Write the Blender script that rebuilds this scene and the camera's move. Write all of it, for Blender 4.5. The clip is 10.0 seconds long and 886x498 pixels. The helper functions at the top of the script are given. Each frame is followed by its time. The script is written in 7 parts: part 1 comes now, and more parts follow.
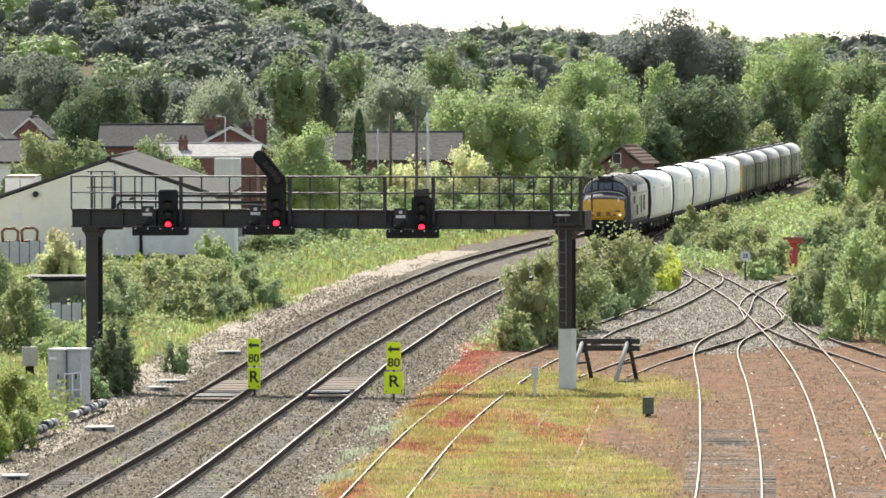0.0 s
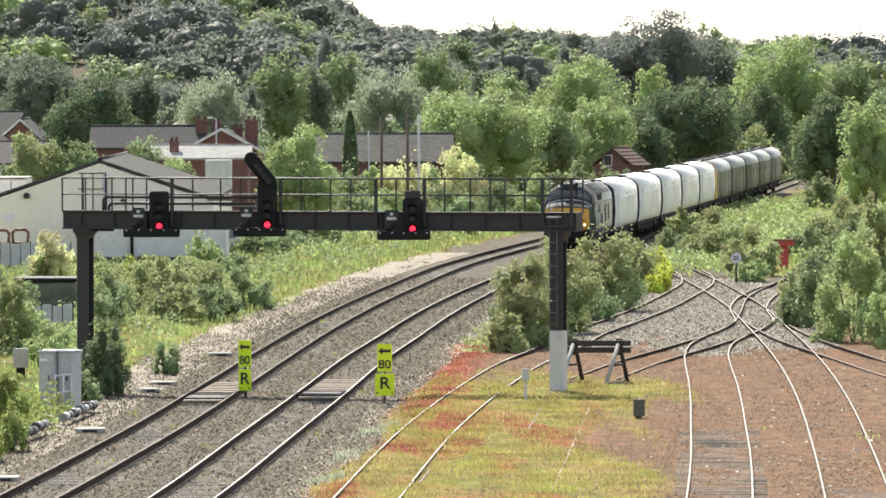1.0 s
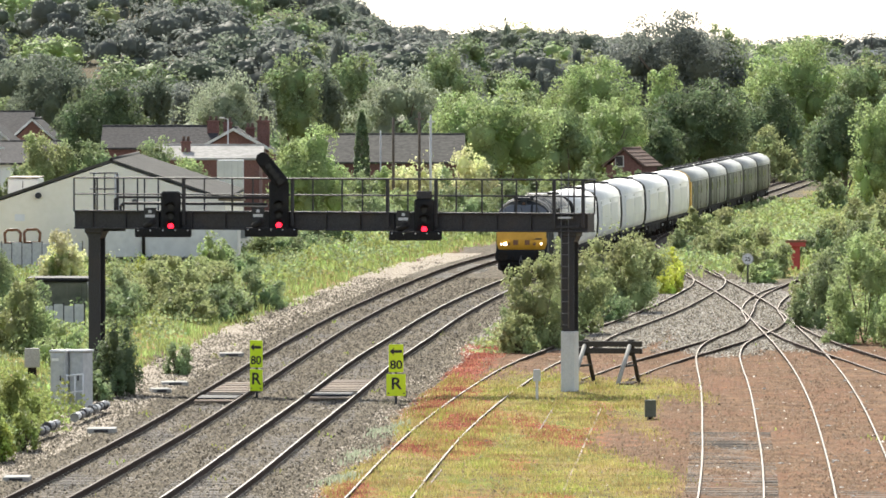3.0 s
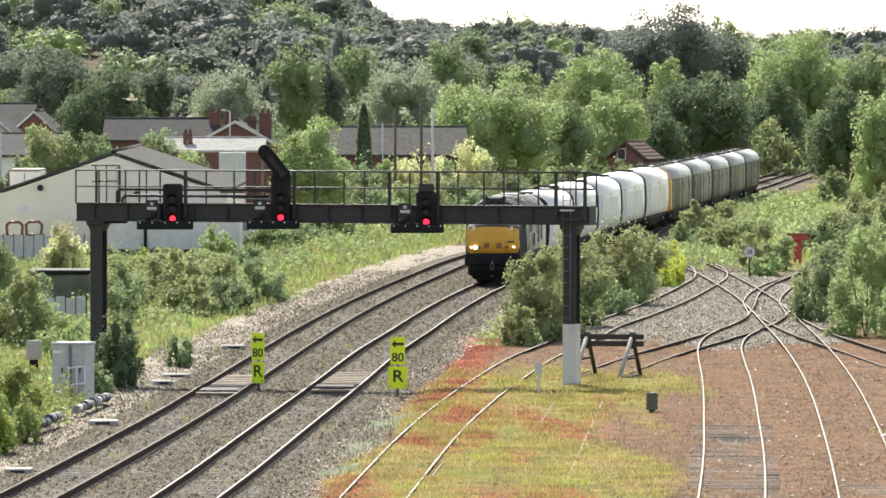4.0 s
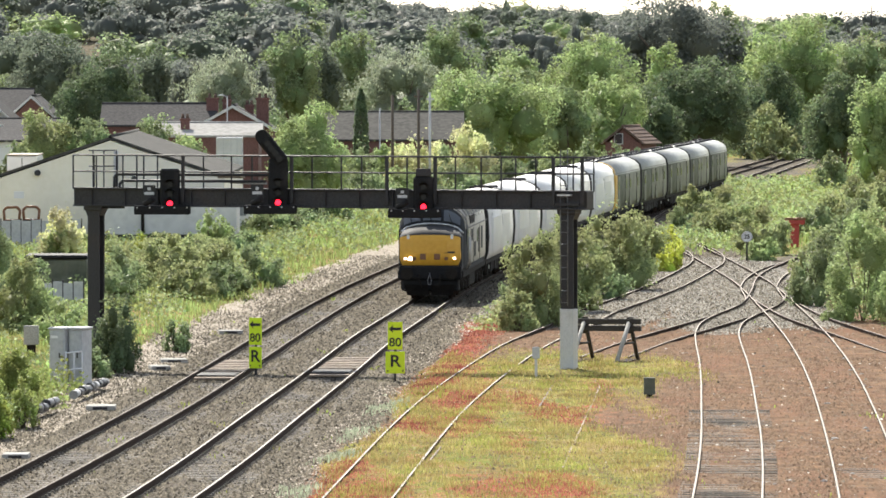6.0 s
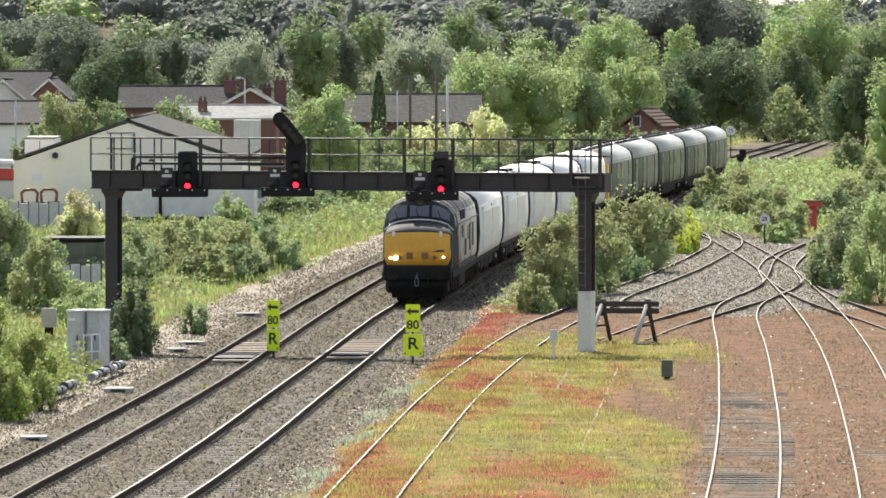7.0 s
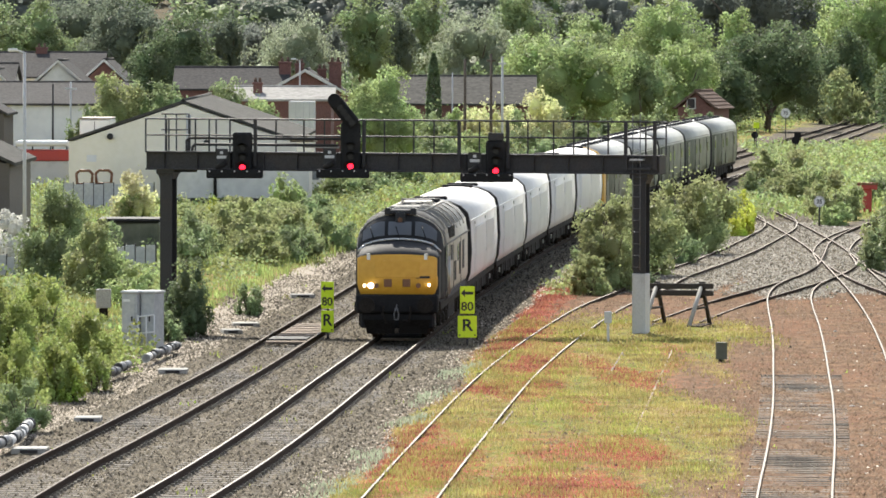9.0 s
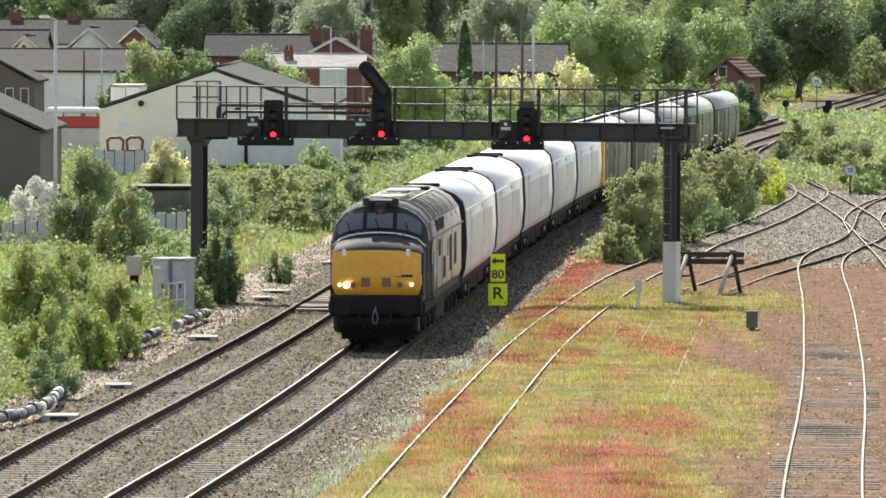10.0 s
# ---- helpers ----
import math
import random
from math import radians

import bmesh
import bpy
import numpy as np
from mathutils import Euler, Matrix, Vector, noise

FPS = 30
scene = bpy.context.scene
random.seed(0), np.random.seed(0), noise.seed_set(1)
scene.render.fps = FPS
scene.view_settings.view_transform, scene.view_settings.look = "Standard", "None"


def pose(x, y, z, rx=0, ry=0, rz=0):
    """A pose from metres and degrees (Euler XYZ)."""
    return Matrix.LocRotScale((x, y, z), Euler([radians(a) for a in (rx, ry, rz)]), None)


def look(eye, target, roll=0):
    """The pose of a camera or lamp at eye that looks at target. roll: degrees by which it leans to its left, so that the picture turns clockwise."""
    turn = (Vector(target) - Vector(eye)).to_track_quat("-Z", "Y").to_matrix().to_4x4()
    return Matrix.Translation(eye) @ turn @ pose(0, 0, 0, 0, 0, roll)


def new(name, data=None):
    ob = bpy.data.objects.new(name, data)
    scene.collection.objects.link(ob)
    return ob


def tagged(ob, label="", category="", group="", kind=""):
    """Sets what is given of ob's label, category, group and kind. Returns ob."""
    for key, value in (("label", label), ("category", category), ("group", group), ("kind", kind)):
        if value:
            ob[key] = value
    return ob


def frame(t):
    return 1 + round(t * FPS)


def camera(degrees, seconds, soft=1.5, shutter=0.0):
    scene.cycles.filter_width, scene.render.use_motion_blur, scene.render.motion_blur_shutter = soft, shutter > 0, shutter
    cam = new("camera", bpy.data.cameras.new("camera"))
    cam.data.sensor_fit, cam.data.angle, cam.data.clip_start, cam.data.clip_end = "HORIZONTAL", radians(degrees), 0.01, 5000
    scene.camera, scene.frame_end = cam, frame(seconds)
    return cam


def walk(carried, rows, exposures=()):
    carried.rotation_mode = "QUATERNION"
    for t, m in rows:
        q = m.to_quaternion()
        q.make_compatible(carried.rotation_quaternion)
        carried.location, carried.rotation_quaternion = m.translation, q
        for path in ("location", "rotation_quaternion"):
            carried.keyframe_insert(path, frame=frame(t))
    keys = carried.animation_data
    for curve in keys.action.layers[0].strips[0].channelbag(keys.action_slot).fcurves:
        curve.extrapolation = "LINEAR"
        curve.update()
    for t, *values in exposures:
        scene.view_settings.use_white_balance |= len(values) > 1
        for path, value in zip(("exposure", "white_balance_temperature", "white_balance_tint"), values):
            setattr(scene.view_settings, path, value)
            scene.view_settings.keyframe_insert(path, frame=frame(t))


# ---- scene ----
# camera: a long lens on a bridge parapet, panned and tilted by hand
CAM_Z = 9.5
cam = camera(7.12, 10.0, soft=1.65)
AIM = [  # seconds, tilt, turn, lean
    (0.0, 88.6315, 0.0, -0.15), (0.5, 88.6609, -0.0387, -0.107), (1.0, 88.6458, -0.0728, -0.1218),
    (1.5, 88.713, -0.0749, -0.0563), (2.0, 88.7102, -0.031, -0.1004), (2.5, 88.6522, 0.0141, -0.0643),
    (2.7, 88.6506, 0.0342, -0.0294), (3.8, 88.63, -0.0167, -0.0477), (4.0, 88.5908, 0.0352, 0.0315),
    (4.5, 88.5045, 0.0309, 0.1147), (5.0, 88.5639, 0.0356, 0.069), (5.5, 88.5851, 0.0166, 0.0009),
    (5.7, 88.5365, 0.0047, -0.009), (6.8, 88.3748, 0.119, 0.0), (7.0, 88.3278, 0.1558, -0.0206),
    (7.5, 88.2782, 0.2057, -0.0151), (8.0, 88.1834, 0.4647, -0.0005), (8.5, 88.2256, 0.5317, 0.0393),
    (9.0, 88.1806, 0.5949, 0.1001), (9.5, 88.0489, 0.6477, 0.1445), (10.0, 87.9208, 0.8409, 0.2288)]
walk(cam, [(t, pose(0, 0, CAM_Z, tilt, 0, turn) @ pose(0, 0, 0, 0, 0, lean)) for t, tilt, turn, lean in AIM],
     exposures=((0.0, 0.78, 6500, 10), (10.0, 0.70, 6500, 10)))

# ---- daylight: hazy sun ahead of the camera, a little to the left ----
SUN_AZ, SUN_EL = radians(-14), radians(40)
world = bpy.data.worlds.new("sky")
scene.world = world
world.use_nodes = True
wn = world.node_tree.nodes
sky = wn.new("ShaderNodeTexSky")
sky.sky_type, sky.sun_disc = "NISHITA", False
sky.sun_elevation, sky.sun_rotation = SUN_EL, SUN_AZ
sky.air_density, sky.dust_density, sky.ozone_density = 1.0, 0.9, 1.0
wn["Background"].inputs["Strength"].default_value = 0.145
haze = wn.new("ShaderNodeHueSaturation")       # thin high cloud pales the blue
haze.inputs["Saturation"].default_value = 0.55
world.node_tree.links.new(sky.outputs["Color"], haze.inputs["Color"])
world.node_tree.links.new(haze.outputs["Color"], wn["Background"].inputs["Color"])
sun = new("sun", bpy.data.lights.new("sun", "SUN"))
sun.data.energy, sun.data.angle, sun.data.color = 5.0, radians(0.8), (1.0, 0.94, 0.82)
to_sun = Vector((math.sin(SUN_AZ) * math.cos(SUN_EL), math.cos(SUN_AZ) * math.cos(SUN_EL), math.sin(SUN_EL)))
sun.matrix_world = look(to_sun * 300, (0, 0, 0))


# ---- materials ----
def nodes_of(name, rough=0.7, metal=0.0):
    m = bpy.data.materials.new(name)
    m.use_nodes = True
    n, l = m.node_tree.nodes, m.node_tree.links
    b = n["Principled BSDF"]
    b.inputs["Roughness"].default_value, b.inputs["Metallic"].default_value = rough, metal
    return m, n, l, b


def noise_tex(n, l, vec, scale, detail=4.0):
    x = n.new("ShaderNodeTexNoise")
    x.inputs["Scale"].default_value, x.inputs["Detail"].default_value = scale, detail
    l.new(vec, x.inputs["Vector"])
    return x.outputs["Fac"]


def ramp(n, l, fac, lo, hi, c0=(0, 0, 0), c1=(1, 1, 1)):
    r = n.new("ShaderNodeValToRGB")
    r.color_ramp.elements[0].position, r.color_ramp.elements[1].position = lo, hi
    r.color_ramp.elements[0].color, r.color_ramp.elements[1].color = (*c0, 1), (*c1, 1)
    l.new(fac, r.inputs["Fac"])
    return r.outputs["Color"]


def mix(n, l, fac, a, b, mode="MIX"):
    x = n.new("ShaderNodeMix")
    x.data_type, x.blend_type = "RGBA", mode
    for socket, value in ((x.inputs[0], fac), (x.inputs[6], a), (x.inputs[7], b)):
        if isinstance(value, (int, float)):
            socket.default_value = value
        elif isinstance(value, tuple):
            socket.default_value = (*value, 1)
        else:
            l.new(value, socket)
    return x.outputs[2]


def surface(name, c0, c1, rough=0.7, metal=0.0, fine=30.0, coarse=1.5, bump=0.2, stain=(0.1, 0.09, 0.08), wear=0.25, by_object=0.0, spec=0.5):
    """A worn surface: two tones in fine grain, broad stains, slight relief."""
    m, n, l, b = nodes_of(name, rough, metal)
    b.inputs["Specular IOR Level"].default_value = spec
    co = n.new("ShaderNodeTexCoord").outputs["Object"]
    grain, broad = noise_tex(n, l, co, fine), noise_tex(n, l, co, coarse, 6.0)
    col = mix(n, l, ramp(n, l, grain, 0.35, 0.65), c0, c1)
    col = mix(n, l, ramp(n, l, broad, 0.5, 0.8, (0, 0, 0), (wear, wear, wear)), col, stain)
    if by_object:
        info = n.new("ShaderNodeObjectInfo")
        hsv = n.new("ShaderNodeHueSaturation")
        mr = n.new("ShaderNodeMapRange")
        mr.inputs["To Min"].default_value, mr.inputs["To Max"].default_value = 1 - by_object, 1 + by_object
        l.new(info.outputs["Random"], mr.inputs["Value"])
        l.new(mr.outputs["Result"], hsv.inputs["Value"])
        l.new(col, hsv.inputs["Color"])
        col = hsv.outputs["Color"]
    l.new(col, b.inputs["Base Color"])
    rr = n.new("ShaderNodeMapRange")
    rr.inputs["To Min"].default_value, rr.inputs["To Max"].default_value = max(rough - 0.12, 0.02), min(rough + 0.12, 1)
    l.new(broad, rr.inputs["Value"])
    l.new(rr.outputs["Result"], b.inputs["Roughness"])
    if bump:
        bp = n.new("ShaderNodeBump")
        bp.inputs["Strength"].default_value, bp.inputs["Distance"].default_value = bump, 0.02
        l.new(grain, bp.inputs["Height"])
        l.new(bp.outputs["Normal"], b.inputs["Normal"])
    return m


def foliage(name, dark, light, through_light=0.35, hue=0.03, vary=0.45):
    """Leaves: tone varies leaf by leaf and clump by clump; light shines through."""
    m, n, l, b = nodes_of(name, 0.55)
    geo = n.new("ShaderNodeNewGeometry")
    co = n.new("ShaderNodeTexCoord").outputs["Object"]
    col = mix(n, l, geo.outputs["Random Per Island"], dark, light)
    clump = noise_tex(n, l, co, 0.55, 3.0)
    hsv = n.new("ShaderNodeHueSaturation")
    for out, lo, hi, sock in ((clump, 1 - vary, 1 + vary, "Value"), (clump, 0.5 - hue, 0.5 + hue, "Hue")):
        mr = n.new("ShaderNodeMapRange")
        mr.inputs["From Min"].default_value, mr.inputs["From Max"].default_value = 0.3, 0.7
        mr.inputs["To Min"].default_value, mr.inputs["To Max"].default_value = lo, hi
        l.new(out, mr.inputs["Value"])
        l.new(mr.outputs["Result"], hsv.inputs[sock])
    l.new(col, hsv.inputs["Color"])
    l.new(hsv.outputs["Color"], b.inputs["Base Color"])
    b.inputs["Specular IOR Level"].default_value = 0.12
    tr = n.new("ShaderNodeBsdfTranslucent")
    l.new(hsv.outputs["Color"], tr.inputs["Color"])
    mx = n.new("ShaderNodeMixShader")
    mx.inputs[0].default_value = through_light
    l.new(b.outputs[0], mx.inputs[1])
    l.new(tr.outputs[0], mx.inputs[2])
    l.new(mx.outputs[0], n["Material Output"].inputs["Surface"])
    return m


def glow(name, colour, strength):
    m, n, l, b = nodes_of(name, 0.3)
    b.inputs["Base Color"].default_value = (*colour, 1)
    b.inputs["Emission Color"].default_value = (*colour, 1)
    b.inputs["Emission Strength"].default_value = strength
    return m


def glassy(name, colour, rough=0.08, spec=0.8):
    m, n, l, b = nodes_of(name, rough)
    b.inputs["Base Color"].default_value = (*colour, 1)
    b.inputs["Specular IOR Level"].default_value = spec
    return m


def ground_material():
    """Trackside ground: brown dirt, grey ballast, grass and red stonecrop, by the sheet's cover masks."""
    m, n, l, b = nodes_of("ground_cover", 1.0)
    b.inputs["Specular IOR Level"].default_value = 0.08
    co = n.new("ShaderNodeTexCoord").outputs["Object"]
    att = n.new("ShaderNodeVertexColor")
    att.layer_name = "cover"
    sep = n.new("ShaderNodeSeparateColor")
    l.new(att.outputs["Color"], sep.inputs["Color"])
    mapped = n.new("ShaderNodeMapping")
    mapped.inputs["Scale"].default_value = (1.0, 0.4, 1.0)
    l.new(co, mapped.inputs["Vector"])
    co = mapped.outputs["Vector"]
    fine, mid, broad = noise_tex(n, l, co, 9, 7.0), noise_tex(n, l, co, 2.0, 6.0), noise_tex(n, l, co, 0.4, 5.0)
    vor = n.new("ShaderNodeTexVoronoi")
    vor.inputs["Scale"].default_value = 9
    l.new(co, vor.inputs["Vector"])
    dirt = mix(n, l, ramp(n, l, mid, 0.36, 0.64), (0.115, 0.066, 0.038), (0.225, 0.135, 0.078))
    dirt = mix(n, l, ramp(n, l, fine, 0.60, 0.66, (0, 0, 0), (0.45, 0.45, 0.45)), dirt, (0.34, 0.25, 0.17))
    dirt = mix(n, l, ramp(n, l, fine, 0.34, 0.42, (0.4, 0.4, 0.4), (0, 0, 0)), dirt, (0.07, 0.042, 0.027))
    dirt = mix(n, l, ramp(n, l, broad, 0.46, 0.66, (0, 0, 0), (0.7, 0.7, 0.7)), dirt, (0.20, 0.10, 0.058))
    stone = mix(n, l, vor.outputs["Color"], (0.04, 0.034, 0.025), (0.235, 0.205, 0.16))
    stone = mix(n, l, ramp(n, l, mid, 0.4, 0.66, (0, 0, 0), (0.6, 0.6, 0.6)), stone, (0.10, 0.083, 0.064))
    grass = mix(n, l, ramp(n, l, mid, 0.38, 0.62), (0.13, 0.14, 0.03), (0.28, 0.245, 0.07))
    grass = mix(n, l, ramp(n, l, broad, 0.40, 0.48, (0.5, 0.5, 0.5), (0, 0, 0)), grass, (0.13, 0.18, 0.025))
    grass = mix(n, l, ramp(n, l, broad, 0.50, 0.62), grass, (0.29, 0.215, 0.085))
    grass = mix(n, l, ramp(n, l, fine, 0.55, 0.68, (0, 0, 0), (0.6, 0.6, 0.6)), grass, (0.256, 0.098, 0.041))
    red = mix(n, l, ramp(n, l, mid, 0.35, 0.65), (0.230, 0.044, 0.026), (0.356, 0.098, 0.058))
    red = mix(n, l, ramp(n, l, fine, 0.55, 0.7, (0, 0, 0), (0.6, 0.6, 0.6)), red, (0.345, 0.253, 0.116))

    blend = mix(n, l, 0.55, mid, fine)

    def mask(out, gain):
        a = n.new("ShaderNodeMath")
        a.operation = "MULTIPLY_ADD"
        l.new(fine if gain > 0.5 else blend, a.inputs[0])
        a.inputs[1].default_value = 1.6
        half = n.new("ShaderNodeMath")
        half.operation = "MULTIPLY_ADD"
        half.inputs[1].default_value, half.inputs[2].default_value = 0.5, -0.55
        l.new(out, half.inputs[0])
        l.new(half.outputs[0], a.inputs[2])
        return ramp(n, l, a.outputs[0], 0.38, 0.56)
    col = mix(n, l, mask(sep.outputs[1], 0.3), dirt, grass)
    col = mix(n, l, mask(sep.outputs[2], 0.3), col, red)
    col = mix(n, l, mask(sep.outputs[0], 0.8), col, stone)
    col = mix(n, l, ramp(n, l, att.outputs["Alpha"], 0.2, 0.9, (0, 0, 0), (0.8, 0.8, 0.8)), col, mix(n, l, ramp(n, l, mid, 0.35, 0.65), (0.055, 0.045, 0.036), (0.125, 0.105, 0.085)))
    l.new(col, b.inputs["Base Color"])
    bp = n.new("ShaderNodeBump")
    bp.inputs["Strength"].default_value, bp.inputs["Distance"].default_value = 0.9, 0.05
    l.new(vor.outputs["Distance"], bp.inputs["Height"])
    l.new(bp.outputs["Normal"], b.inputs["Normal"])
    return m


def stones_material(name, dark, light):
    m, n, l, b = nodes_of(name, 0.9)
    b.inputs["Specular IOR Level"].default_value = 0.15
    geo = n.new("ShaderNodeNewGeometry")
    l.new(mix(n, l, geo.outputs["Random Per Island"], dark, light), b.inputs["Base Color"])
    return m


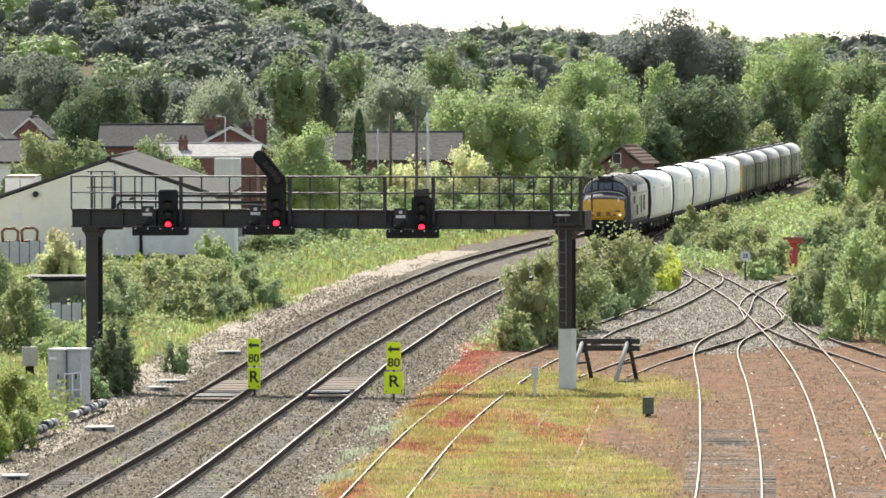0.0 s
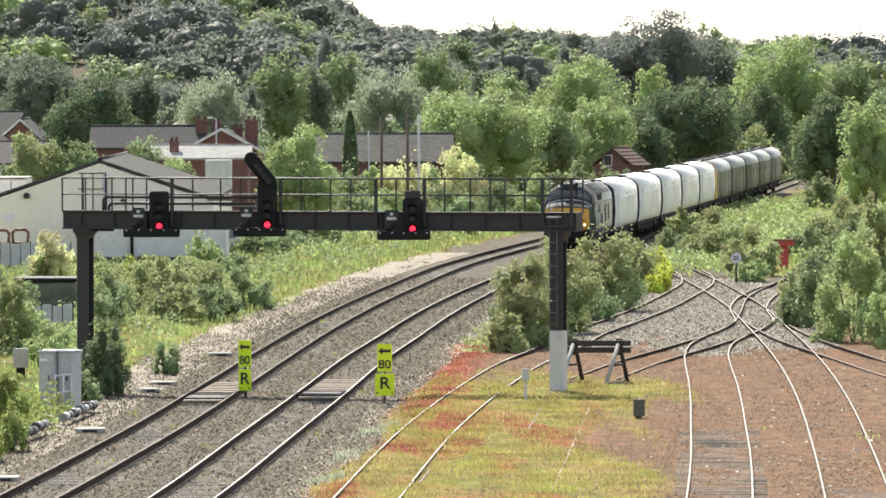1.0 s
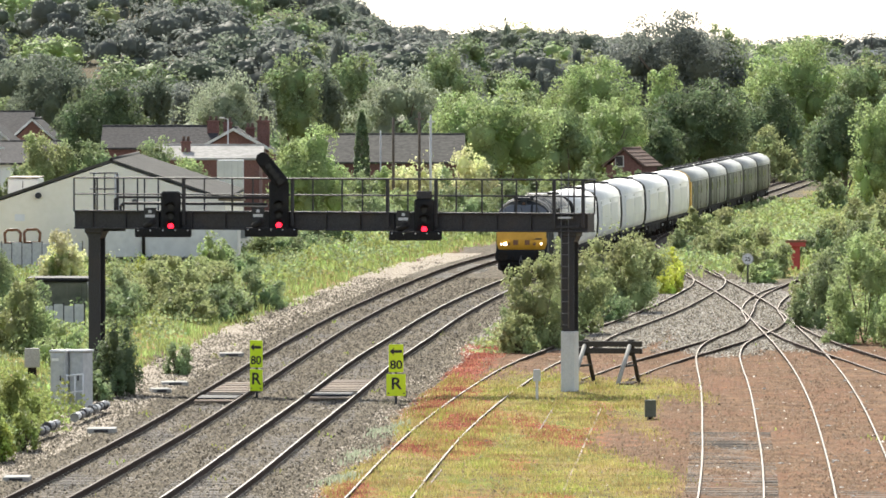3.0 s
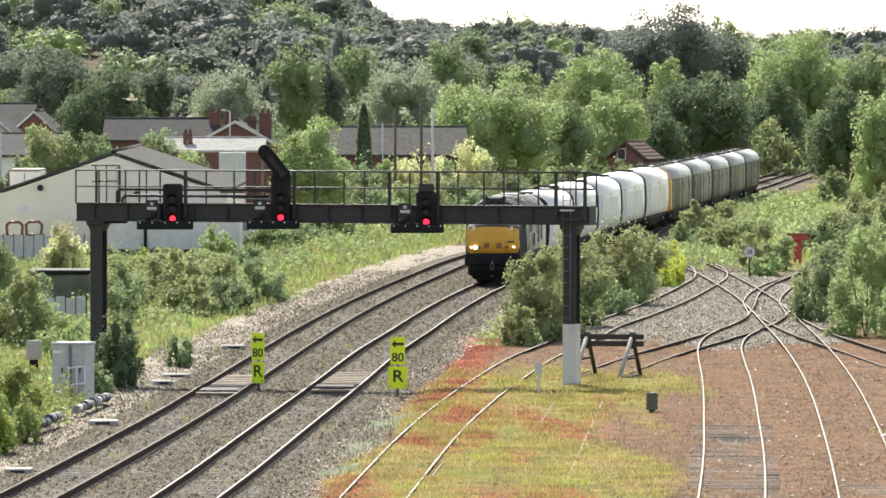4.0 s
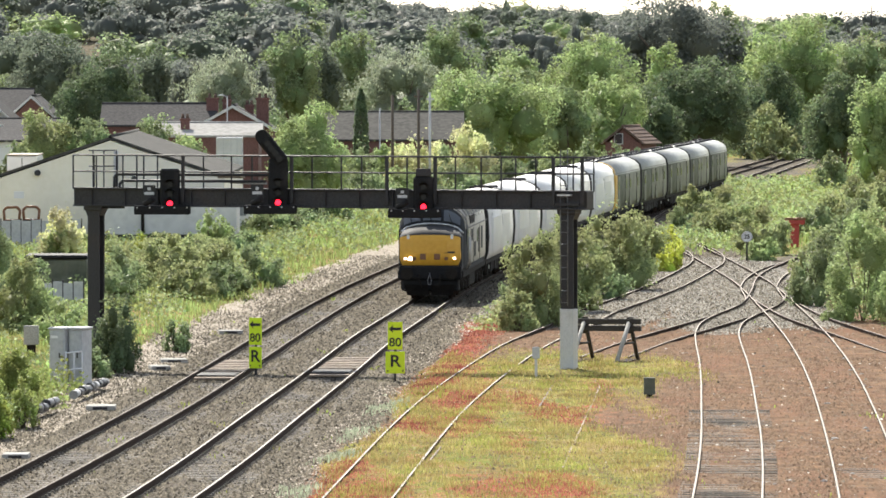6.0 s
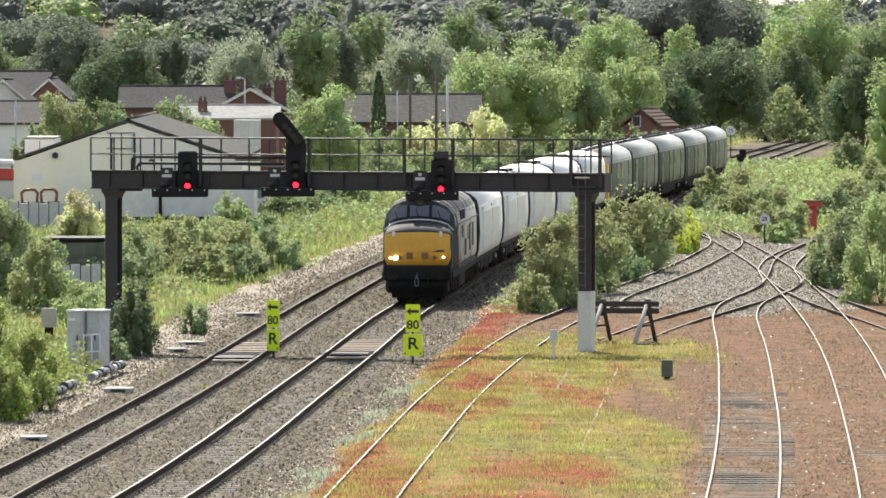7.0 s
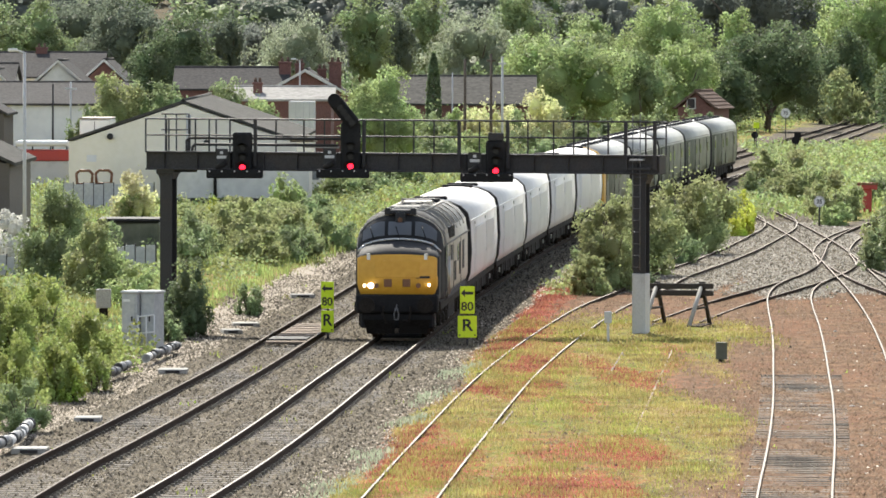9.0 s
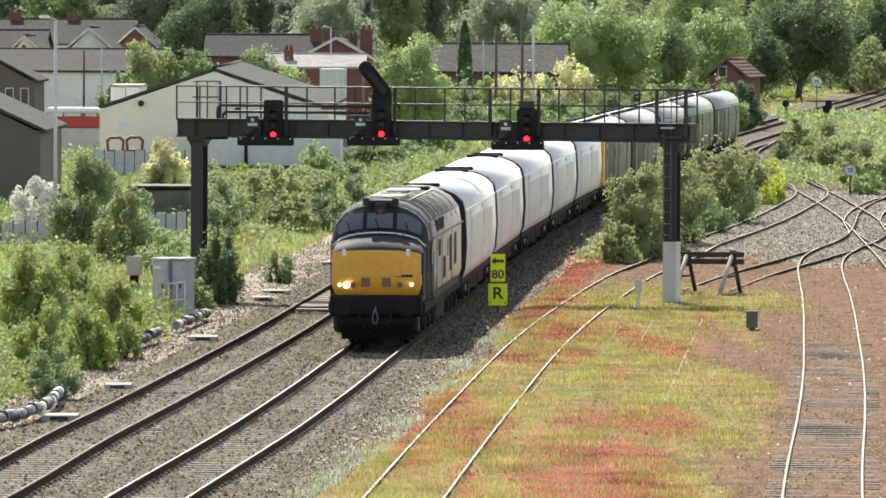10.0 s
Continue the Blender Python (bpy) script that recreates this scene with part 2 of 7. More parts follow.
M = dict(
    ground=ground_material(),
    rail_side=surface("rusty_rail", (0.022, 0.014, 0.010), (0.05, 0.031, 0.021), 0.9, spec=0.08),
    rail_head=surface("polished_rail", (0.12, 0.107, 0.093), (0.20, 0.182, 0.16), 0.55, 0.5, bump=0.03, wear=0.1, spec=0.25),
    dull_head=surface("dull_rail", (0.16, 0.12, 0.085), (0.26, 0.21, 0.155), 0.65, 0.1, bump=0.1, wear=0.3),
    sleeper=surface("sleeper", (0.13, 0.11, 0.09), (0.25, 0.225, 0.19), 0.9, fine=12, by_object=0.3),
    buried=surface("buried_sleeper", (0.10, 0.082, 0.062), (0.17, 0.145, 0.112), 0.95, fine=9, wear=0.6, stain=(0.10, 0.06, 0.035), by_object=0.5),
    pale_stone=surface("pale_gravel", (0.34, 0.285, 0.225), (0.58, 0.51, 0.42), 0.9),
    timber=surface("pale_timber", (0.19, 0.145, 0.105), (0.33, 0.255, 0.19), 0.9, by_object=0.25),
    old_timber=surface("black_timber", (0.022, 0.018, 0.016), (0.06, 0.05, 0.042), 0.85),
    steel=surface("dark_grey_steel", (0.026, 0.025, 0.027), (0.047, 0.045, 0.047), 0.6, spec=0.3, wear=0.3, stain=(0.09, 0.06, 0.045)),
    steel_light=surface("pale_grey_steel", (0.46, 0.46, 0.46), (0.56, 0.56, 0.56), 0.6, wear=0.35, stain=(0.16, 0.13, 0.11)),
    black=surface("black_paint", (0.006, 0.006, 0.007), (0.015, 0.015, 0.016), 0.7, spec=0.2),
    under=surface("underframe_grime", (0.010, 0.008, 0.007), (0.026, 0.022, 0.018), 0.9, spec=0.15),
    red_lamp=glow("red_aspect", (1.0, 0.01, 0.03), 3.0),
    white_lamp=glow("headlight_lens", (1.0, 0.98, 0.95), 4.0),
    marker=glow("marker_lens", (1.0, 0.95, 0.85), 3.0),
    yellow=surface("loco_yellow", (0.60, 0.315, 0.03), (0.66, 0.36, 0.04), 0.5, fine=6, bump=0.03, wear=0.2, stain=(0.35, 0.2, 0.06)),
    navy=surface("dark_slate_paint", (0.02, 0.022, 0.025), (0.038, 0.039, 0.042), 0.8, bump=0.03, wear=0.2, spec=0.3),
    silver=surface("warm_grey_paint", (0.44, 0.41, 0.345), (0.54, 0.505, 0.43), 0.5, fine=5, bump=0.03, wear=0.35, stain=(0.11, 0.09, 0.07)),
    roof_grey=surface("roof_grey_paint", (0.12, 0.118, 0.11), (0.22, 0.215, 0.20), 0.7, fine=4, wear=0.4),
    white=surface("off_white_coach", (0.68, 0.68, 0.675), (0.76, 0.76, 0.75), 0.38, fine=1.2, coarse=0.5, bump=0.02, wear=0.4, stain=(0.34, 0.34, 0.33)),
    film=surface("grey_window_film", (0.63, 0.635, 0.64), (0.70, 0.705, 0.71), 0.36, fine=1.0, coarse=0.5, bump=0.02, wear=0.4, stain=(0.42, 0.42, 0.42)),
    white_roof=surface("white_coach_roof", (0.66, 0.65, 0.62), (0.74, 0.73, 0.70), 0.5, fine=3, bump=0.03, wear=0.25, stain=(0.42, 0.40, 0.36)),
    green=surface("faded_green_coach", (0.085, 0.095, 0.07), (0.15, 0.155, 0.12), 0.5, fine=2, coarse=0.6, bump=0.02, wear=0.5, stain=(0.06, 0.058, 0.045), spec=0.2),
    grey_roof=surface("pale_grey_coach_roof", (0.27, 0.275, 0.25), (0.38, 0.38, 0.345), 0.5, fine=3, bump=0.03, wear=0.35, stain=(0.25, 0.24, 0.21)),
    end_yellow=surface("yellow_end_paint", (0.62, 0.36, 0.05), (0.7, 0.42, 0.07), 0.5),
    # the reflected sky is put into this grey base colour
    glass=glassy("cab_glass_sky_grey", (0.20, 0.22, 0.25), 0.2),
    pane=glassy("window_glass", (0.03, 0.035, 0.04)),
    chrome=surface("bare_steel", (0.5, 0.5, 0.5), (0.62, 0.62, 0.6), 0.35, 0.9),
    maroon=surface("brown_indicator", (0.16, 0.07, 0.03), (0.2, 0.09, 0.04), 0.6),
    sign_yellow=surface("fluorescent_sign", (0.62, 0.80, 0.0), (0.66, 0.84, 0.01), 0.45, bump=0.0, wear=0.06),
    sign_black=surface("sign_black", (0.01, 0.01, 0.01), (0.015, 0.015, 0.015), 0.6, bump=0.0),
    cabinet=surface("grey_cabinet_paint", (0.40, 0.41, 0.42), (0.49, 0.50, 0.50), 0.5, fine=8, wear=0.3, stain=(0.22, 0.21, 0.19)),
    concrete=surface("concrete", (0.30, 0.29, 0.265), (0.42, 0.405, 0.37), 0.9, wear=0.4, by_object=0.15),
    pipe=surface("grey_duct_plastic", (0.07, 0.07, 0.073), (0.14, 0.14, 0.145), 0.5, fine=4),
    red_paint=surface("red_paint", (0.36, 0.035, 0.03), (0.45, 0.06, 0.05), 0.55),
    cream=surface("cream_render", (0.84, 0.79, 0.65), (0.88, 0.83, 0.70), 0.85, fine=3, coarse=0.35, wear=0.25, stain=(0.40, 0.37, 0.30)),
    white_wall=surface("stained_white_wall", (0.55, 0.55, 0.54), (0.66, 0.66, 0.64), 0.8, fine=2, coarse=0.5, wear=0.5, stain=(0.27, 0.26, 0.25)),
    sheet_roof=surface("grey_sheet_roof", (0.05, 0.049, 0.046), (0.095, 0.092, 0.084), 0.95, spec=0.08, fine=3, coarse=0.4, wear=0.5, stain=(0.13, 0.125, 0.11)),
    slate=surface("slate_roof", (0.042, 0.041, 0.042), (0.08, 0.077, 0.077), 0.95, spec=0.08, fine=5, coarse=0.5, wear=0.3),
    tile=surface("brown_tile_roof", (0.10, 0.068, 0.055), (0.17, 0.12, 0.098), 0.95, spec=0.08, fine=8, coarse=0.8),
    brick=surface("red_brick", (0.125, 0.06, 0.05), (0.195, 0.095, 0.08), 0.9, fine=9, coarse=0.7, wear=0.3),
    dark_wall=surface("dark_brown_cladding", (0.10, 0.085, 0.075), (0.15, 0.13, 0.115), 0.85),
    bark=surface("bark", (0.07, 0.052, 0.038), (0.14, 0.11, 0.085), 0.95, fine=10),
    bird=surface("white_feathers", (0.72, 0.70, 0.66), (0.8, 0.78, 0.74), 0.7, fine=20),
    bird_grey=surface("grey_feathers", (0.30, 0.31, 0.33), (0.38, 0.39, 0.41), 0.7, fine=20),
    ballast=stones_material("ballast_stone", (0.022, 0.018, 0.013), (0.255, 0.22, 0.165)),
    grey_stone=stones_material("clean_gravel", (0.10, 0.093, 0.08), (0.47, 0.44, 0.385)),
    clod=stones_material("dirt_clod", (0.11, 0.07, 0.045), (0.29, 0.20, 0.13)),
    litter=stones_material("pale_litter", (0.35, 0.30, 0.24), (0.72, 0.68, 0.6)),
    leaf_dark=foliage("leaf_dark", (0.11, 0.15, 0.085), (0.19, 0.245, 0.13), 0.52, 0.03, 0.35),
    leaf_mid=foliage("leaf_mid", (0.18, 0.235, 0.118), (0.32, 0.39, 0.20), 0.52, 0.03, 0.35),
    leaf_light=foliage("leaf_light", (0.25, 0.325, 0.14), (0.44, 0.535, 0.25), 0.52, 0.02, 0.3),
    leaf_grey=foliage("leaf_greygreen", (0.25, 0.29, 0.135), (0.39, 0.43, 0.21), 0.58, 0.03, 0.35),
    leaf_willow=foliage("leaf_willow", (0.25, 0.29, 0.20), (0.39, 0.43, 0.31), 0.58, 0.02, 0.3),
    leaf_weed=foliage("leaf_weed", (0.22, 0.27, 0.08), (0.38, 0.44, 0.15), 0.5),
    leaf_yellow=foliage("leaf_yellowgreen", (0.22, 0.28, 0.05), (0.48, 0.54, 0.14), 0.5),
    # distance haze is put into these two leaf colours, greyed and low in contrast
    leaf_far_hazed=foliage("leaf_far_hazed", (0.175, 0.195, 0.175), (0.21, 0.23, 0.20), 0.6, 0.02, 0.12),
    leaf_hazed=foliage("leaf_distant_hazed", (0.15, 0.18, 0.135), (0.20, 0.235, 0.175), 0.6, 0.02, 0.15),
    leaf_cream=foliage("elder_blossom", (0.52, 0.54, 0.25), (0.80, 0.79, 0.48), 0.5),
    leaf_gorse=foliage("yellow_flowers", (0.44, 0.50, 0.07), (0.64, 0.68, 0.15), 0.45),
    grass=foliage("grass_blades", (0.17, 0.22, 0.07), (0.38, 0.44, 0.16), 0.5, 0.04),
    yard_blades=foliage("yard_grass_blades", (0.24, 0.25, 0.06), (0.42, 0.41, 0.12), 0.4, 0.03, 0.3),
    dry_grass=foliage("dry_grass", (0.29, 0.245, 0.085), (0.50, 0.41, 0.17), 0.4, 0.03, 0.3),
    brown_head=surface("brown_rail_head", (0.10, 0.077, 0.06), (0.175, 0.138, 0.11), 0.7, 0.1, spec=0.15),
    rust_head=surface("rusty_rail_head", (0.13, 0.085, 0.06), (0.21, 0.15, 0.11), 0.7),
    dark_glass=glassy("unlit_lens", (0.012, 0.012, 0.013), 0.25, 0.25),
    weathered=surface("weathered_sheet", (0.27, 0.265, 0.25), (0.37, 0.36, 0.34), 0.95, spec=0.1, fine=3, coarse=0.5, wear=0.5),
    sedum=foliage("red_stonecrop", (0.27, 0.095, 0.075), (0.42, 0.19, 0.12), 0.35, 0.025, 0.35),
    blossom=foliage("white_blossom", (0.55, 0.55, 0.50), (0.85, 0.84, 0.80), 0.4, 0.01, 0.2),
)


# ---- mesh helpers ----
def mesh_object(name, bm, mats, parent=None, smooth=False):
    me = bpy.data.meshes.new(name)
    bm.normal_update()
    bm.to_mesh(me)
    bm.free()
    for m in (mats if isinstance(mats, (list, tuple)) else [mats]):
        me.materials.append(M[m])
    if smooth:
        me.polygons.foreach_set("use_smooth", [True] * len(me.polygons))
    ob = new(name, me)
    if parent:
        ob.parent = parent
    return ob


def part(name, bm, material, parent, label="", smooth=False):
    return tagged(mesh_object(name, bm, material, parent, smooth), label)


def thing(name, at, label, category, group="", kind="", rz=0.0):
    ob = new(name)
    ob.empty_display_size = 0.3
    ob.matrix_basis = pose(*at, 0, 0, rz)
    return tagged(ob, label, category, group, kind)


def box(bm, lo, hi, bevel=0.0, slot=0):
    g = bmesh.ops.create_cube(bm, size=1.0)
    s = [b - a for a, b in zip(lo, hi)]
    for v in g["verts"]:
        v.co = Vector([a + (c + 0.5) * d for a, c, d in zip(lo, v.co, s)])
    faces = list({f for v in g["verts"] for f in v.link_faces})
    for f in faces:
        f.material_index = slot
    if bevel:
        edges = list({e for v in g["verts"] for e in v.link_edges})
        bmesh.ops.bevel(bm, geom=edges, offset=bevel, segments=1, affect="EDGES")
    return bm


def boxes(*specs, bevel=0.0):
    bm = bmesh.new()
    for lo, hi in specs:
        box(bm, lo, hi, bevel)
    return bm


def tube(bm, a, b, r0, r1=None, n=8, slot=0, cap=True):
    a, b = Vector(a), Vector(b)
    q = (b - a).to_track_quat("Z", "Y")
    rings = []
    for p, r in ((a, r0), (b, r0 if r1 is None else r1)):
        rings.append([bm.verts.new(p + q @ Vector((r * math.cos(i * math.tau / n), r * math.sin(i * math.tau / n), 0))) for i in range(n)])
    for i in range(n):
        f = bm.faces.new((rings[0][i], rings[0][(i + 1) % n], rings[1][(i + 1) % n], rings[1][i]))
        f.material_index = slot
        f.smooth = True
    if cap:
        bm.faces.new(rings[0][::-1]).material_index = slot
        bm.faces.new(rings[1]).material_index = slot
    return bm


def tubes(*specs, n=8):
    bm = bmesh.new()
    for s in specs:
        tube(bm, *s, n=n)
    return bm


def pipe_run(points, r, n=8):
    bm = bmesh.new()
    for a, b in zip(points, points[1:]):
        tube(bm, a, b, r, n=n)
    for p in points[1:-1]:
        bmesh.ops.create_icosphere(bm, subdivisions=1, radius=r * 1.02, matrix=Matrix.Translation(p))
    return bm


def prism(bm, outline, y0, y1, slot=0):
    """An outline in x and z, pushed along y."""
    a = [bm.verts.new((x, y0, z)) for x, z in outline]
    b = [bm.verts.new((x, y1, z)) for x, z in outline]
    k = len(outline)
    for i in range(k):
        bm.faces.new((a[i], a[(i + 1) % k], b[(i + 1) % k], b[i])).material_index = slot
    bm.faces.new(a[::-1]).material_index = slot
    bm.faces.new(b).material_index = slot
    return bm


def spline(points, step=2.0):
    """A smooth line through plan points (x, y), resampled to even steps, as an array."""
    p = np.array(points, float)
    t = np.concatenate([[0], np.cumsum(np.linalg.norm(np.diff(p, axis=0), axis=1))])
    m = np.gradient(p, t, axis=0)
    out = []
    for i in range(len(p) - 1):
        h = t[i + 1] - t[i]
        for u in np.linspace(0, 1, max(int(h / 0.5), 2), endpoint=False):
            a, b = (1 + 2 * u) * (1 - u) ** 2, u * (1 - u) ** 2
            c, d = u * u * (3 - 2 * u), u * u * (u - 1)
            out.append(a * p[i] + b * h * m[i] + c * p[i + 1] + d * h * m[i + 1])
    out.append(p[-1])
    out = np.array(out)
    k = np.ones(9) / 9
    pad = np.concatenate([np.repeat(out[:1], 4, 0), out, np.repeat(out[-1:], 4, 0)])
    out[4:-4] = np.stack([np.convolve(pad[:, i], k, "valid") for i in (0, 1)], 1)[4:-4]
    s = np.concatenate([[0], np.cumsum(np.linalg.norm(np.diff(out, axis=0), axis=1))])
    g = np.arange(0, s[-1], step)
    return np.stack([np.interp(g, s, out[:, i]) for i in (0, 1)], 1)


def normals2(c):
    d = np.gradient(c, axis=0)
    d /= np.linalg.norm(d, axis=1)[:, None]
    return np.stack([d[:, 1], -d[:, 0]], 1)


def smoothstep(a, b, x):
    u = np.clip((x - a) / (b - a), 0, 1)
    return u * u * (3 - 2 * u)


# ---- the lie of the tracks, in plan ----
TRACKS = dict(
    down=[(-11.55, 122), (-10.85, 132.3), (-9.95, 152), (-9.33, 162.8), (-8.4, 180.6), (-7.5, 199.5), (-6.75, 218.4), (-5.6, 248.9), (-4.8, 268.8),
          (-3.45, 297), (-1.4, 331.8), (1.25, 370.7), (3.0, 389.6), (6.0, 419), (10.2, 458), (14.3, 500), (20.2, 560), (33.6, 700), (60, 980)],
    up=[(-8.1, 122), (-7.45, 133.4), (-6.12, 155.4), (-5.5, 168), (-4.58, 190), (-3.6, 213.2), (-2.15, 249), (-1.45, 262.5), (0.05, 292),
        (0.8, 304.5), (1.35, 313), (4.05, 349), (9.25, 409.5), (13.45, 451), (17.7, 495), (23.4, 556), (37.1, 706), (63.8, 980)],
    siding=[(-3.1, 122), (-1.6, 161), (0.05, 197.7), (1.55, 221.5), (2.9, 239.2), (4.75, 257), (5.45, 265.5), (7.7, 284.5), (9.2, 298), (10.35, 310),
            (11.3, 320.6), (12.2, 331.4), (12.75, 345.8), (12.6, 359.4), (11.9, 384), (11.6, 420), (13.8, 455)],
    yard_west=[(4.75, 122), (5.2, 134), (5.78, 147), (6.24, 156.5), (7.26, 180.4), (7.79, 195.1), (8.4, 212.4), (8.78, 224.4), (9.15, 237.8),
               (9.5, 248), (10.2, 259), (11.3, 268.5), (12.4, 278), (13.15, 298), (13.95, 310), (15.2, 323), (16.8, 334.5)],
    yard_east=[(8.3, 132), (9.6, 160.8), (10.75, 189), (11.6, 212.4), (12.2, 233.5), (12.6, 253.6), (12.85, 274.2), (13.0, 286.7), (13.1, 301.9),
               (13.0, 318), (12.7, 340), (12.2, 364), (11.4, 391)],
    stop_road=[(5.1, 227), (7.0, 241), (9.1, 254), (11.0, 266), (12.4, 278), (13.2, 290), (14.6, 313), (17.0, 336), (20.5, 362)],
    depot=[(16.4, 215), (15.3, 227), (14.3, 244), (13.3, 262), (12.95, 282)],
)
LINES = {k: spline(v, 1.5) for k, v in TRACKS.items()}


# ---- ground: one sheet from the bridge to the hill ----
def near_line(line, x, y):
    """Distance of plan points from a track's line, across it."""
    return np.abs(x - np.interp(y, line[:, 1], line[:, 0], left=1e3, right=1e3))


def plan_noise(x, y, scale, seed=0):
    f = np.zeros_like(x)
    rng = np.random.RandomState(seed)
    for _ in range(10):
        a, p = rng.uniform(0, math.tau), rng.uniform(0, math.tau)
        k = rng.uniform(0.6, 1.8) / scale
        f += np.sin(x * math.cos(a) * k * 3 + y * math.sin(a) * k + p)
    return f / 4.5


def hill(x, y):
    u = smoothstep(900, 1900, y)
    ridge = 32 - 20.5 * smoothstep(-40, -8, x * 1700 / np.maximum(y, 1)) + 1.5 * np.sin(x / 37.0 + 1.0) + 1.0 * np.sin(x / 15.0)
    return u * ridge * (1 - 0.25 * smoothstep(2200, 4500, y))


def ground_z(x, y):
    x, y = np.asarray(x, float), np.asarray(y, float)
    z = np.full(x.shape, -0.2)
    d = np.minimum(near_line(LINES["down"], x, y), near_line(LINES["up"], x, y))
    z = z - 0.005 * (1 - smoothstep(2.0, 3.0, d))
    yard = smoothstep(2.3, 3.4, x - np.interp(y, LINES["up"][:, 1], LINES["up"][:, 0])) * (1 - smoothstep(380, 420, y))
    z = z + (0.145 - 0.085 * smoothstep(234, 256, y)) * yard
    left = np.interp(y, LINES["down"][:, 1], LINES["down"][:, 0]) - x
    z = z + 0.5 * smoothstep(3.5, 9.0, left) * (1 - smoothstep(420, 500, y))
    z = z + 0.02 * plan_noise(x, y, 1.5, 3)
    return z + hill(x, y)


def cover(x, y):
    """Ballast, grass and stonecrop shares of the ground."""
    up, down = (np.interp(y, LINES[k][:, 1], LINES[k][:, 0]) for k in ("up", "down"))
    n1, n2 = plan_noise(x, y * 0.35, 1.6, 1), plan_noise(x, y * 0.3, 4.0, 2)
    ballast = (1 - smoothstep(2.1, 3.1, x - up + 0.4 * n1)) * (1 - smoothstep(3.3, 4.3, down - x + 0.6 * n1))
    for k, w in (("siding", 1.9), ("stop_road", 1.5), ("yard_east", 1.4)):
        on = (1 - smoothstep(w, w + 0.9, near_line(LINES[k], x, y) + 0.3 * n1)) * smoothstep(252, 262, y)
        ballast = np.maximum(ballast, on)
    ballast = np.maximum(ballast, smoothstep(8.3, 9.2, x) * (1 - smoothstep(10.4, 11.4, x)) * smoothstep(246, 258, y) * (1 - smoothstep(300, 330, y)))
    west = np.interp(y, LINES["yard_west"][:, 1], LINES["yard_west"][:, 0], right=11)
    grass = smoothstep(2.2, 3.2, x - up + 0.7 * n1) * (1 - smoothstep(-3.6, -1.0, x - west + 1.1 * n1 + 0.8 * n2)) * (1 - smoothstep(222, 236, y + 4 * n1))
    grass = np.maximum(grass, smoothstep(3.7, 4.6, down - x + 0.6 * n1))
    grass = np.maximum(grass, smoothstep(330, 350, y) * smoothstep(3.0, 4.5, x - up))
    grass = np.maximum(grass, smoothstep(15.6, 16.6, x))
    far = smoothstep(430, 470, y)
    grass = np.maximum(grass, far * np.maximum(smoothstep(2.6, 3.4, x - up), smoothstep(2.6, 3.4, down - x)))
    red = smoothstep(2.0, 3.0, x - up + 0.5 * n1) * (1 - smoothstep(3.6, 5.6, x - up + 0.5 * n2)) * smoothstep(200, 216, y + 5 * n1) * (1 - smoothstep(262, 272, y))
    red = np.maximum(red, smoothstep(0.0, 1.1, n1 + 0.6 * n2 + 0.1 * (1 - smoothstep(3.0, 5.0, x - up)) - 0.1) * grass * (y < 215) * (x > up) * 0.85)
    red = np.maximum(red, smoothstep(0.9, 1.5, n2 + 0.3 * n1) * (x > up + 4) * (y < 300) * 0.6)
    for px, py, rx, ry in ((0.9, 142, 1.4, 11), (1.2, 159, 1.0, 6), (2.4, 158, 0.8, 5), (-1.8, 154, 0.9, 8), (-2.6, 166, 0.7, 6), (0.3, 202, 1.2, 7), (0.1, 186, 0.9, 4)):
        red = np.maximum(red, (1 - smoothstep(0.1, 1.5, np.hypot((x - px) / rx, (y - py) / ry) / 1.35 + 0.5 * n1)) * 0.95)
    return ballast, grass * (1 - 0.35 * smoothstep(0.1, 0.8, n1 - n2)), red * (1 - ballast)


def four_foot(x, y):
    """Darker ground: oily dirt between the running rails, and all of the far hill."""
    d = np.minimum(near_line(LINES["down"], x, y), near_line(LINES["up"], x, y))
    run = (1 - smoothstep(0.5, 0.95, d + 0.15 * plan_noise(x, y, 1.0, 12))) * 0.6
    yard = (1 - smoothstep(0.45, 0.8, near_line(LINES["yard_west"], x, y))) * (1 - smoothstep(160, 200, y + 6 * plan_noise(x, y, 2.0, 13))) * 0.4
    return np.maximum(np.maximum(run, yard), 0.9 * smoothstep(850, 950, y))


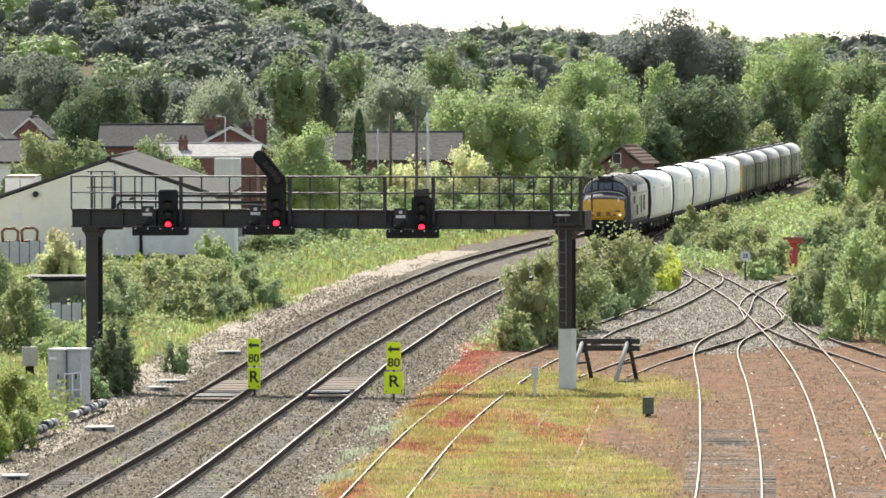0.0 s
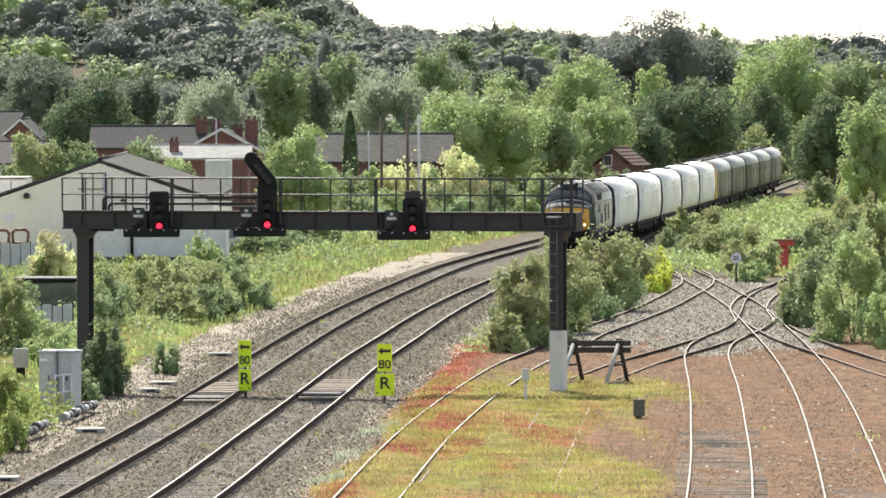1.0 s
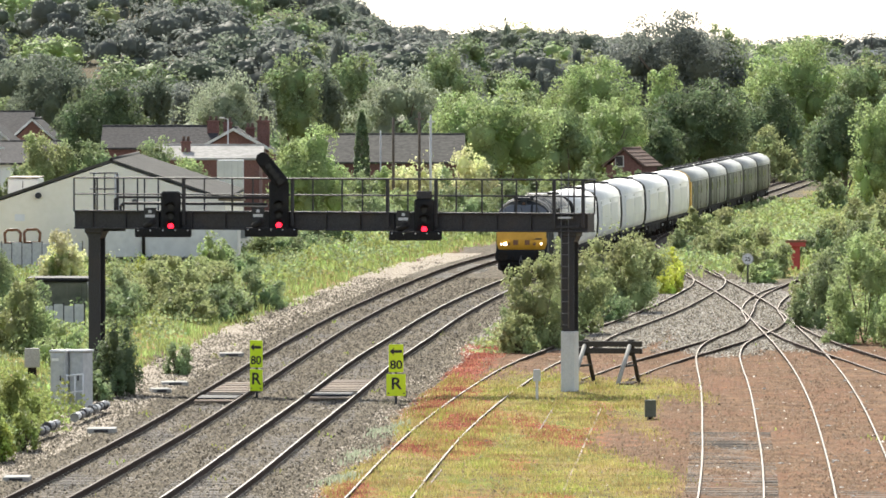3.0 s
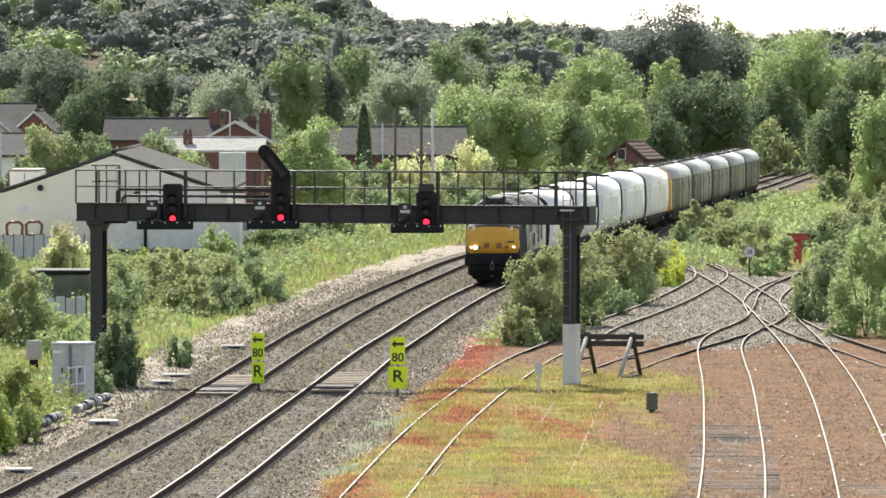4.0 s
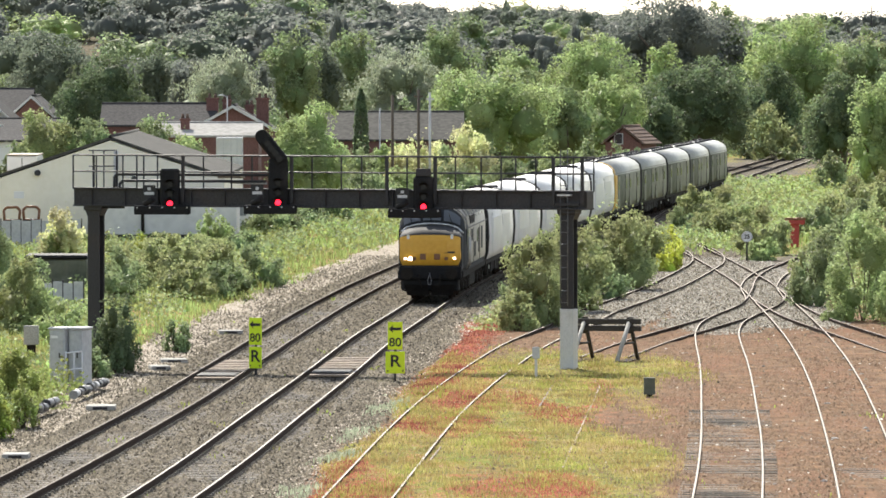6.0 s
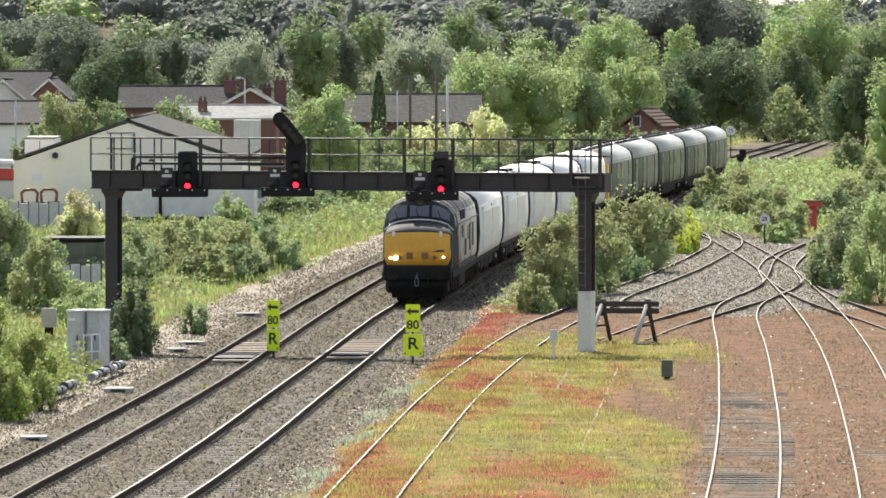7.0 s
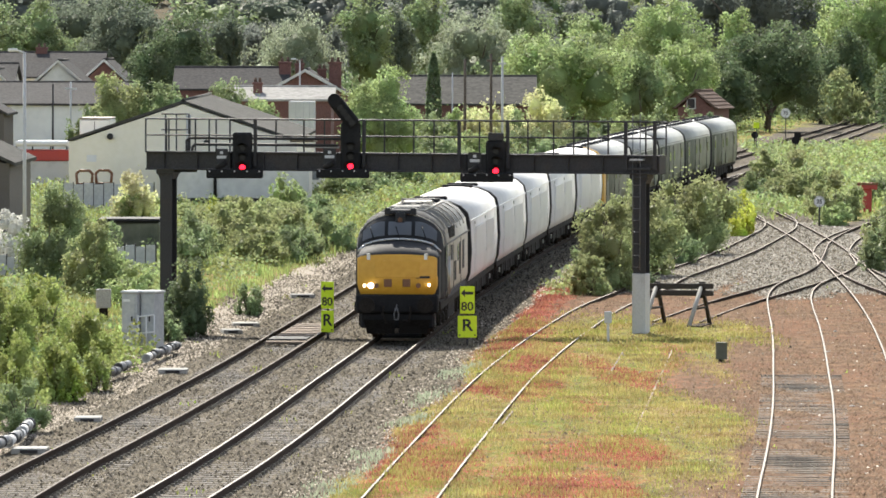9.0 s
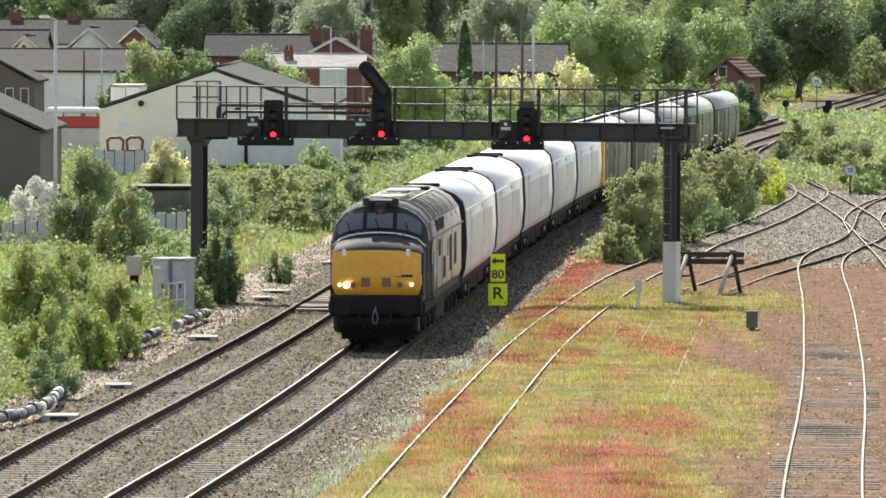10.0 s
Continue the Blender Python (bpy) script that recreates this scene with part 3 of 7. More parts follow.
def build_ground():
    xs = np.unique(np.concatenate([np.linspace(-2600, -120, 24), np.linspace(-120, -22, 30), np.arange(-22, 26, 0.4), np.linspace(26, 140, 34), np.linspace(140, 2600, 24)]))
    ys = np.unique(np.concatenate([np.linspace(-60, 116, 12), np.arange(118, 330, 0.9), np.arange(330, 700, 4.0), np.linspace(700, 2200, 60), np.linspace(2200, 4800, 14)]))
    gx, gy = np.meshgrid(xs, ys)
    gz = ground_z(gx, gy)
    nx, ny = len(xs), len(ys)
    i = (np.arange(ny - 1)[:, None] * nx + np.arange(nx - 1)).ravel()
    quads = np.stack([i, i + 1, i + nx + 1, i + nx], 1)
    me = bpy.data.meshes.new("ground")
    me.from_pydata(np.stack([gx, gy, gz], -1).reshape(-1, 3).tolist(), [], quads.tolist())
    b, g, r = cover(gx.ravel(), gy.ravel())
    col = me.color_attributes.new("cover", "FLOAT_COLOR", "POINT")
    col.data.foreach_set("color", np.stack([b, g, r, four_foot(gx.ravel(), gy.ravel())], 1).ravel().astype(np.float32))
    me.polygons.foreach_set("use_smooth", [True] * len(me.polygons))
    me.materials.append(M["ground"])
    tagged(new("ground", me), "flat trackside ground with ballast, weeds and brown dirt", "ground", kind="structure")


build_ground()


# ---- tracks ----
RAIL = [(-0.07, -0.17), (-0.07, -0.155), (-0.02, -0.13), (-0.02, -0.045), (-0.036, -0.035), (-0.036, -0.008), (-0.024, 0.0),
        (0.024, 0.0), (0.036, -0.008), (0.036, -0.035), (0.02, -0.045), (0.02, -0.13), (0.07, -0.155), (0.07, -0.17)]


def sweep(line, offset, outline, top_slot_at=()):
    nrm = normals2(line)
    k = len(outline)
    pts = [[(c[0] + n[0] * (offset + u), c[1] + n[1] * (offset + u), w) for u, w in outline] for c, n in zip(line, nrm)]
    verts = [p for ring in pts for p in ring]
    faces, slots = [], []
    for i in range(len(line) - 1):
        for j in range(k):
            a = i * k + j
            b = i * k + (j + 1) % k
            faces.append((a, a + k, b + k, b))
            slots.append(1 if j in top_slot_at else 0)
    me = bpy.data.meshes.new("rail")
    me.from_pydata(verts, [], faces)
    me.polygons.foreach_set("material_index", slots)
    return me


def sleeper_mesh(width, mat, chairs=True):
    me = bpy.data.meshes.new("sleeper")
    bm = bmesh.new()
    box(bm, (-width / 2, -0.125, -0.29), (width / 2, 0.125, -0.115), 0.015)
    for s in (-0.75, 0.75) if chairs else ():
        box(bm, (s - 0.15, -0.09, -0.118), (s + 0.15, 0.09, -0.1))
        for e in (-0.09, 0.09):
            box(bm, (s + e - 0.03, -0.05, -0.101), (s + e + 0.03, 0.05, -0.05))
    bm.to_mesh(me)
    bm.free()
    me.materials.append(M[mat])
    return me


def build_track(key, label, head, sleepers, gauge=1.505, width=2.6):
    track = thing("railway_track", (0, 0, 0), label, "railway track", "railway tracks", "structure")
    line = LINES[key]
    for s in (-1, 1):
        me = sweep(line, s * gauge / 2, RAIL, (6,))
        me.materials.append(M["rail_side"])
        me.materials.append(M[head])
        ob = new("rail", me)
        ob.parent = track
    if sleepers:
        c = spline(TRACKS[key], 0.68)
        n = normals2(c)
        shared = sleeper_mesh(width, "sleeper" if sleepers[2] < 0.01 else "buried", sleepers[2] < 0.01)
        rest_v, rest_f = [], []
        base = [v.co.copy() for v in shared.vertices]
        polys = [tuple(p.vertices) for p in shared.polygons]
        count = 0
        for (x, y), (nx, ny) in zip(c, n):
            a = math.atan2(ny, nx)
            if sleepers[0] < y < sleepers[1] and count < 150:
                ob = new("sleeper", shared)
                ob.parent = track
                ob.matrix_basis = Matrix.Translation((x, y, sleepers[2] - (random.uniform(0, 0.012) if sleepers[2] > 0.01 else 0))) @ Matrix.Rotation(a + random.uniform(-0.008, 0.008), 4, "Z")
                count += 1
            elif sleepers[0] < y < sleepers[3]:
                o = len(rest_v)
                rest_v += [(x + p.x * math.cos(a) - p.y * math.sin(a), y + p.x * math.sin(a) + p.y * math.cos(a), p.z + sleepers[2]) for p in base]
                rest_f += [tuple(o + i for i in f) for f in polys]
        if rest_v:
            me = bpy.data.meshes.new("far_sleepers")
            me.from_pydata(rest_v, [], rest_f)
            me.materials.append(M["sleeper"])
            ob = tagged(new("far_sleepers", me), kind="stuff")
            ob.parent = track
    return track


build_track("down", "curved main line track on grey ballast with dull rails", "brown_head", (122, 226, -0.083, 430), 1.44)
build_track("up", "curved main line track that the train runs on", "rail_head", (122, 226, -0.083, 430))
build_track("siding", "lightly used siding track with rails in weeds", "dull_head", (252, 350, -0.03, 350))
build_track("yard_west", "yard track with worn rails sunk in brown dirt", "dull_head", (122, 194, 0.072, 194), width=2.2)
build_track("yard_east", "curving yard track with worn rails in brown dirt", "dull_head", (125, 168, 0.055, 168), width=1.5)
build_track("stop_road", "short rusty track that ends at the buffer stop", "rust_head", (256, 318, -0.028, 318), width=3.2)
build_track("depot", "rusty track curving off behind the bushes", "rust_head", None)


# timber foot crossings between the main line rails
def crossing(x, y, rz):
    t = thing("foot_crossing", (x, y, 0), "pale timber boards and a black sheet laid between the rails", "crossing", "foot crossings", rz=rz)
    for i in range(7):
        part("board", boxes(((-0.62, i * 1.25, -0.11), (0.62, i * 1.25 + 0.62, -0.045)), bevel=0.01), "timber", t)
    part("black_sheet", boxes(((-0.66, -3.2, -0.1), (0.55, -1.1, -0.03)), bevel=0.03), "black", t, "black rubber sheet")
    part("edge_board", boxes(((-0.62, -4.4, -0.11), (0.62, -3.9, -0.05)), bevel=0.01), "timber", t)


crossing(-6.72, 217.5, -2.6)
crossing(-3.3, 219.5, -2.6)


# ---- signal gantry ----
GA = thing("signal_gantry", (-11.58, 225.0, 0), "dark grey steel signal gantry with railed walkway across the tracks", "gantry", rz=-20.5)
GL = 17.12


def gu(px):
    return (px - 130) / 905 * GL


def build_gantry():
    bm = boxes(((0, -0.28, 4.87), (GL, -0.24, 5.42)), ((0, 0.24, 4.87), (GL, 0.28, 5.42)), bevel=0.0)
    for z0, z1 in ((4.85, 4.9), (5.39, 5.44)):
        for y in (-0.26, 0.26):
            box(bm, (-0.02, y - 0.13, z0), (GL + 0.02, y + 0.13, z1), 0.008)
    for i in range(15):
        u = 0.6 + i * 1.13
        box(bm, (u, -0.36, 4.9), (u + 0.02, -0.28, 5.39))
    box(bm, (-0.02, -0.3, 4.87), (0.03, 0.3, 5.42))
    box(bm, (GL - 0.03, -0.3, 4.87), (GL + 0.02, 0.3, 5.42))
    part("girder", bm, "steel", GA)
    part("walkway", boxes(((0, -0.24, 5.3), (GL, 0.24, 5.34))), "steel", GA, "grey steel walkway grating")
    # handrails front and back
    for y in (-0.4, 0.45):
        for z, r in ((6.46, 0.024), (5.95, 0.02)):
            part("handrail", tubes(((0, y, z), (GL, y, z), r)), "steel", GA)
        for px in (130, 172, 220, 245, 328, 415, 522, 610, 690, 775, 855, 915, 980, 1030):
            thick = 0.05 if px in (328, 522, 690, 775, 980, 1030) and y < 0 else 0.022
            u = min(gu(px), GL - 0.03) + (0.35 if y > 0 else 0)
            u = min(u, GL - 0.02)
            part("railing_post", boxes(((u - thick, y - thick * 0.7, 5.0 if thick > 0.03 else 5.4), (u + thick, y + thick * 0.7, 6.47))), "steel", GA)
    for u in (0.0, GL):
        for z in (6.46, 5.95):
            part("end_rail", tubes(((u, -0.4, z), (u, 0.45, z), 0.022)), "steel", GA)
    # ladder hoops at the left end
    for z in (6.1, 6.6):
        part("ladder_hoop", pipe_run([(0.45 + 0.42 * math.cos(a), 0.9 - 0.42 * math.sin(a), z) for a in np.linspace(0, math.pi, 8)], 0.022), "steel", GA)
    for u in (0.25, 0.62, 1.05):
        part("ladder_stile", tubes(((u, 0.6, 2.0 if u < 1 else 5.4), (u, 0.6, 6.62), 0.025)), "steel", GA)
    # cable pipes along the walkway
    for z, u0, u1 in ((5.86, gu(198), gu(475)), (5.66, gu(208), gu(470))):
        part("cable_pipe", pipe_run([(u0, -0.12, 5.4), (u0, -0.12, z - 0.1), (u0 + 0.1, -0.12, z), (u1, -0.12, z)], 0.045), "steel", GA)
    part("white_conduit", tubes(((gu(405), -0.05, 5.62), (gu(470), -0.05, 5.6), 0.035)), "steel_light", GA, "short white conduit")
    # legs: H columns with caps, the right one pale at its foot
    for px, foot, pale in ((162, 0.6, False), (1000, -0.2, True)):
        u = gu(px)
        bm = bmesh.new()
        z0 = 1.78 if pale else -0.2
        box(bm, (u - 0.2, -0.2, z0), (u + 0.2, -0.17, 4.72))
        box(bm, (u - 0.2, 0.17, z0), (u + 0.2, 0.2, 4.72))
        box(bm, (u - 0.02, -0.17, z0), (u + 0.02, 0.17, 4.72))
        box(bm, (u - 0.19, -0.19, z0), (u - 0.16, 0.19, 4.72))
        box(bm, (u - 0.3, -0.3, 4.72), (u + 0.3, 0.3, 4.87), 0.02)
        prism(bm, [(u - 0.2, 4.55), (u + 0.2, 4.55), (u + 0.3, 4.75), (u - 0.3, 4.75)], -0.21, 0.21)
        part("column", bm, "steel", GA)
        if pale:
            part("column_foot", boxes(((u - 0.23, -0.22, -0.2), (u + 0.21, 0.22, 1.8)), bevel=0.02), "steel_light", GA, "pale grey painted lower column")
            for s in (-0.12, 0.12):
                part("ladder_stile", tubes(((u + s - 0.05, -0.34, 1.9), (u + s - 0.05, -0.34, 6.7), 0.016)), "pipe", GA)
            for i in range(13):
                part("ladder_rung", tubes(((u - 0.17, -0.34, 2.0 + i * 0.36), (u + 0.07, -0.34, 2.0 + i * 0.36), 0.012)), "pipe", GA)
            part("lamp_bracket", boxes(((u - 0.22, -0.5, 5.28), (u + 0.2, -0.3, 5.33))), "steel_light", GA)
            part("cross_arm", boxes(((u - 0.45, -0.4, 4.98), (u + 0.45, -0.34, 5.06))), "steel", GA)
        else:
            part("cable_box", boxes(((u + 0.3, -0.2, 4.78), (u + 0.95, 0.1, 4.86))), "black", GA)
    part("bracket_light", boxes(((gu(383), -0.1, 5.75), (gu(425), 0.3, 5.82)), bevel=0.02), "dull_head", GA, "cream cage lamp on the walkway")


build_gantry()


def signal(px, top_z, red_z, plate_px, plate_z, feather=False, hat=False):
    u = gu(px)
    s = thing("colour_light_signal", (0, 0, 0), "black colour light signal head showing red on the gantry", "railway signal", "gantry signals")
    s.matrix_basis = GA.matrix_basis @ Matrix.Translation((u + 0.2, -0.62, 0)) @ Matrix.Rotation(radians(20.5), 4, "Z")
    bm = boxes(((-0.31, -0.02, red_z - 0.2), (0.31, 0.28, top_z)), bevel=0.06)
    part("backboard", bm, "black", s)
    zs = [red_z, red_z + 0.3, red_z + 0.6]
    for z in zs:
        if z + 0.12 > top_z:
            continue
        part("lens", tubes(((0, -0.06, z), (0, -0.03, z), 0.09), n=16), "red_lamp" if z == red_z else "dark_glass", s, "glowing red aspect" if z == red_z else "unlit lens")
        hood = bmesh.new()
        ring = [(0.16 * math.cos(a), z + 0.16 * math.sin(a)) for a in np.linspace(math.pi * 0.12, math.pi * 0.88, 9)]
        for (x0, z0), (x1, z1) in zip(ring, ring[1:]):
            va = [hood.verts.new(c) for c in ((x0, -0.02, z0), (x1, -0.02, z1), (x1, -0.3, z1 + 0.01), (x0, -0.3, z0 + 0.01))]
            hood.faces.new(va)
        bmesh.ops.solidify(hood, geom=hood.faces[:], thickness=0.012)
        part("hood", hood, "black", s)
    w0, w1 = ((p - px) / 905 * GL for p in plate_px)
    part("platform", boxes(((w0, -0.35, plate_z - 0.3), (w1, 0.3, plate_z - 0.02)), bevel=0.03), "black", s, "black maintenance platform tray")
    for x in np.linspace(w0 + 0.1, w1 - 0.1, 5):
        part("platform_bolt", tubes(((x, -0.37, plate_z - 0.08), (x, -0.34, plate_z - 0.08), 0.025), n=6), "steel_light", s)
    part("number_plate", boxes(((-0.85, -0.08, plate_z + 0.12), (-0.45, -0.05, plate_z + 0.62)), bevel=0.01), "sign_black", s, "black identity plate with white marks")
    for k, (z, w) in enumerate(((plate_z + 0.5, 0.05), (plate_z + 0.36, 0.15))):
        part("plate_mark", boxes(((-0.65 - w, -0.088, z - 0.045), (-0.65 + w, -0.082, z + 0.045))), "steel_light", s, "plain white bar")
    part("telephone", tubes(((-0.8, -0.15, plate_z + 0.02), (-0.5, -0.3, plate_z + 0.2), 0.1)), "black", s)
    part("stem", boxes(((-0.08, 0.2, plate_z), (0.08, 0.5, 5.6))), "steel", s)
    if hat:
        part("top_box", boxes(((-0.24, 0.0, top_z), (0.24, 0.25, top_z + 0.24)), bevel=0.02), "steel", s, "grey box on top of the head")
    if feather:
        a, b = Vector((0.12, 0.05, top_z - 0.1)), Vector((-0.5, 0.05, top_z + 0.68))
        arm = bmesh.new()
        box(arm, (-0.22, -0.1, -0.05), (0.22, 0.12, (b - a).length), 0.05)
        bmesh.ops.transform(arm, matrix=Matrix.Translation(a) @ Matrix.Rotation(math.atan2(b.x - a.x, b.z - a.z), 4, "Y"), verts=arm.verts)
        part("route_indicator", arm, "black", s, "slanted row of unlit route lamps")
        for i in range(5):
            p = a.lerp(b, 0.12 + i * 0.2)
            part("route_lamp", tubes(((p.x, p.y - 0.26, p.z), (p.x, p.y - 0.1, p.z), 0.11), n=12), "dark_glass" if i < 4 else "black", s)
        part("indicator_cap", tubes(((b.x, b.y - 0.28, b.z), (b.x, b.y + 0.1, b.z), 0.21), n=16), "black", s, "round end lamp")
    return s


signal(299, 6.05, 4.96, (240, 333), 4.92)
signal(492, 6.4, 5.02, (436, 523), 4.96, feather=True)
signal(748, 5.86, 4.92, (690, 777), 4.88, hat=True)


# ---- the train: each vehicle's front is at local y = 0, its body runs along +y ----
def ring(half, z0, eave, top, n=9, bulge=0.0):
    """A carriage cross-section: upright sides and an arched roof, from the lower left round to the lower right."""
    pts = [(-half + 0.1, z0), (-half, z0 + 0.3), (-half - bulge, (z0 + eave) / 2), (-half, eave)]
    for i in range(1, n):
        a = math.pi * i / n
        pts.append((-half * math.cos(a) * (1 - 0.0 * math.sin(a)), eave + (top - eave) * math.sin(a) ** 0.8))
    return pts + [(half, eave), (half + bulge, (z0 + eave) / 2), (half, z0 + 0.3), (half - 0.1, z0)]


def loft(sections, slot_of=None, caps=True):
    """sections: (y, ring). slot_of(i, j): material slot of the face at section i, edge j."""
    bm = bmesh.new()
    rows = [[bm.verts.new((x, y, z)) for x, z in r] for y, r in sections]
    k = len(rows[0])
    for i in range(len(rows) - 1):
        for j in range(k):
            f = bm.faces.new((rows[i][j], rows[i][(j + 1) % k], rows[i + 1][(j + 1) % k], rows[i + 1][j]))
            f.material_index = slot_of(i, j) if slot_of else 0
    if caps:
        for r in (rows[0], rows[-1]):
            f = bm.faces.new(r)
            f.material_index = slot_of(-1, 0) if slot_of else 0
    bmesh.ops.recalc_face_normals(bm, faces=bm.faces[:])
    return bm


def wheelset_bm(r):
    bm = bmesh.new()
    for s in (-1, 1):
        tube(bm, (s * 0.69, 0, 0), (s * 0.82, 0, 0), r, n=20)
        tube(bm, (s * 0.66, 0, 0), (s * 0.69, 0, 0), r + 0.03, n=20)
        tube(bm, (s * 0.82, 0, 0), (s * 0.86, 0, 0), 0.14, n=8)
        for a in range(4):
            c, d = math.cos(a * math.pi / 2), math.sin(a * math.pi / 2)
            tube(bm, (s * 0.83, c * 0.1, d * 0.1), (s * 0.83, c * r * 0.85, d * r * 0.85), 0.035, n=5)
    tube(bm, (-0.7, 0, 0), (0.7, 0, 0), 0.08)
    return bm


WHEELS = []


def bogie(vehicle, y, axles, r, frame_half=1.12, length=None):
    span = length or (axles[-1] - axles[0] + 1.6)
    bm = bmesh.new()
    for s in (-1, 1):
        outline = [(-span / 2, 0.62), (-span / 2 + 0.2, 0.9), (span / 2 - 0.2, 0.9), (span / 2, 0.62), (span / 2 - 0.3, 0.48), (-span / 2 + 0.3, 0.48)]
        a = [bm.verts.new((s * frame_half, u, z)) for u, z in outline]
        b = [bm.verts.new((s * (frame_half - 0.14), u, z)) for u, z in outline]
        for i in range(6):
            bm.faces.new((a[i], a[(i + 1) % 6], b[(i + 1) % 6], b[i]))
        bm.faces.new(a), bm.faces.new(b[::-1])
        for ax in axles:
            box(bm, (s * frame_half - 0.12, ax - 0.18, 0.36), (s * frame_half + 0.12, ax + 0.18, 0.7), 0.03)
            for e in (-0.4, 0.4):
                tube(bm, (s * frame_half, ax + e, 0.45), (s * frame_half, ax + e, 0.95), 0.09, n=7)
        box(bm, (s * 0.75 - 0.1, -span / 2, 0.15), (s * 0.75 + 0.1, -span / 2 + 0.08, 0.5))
    box(bm, (-frame_half, -0.25, 0.55), (frame_half, 0.25, 0.95), 0.03)
    bmesh.ops.recalc_face_normals(bm, faces=bm.faces[:])
    b = part("bogie", bm, "under", vehicle)
    b.location = (0, y, 0)
    for ax in axles:
        w = part("wheelset", wheelset_bm(r), "rail_side", b, smooth=False)
        w.location = (0, ax, r)
        WHEELS.append((w, ax, r))
    return b


def arch(half, eave, top, x):
    """Height of the roof at x."""
    a = math.acos(max(-1, min(1, -x / half)))
    return eave + (top - eave) * math.sin(a) ** 0.8


def locomotive():
    L = 18.75
    v = thing("diesel_locomotive", (0, 0, 0), "grey diesel locomotive with a yellow nose, headlights lit, leading the train", "locomotive")
    main, cab0 = ring(1.35, 1.1, 2.75, 3.86), ring(1.2, 1.1, 2.72, 3.62)
    cab1 = ring(1.32, 1.1, 2.76, 3.84)
    # body from the cab bulkhead back; roof darker than the sides
    def slots(i, j):
        return 1 if 5 <= j <= 10 else 0
    part("body", loft([(3.4, main), (L - 3.2, main), (L - 0.9, cab1), (L - 0.35, cab0)], slots), ["silver", "roof_grey"], v, "warm grey body sides under a dark roof", True)
    # cab: raked windscreen above the nose
    c_lo = ring(1.29, 1.1, 2.70, 3.0)
    part("cab", loft([(1.62, ring(1.22, 1.1, 2.45, 2.62)), (1.75, ring(1.27, 1.1, 2.68, 3.05)), (2.15, ring(1.31, 1.1, 2.74, 3.72)), (2.5, ring(1.33, 1.1, 2.75, 3.85)), (3.4, main)]), ["navy"], v, "dark slate cab with a domed roof", True)
    # nose: yellow front, dark bonnet
    def nslots(i, j):
        return 1 if (i >= 1 and 3 <= j <= 12) else 0
    part("nose", loft([(0.32, ring(1.17, 1.36, 2.38, 2.46, 9)), (0.38, ring(1.2, 1.36, 2.44, 2.56, 9)), (0.55, ring(1.21, 1.34, 2.47, 2.72, 9)), (1.65, ring(1.23, 1.2, 2.52, 2.95, 9))], nslots), ["yellow", "navy"], v, "blunt yellow nose with a dark bonnet top", True)
    for a, b in ((-1.245, -1.225), (1.225, 1.245)):
        part("nose_side", boxes(((a, 0.62, 1.2), (b, 1.7, 2.5))), "navy", v)
    door = boxes(((-0.68, 0.3, 1.86), (0.68, 0.325, 2.36)), bevel=0.01)
    part("nose_panel", door, "yellow", v)
    trim = bmesh.new()
    for i in range(12):
        x0, x1 = -1.25 + i * 2.5 / 12, -1.25 + (i + 1) * 2.5 / 12
        z0, z1 = arch(1.26, 2.5, 2.97, x0), arch(1.26, 2.5, 2.97, x1)
        tube(trim, (x0, 1.58, z0 + 0.01), (x1, 1.58, z1 + 0.01), 0.04, n=6)
    part("bonnet_trim", trim, "chrome", v, "pale trim strip under the windscreens")
    # silver tube stands in for the gleam of sun on the cab edge
    rim = bmesh.new()
    for i in range(18):
        x0, x1 = (-1.31 * math.cos(math.pi * k / 18) for k in (i, i + 1))
        tube(rim, (x0, 2.17, arch(1.31, 2.74, 3.73, x0)), (x1, 2.17, arch(1.31, 2.74, 3.73, x1)), 0.022, n=6)
    part("cab_rim", rim, "silver", v, "pale tube standing in for the sunlit edge of the cab front")
    # three windscreens on the rake
    for x0, x1 in ((-1.12, -0.46), (-0.35, 0.35), (0.46, 1.12)):
        bm = bmesh.new()
        lo, hi = [], []
        for i in range(7):
            x = x0 + (x1 - x0) * i / 6
            b = arch(1.26, 2.62, 3.06, x)
            t = min(arch(1.3, 2.74, 3.66, x) - 0.07, 3.5)
            t = max(t, b + 0.12)
            lo.append((x, b + 0.05)), hi.append((x, t))
        def rake(z, x):
            return 1.70 + (z - 2.95) * 0.6 - 0.13 + 0.12 * x * x
        a = [bm.verts.new((x, rake(z, x), z)) for x, z in lo]
        b = [bm.verts.new((x, rake(z, x), z)) for x, z in hi]
        for i in range(6):
            bm.faces.new((a[i], a[i + 1], b[i + 1], b[i]))
        bmesh.ops.solidify(bm, geom=bm.faces[:], thickness=0.03)
        w = part("windscreen", bm, "glass", v, "windscreen pane with sky reflection put into its grey")
        blade = tubes(((x0 * 0.5 + x1 * 0.5, rake(2.98, 0.6) - 0.06, 3.0), (x0 * 0.5 + x1 * 0.5 - 0.12, rake(3.3, 0.6) - 0.05, 3.36), 0.015), n=5)
        part("wiper", blade, "black", w)
    head = part("headcode_box", boxes(((-0.15, 1.88, 3.4), (0.15, 2.4, 3.78)), ((-0.48, 1.98, 3.7), (-0.3, 2.3, 3.9)), ((0.3, 1.98, 3.7), (0.48, 2.3, 3.9)), ((-0.48, 2.0, 3.72), (0.48, 2.25, 3.84)), bevel=0.03), "navy", v, "lamp and horn box over the middle windscreen")
